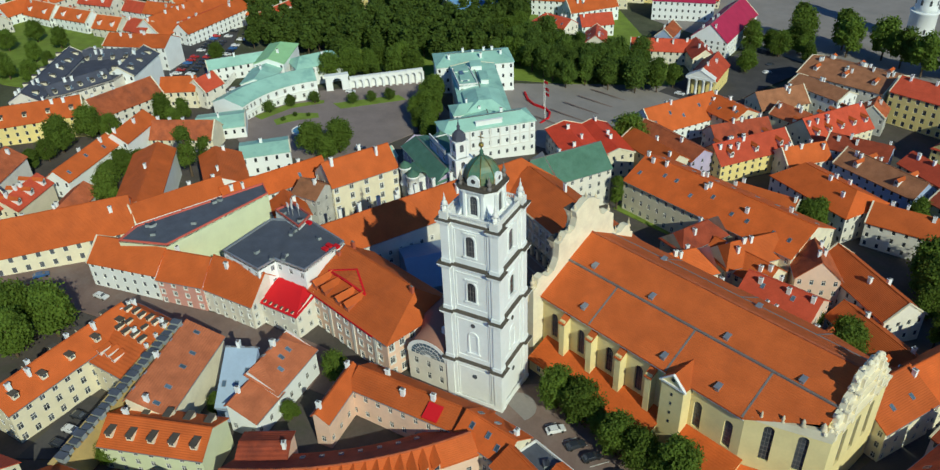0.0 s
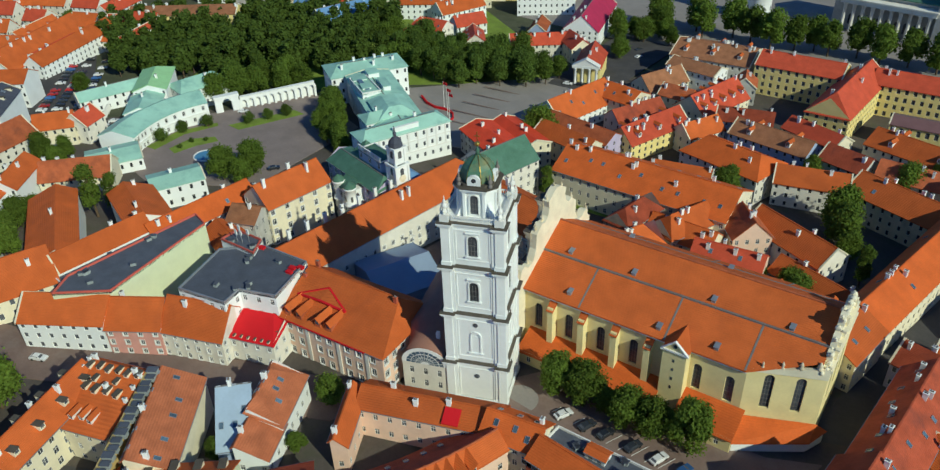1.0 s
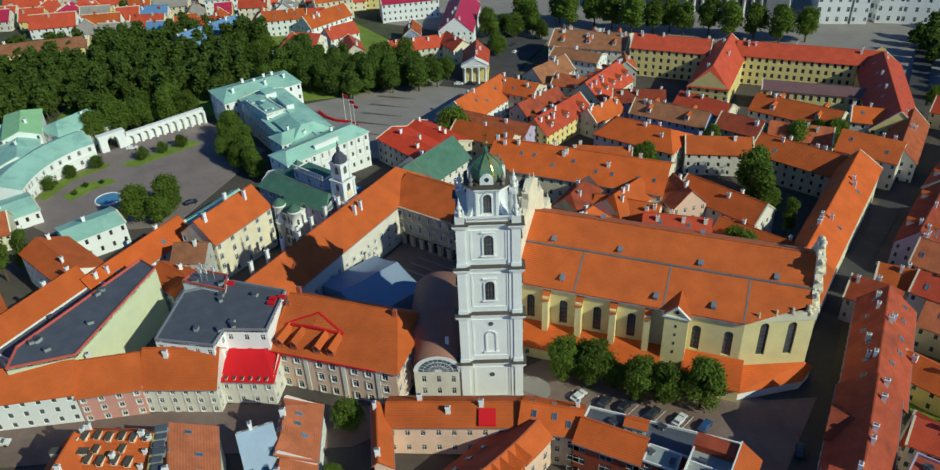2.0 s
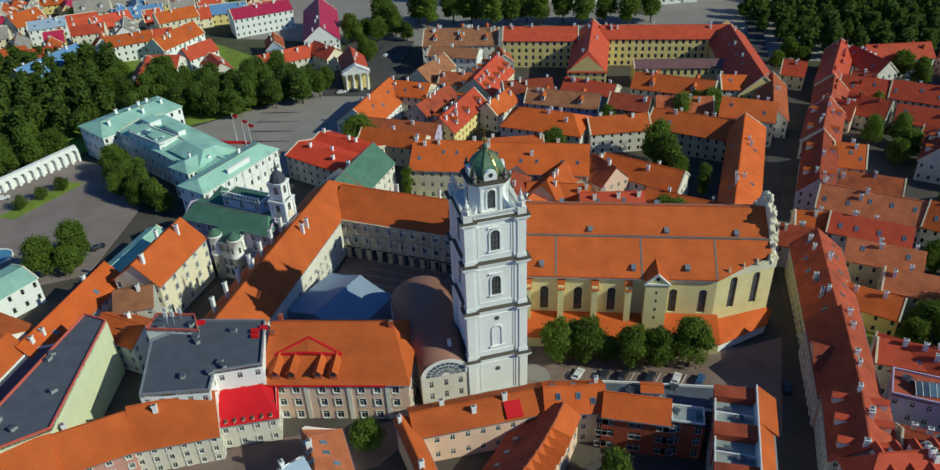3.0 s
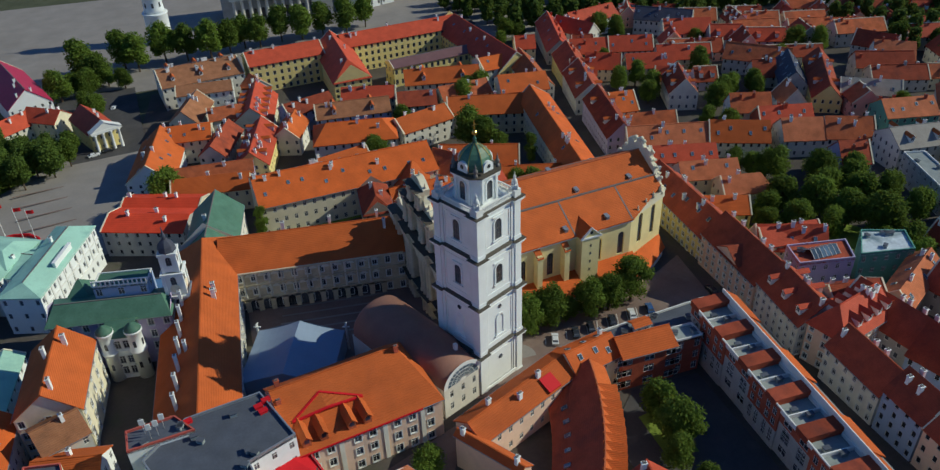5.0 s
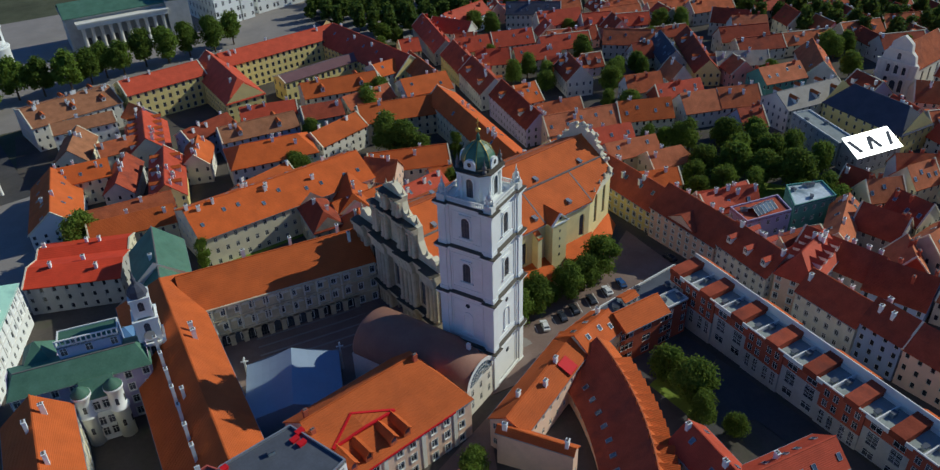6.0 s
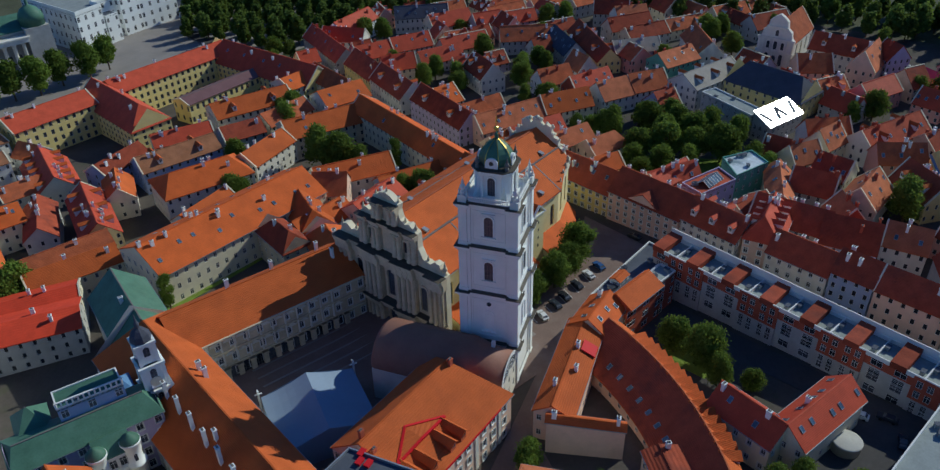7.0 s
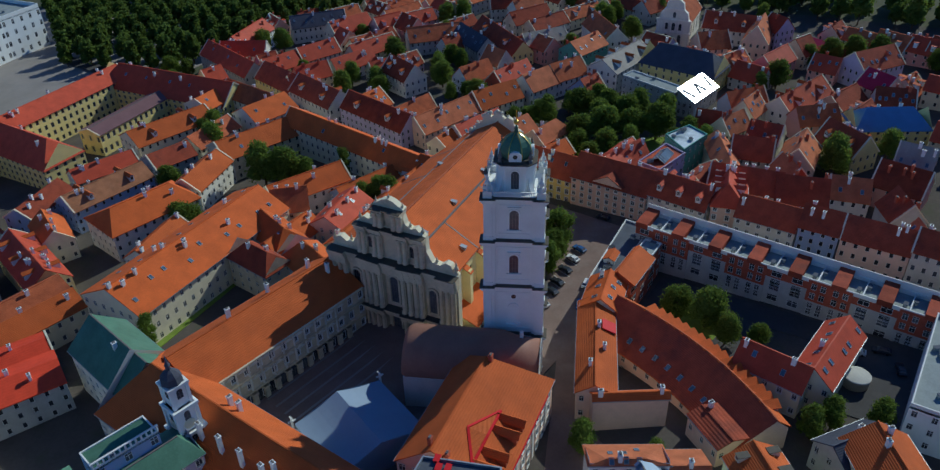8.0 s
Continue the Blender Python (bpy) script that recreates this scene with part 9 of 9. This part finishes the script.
def car(x, y, ang, colour="car_dark"):
    m = Matrix.Translation((x, y, G(y) + 0.05)) @ Matrix.Rotation(radians(ang), 4, "Z")
    word = {"car_white": "white", "car_dark": "dark", "car_blue": "blue", "car_red": "red"}[colour]
    if colour not in FIRST_CAR:
        t = FIRST_CAR[colour] = car_thing()
        t.matrix_basis = m
        body = [o for o in t.children if o.name.startswith("body")][0]
        body.data.materials[0] = MATS[colour]
    else:
        t = copy_thing(FIRST_CAR[colour], m)
    return tagged(t, f"parked {word} passenger car on the street", "car", "parked cars")


rc = random.Random(12)
for x, y, a, c in ((20.5, 5.4, 70, "car_white"), (26.5, 6.0, 75, "car_dark"), (31.0, 6.6, 75, "car_dark"), (37.5, 7.4, 75, "car_dark"), (43.5, 8.0, 75, "car_white"), (24.5, -3.6, 20, "car_blue"), (34, -1, 10, "car_white"),
                   (49, 8.5, 75, "car_blue"), (-88, -65, 30, "car_white"), (-108, -76.5, 80, "car_blue"), (-88, -83.6, 40, "car_dark"), (-104, -82, 80, "car_dark"), (-198, 18.6, 80, "car_dark"), (-237, 32, 60, "car_dark"),
                   (-104, 181, 20, "car_white"), (-99, 184, 20, "car_dark"), (-100, 236, 80, "car_white"), (-106, 246, 80, "car_dark"), (68.7, 10, 92, "car_dark"), (68.9, -30, 92, "car_blue"), (38, -33, 92, "car_blue"),
                   (-186, 62, 40, "car_white"), (-140, 30, 60, "car_dark"), (-132, 38, 60, "car_dark"), (-43, -80, 35, "car_dark"), (-39.5, -82.5, 35, "car_white"), (-36.5, -85.5, 35, "car_dark"), (38, -70, 100, "car_white"), (41, -75, 100, "car_dark"), (36, -80, 20, "car_dark")):
    car(x, y, a, c)
for i in range(15):
    for k, off in enumerate((0, 6.5, 15)):
        if rc.random() < 0.88:
            f = i / 14
            car(-250 - 52 * f + off * 0.6, 6 + 40 * f + off * 0.75, 52 + rc.uniform(-3, 3), rc.choice(("car_dark", "car_blue", "car_white", "car_dark", "car_red")))
for i in range(9):
    car(-218 + 3.4 * i * 0.5, 14 + 3.4 * i * 0.2 + (i % 2) * 6, 60, rc.choice(("car_dark", "car_white", "car_blue")))


def white_fence():
    t = new("fence")
    a, b = Vector((-203.5, 4.8)), Vector((-235.0, 29.6))
    t.matrix_basis = Matrix.Translation((a.x, a.y, G(a.y)))
    tagged(t, "white post fence along the palace service road", "fence")
    for i in range(26):
        p = (b - a) * i / 25
        bm = bmesh.new()
        box(bm, p.x - 0.22, p.x + 0.22, p.y - 0.22, p.y + 0.22, -1.8, 1.7)
        box(bm, p.x - 0.3, p.x + 0.3, p.y - 0.3, p.y + 0.3, 1.7, 1.85)
        part("post", bm, "trim", t)
    bm = bmesh.new()
    n = Vector((-(b - a).y, (b - a).x)).normalized() * 0.08
    prism(bm, [-n, b - a - n, b - a + n, n], -1.8, 0.6)
    part("plinth", bm, "trim", t)


white_fence()


def flag_pole(x, y, h):
    t = new("flag_pole")
    t.matrix_basis = pose(x, y, G(y))
    tagged(t, "tall white flag pole on the palace square", "flag pole", "flag poles")
    bm = bmesh.new()
    lathe(bm, [(0.22, 0), (0.2, 0.8), (0.11, 1.0), (0.07, h), (0.12, h + 0.15)], 8)
    part("pole", bm, "trim", t)
    bm = bmesh.new()
    for i in range(5):
        x0, x1 = 0.1 + 0.45 * i, 0.55 + 0.45 * i
        poly(bm, ((x0, 0.12 * math.sin(i * 1.3), h - 1.5), (x1, 0.12 * math.sin((i + 1) * 1.3), h - 1.55), (x1, 0.12 * math.sin((i + 1) * 1.3), h - 0.25), (x0, 0.12 * math.sin(i * 1.3), h - 0.2)))
    part("flag", bm, "red_sheet", t)


def barrier():
    t = new("barrier")
    tagged(t, "low curved red barrier on the palace square", "barrier")
    pts = [Vector((-142.4, 124.7)), Vector((-135.5, 121.0)), Vector((-130.0, 119.8)), Vector((-123.8, 120.9)), Vector((-119.0, 119.6)), Vector((-115.6, 116.0)), Vector((-113.6, 110.0))]
    t.location = (-125, 118, G(118))
    for a, b in zip(pts, pts[1:]):
        bm = bmesh.new()
        n = Vector((-(b - a).y, (b - a).x)).normalized() * 0.3
        o = Vector((-125, 118))
        prism(bm, [p - o for p in (a - n, b - n, b + n, a + n)], -0.8, 0.9)
        part("segment", bm, "red_sheet", t)


barrier()
for x, y in ((-127, 122.8), (-120.5, 118.0), (-116.1, 114.5)):
    flag_pole(x, y, 12.0)
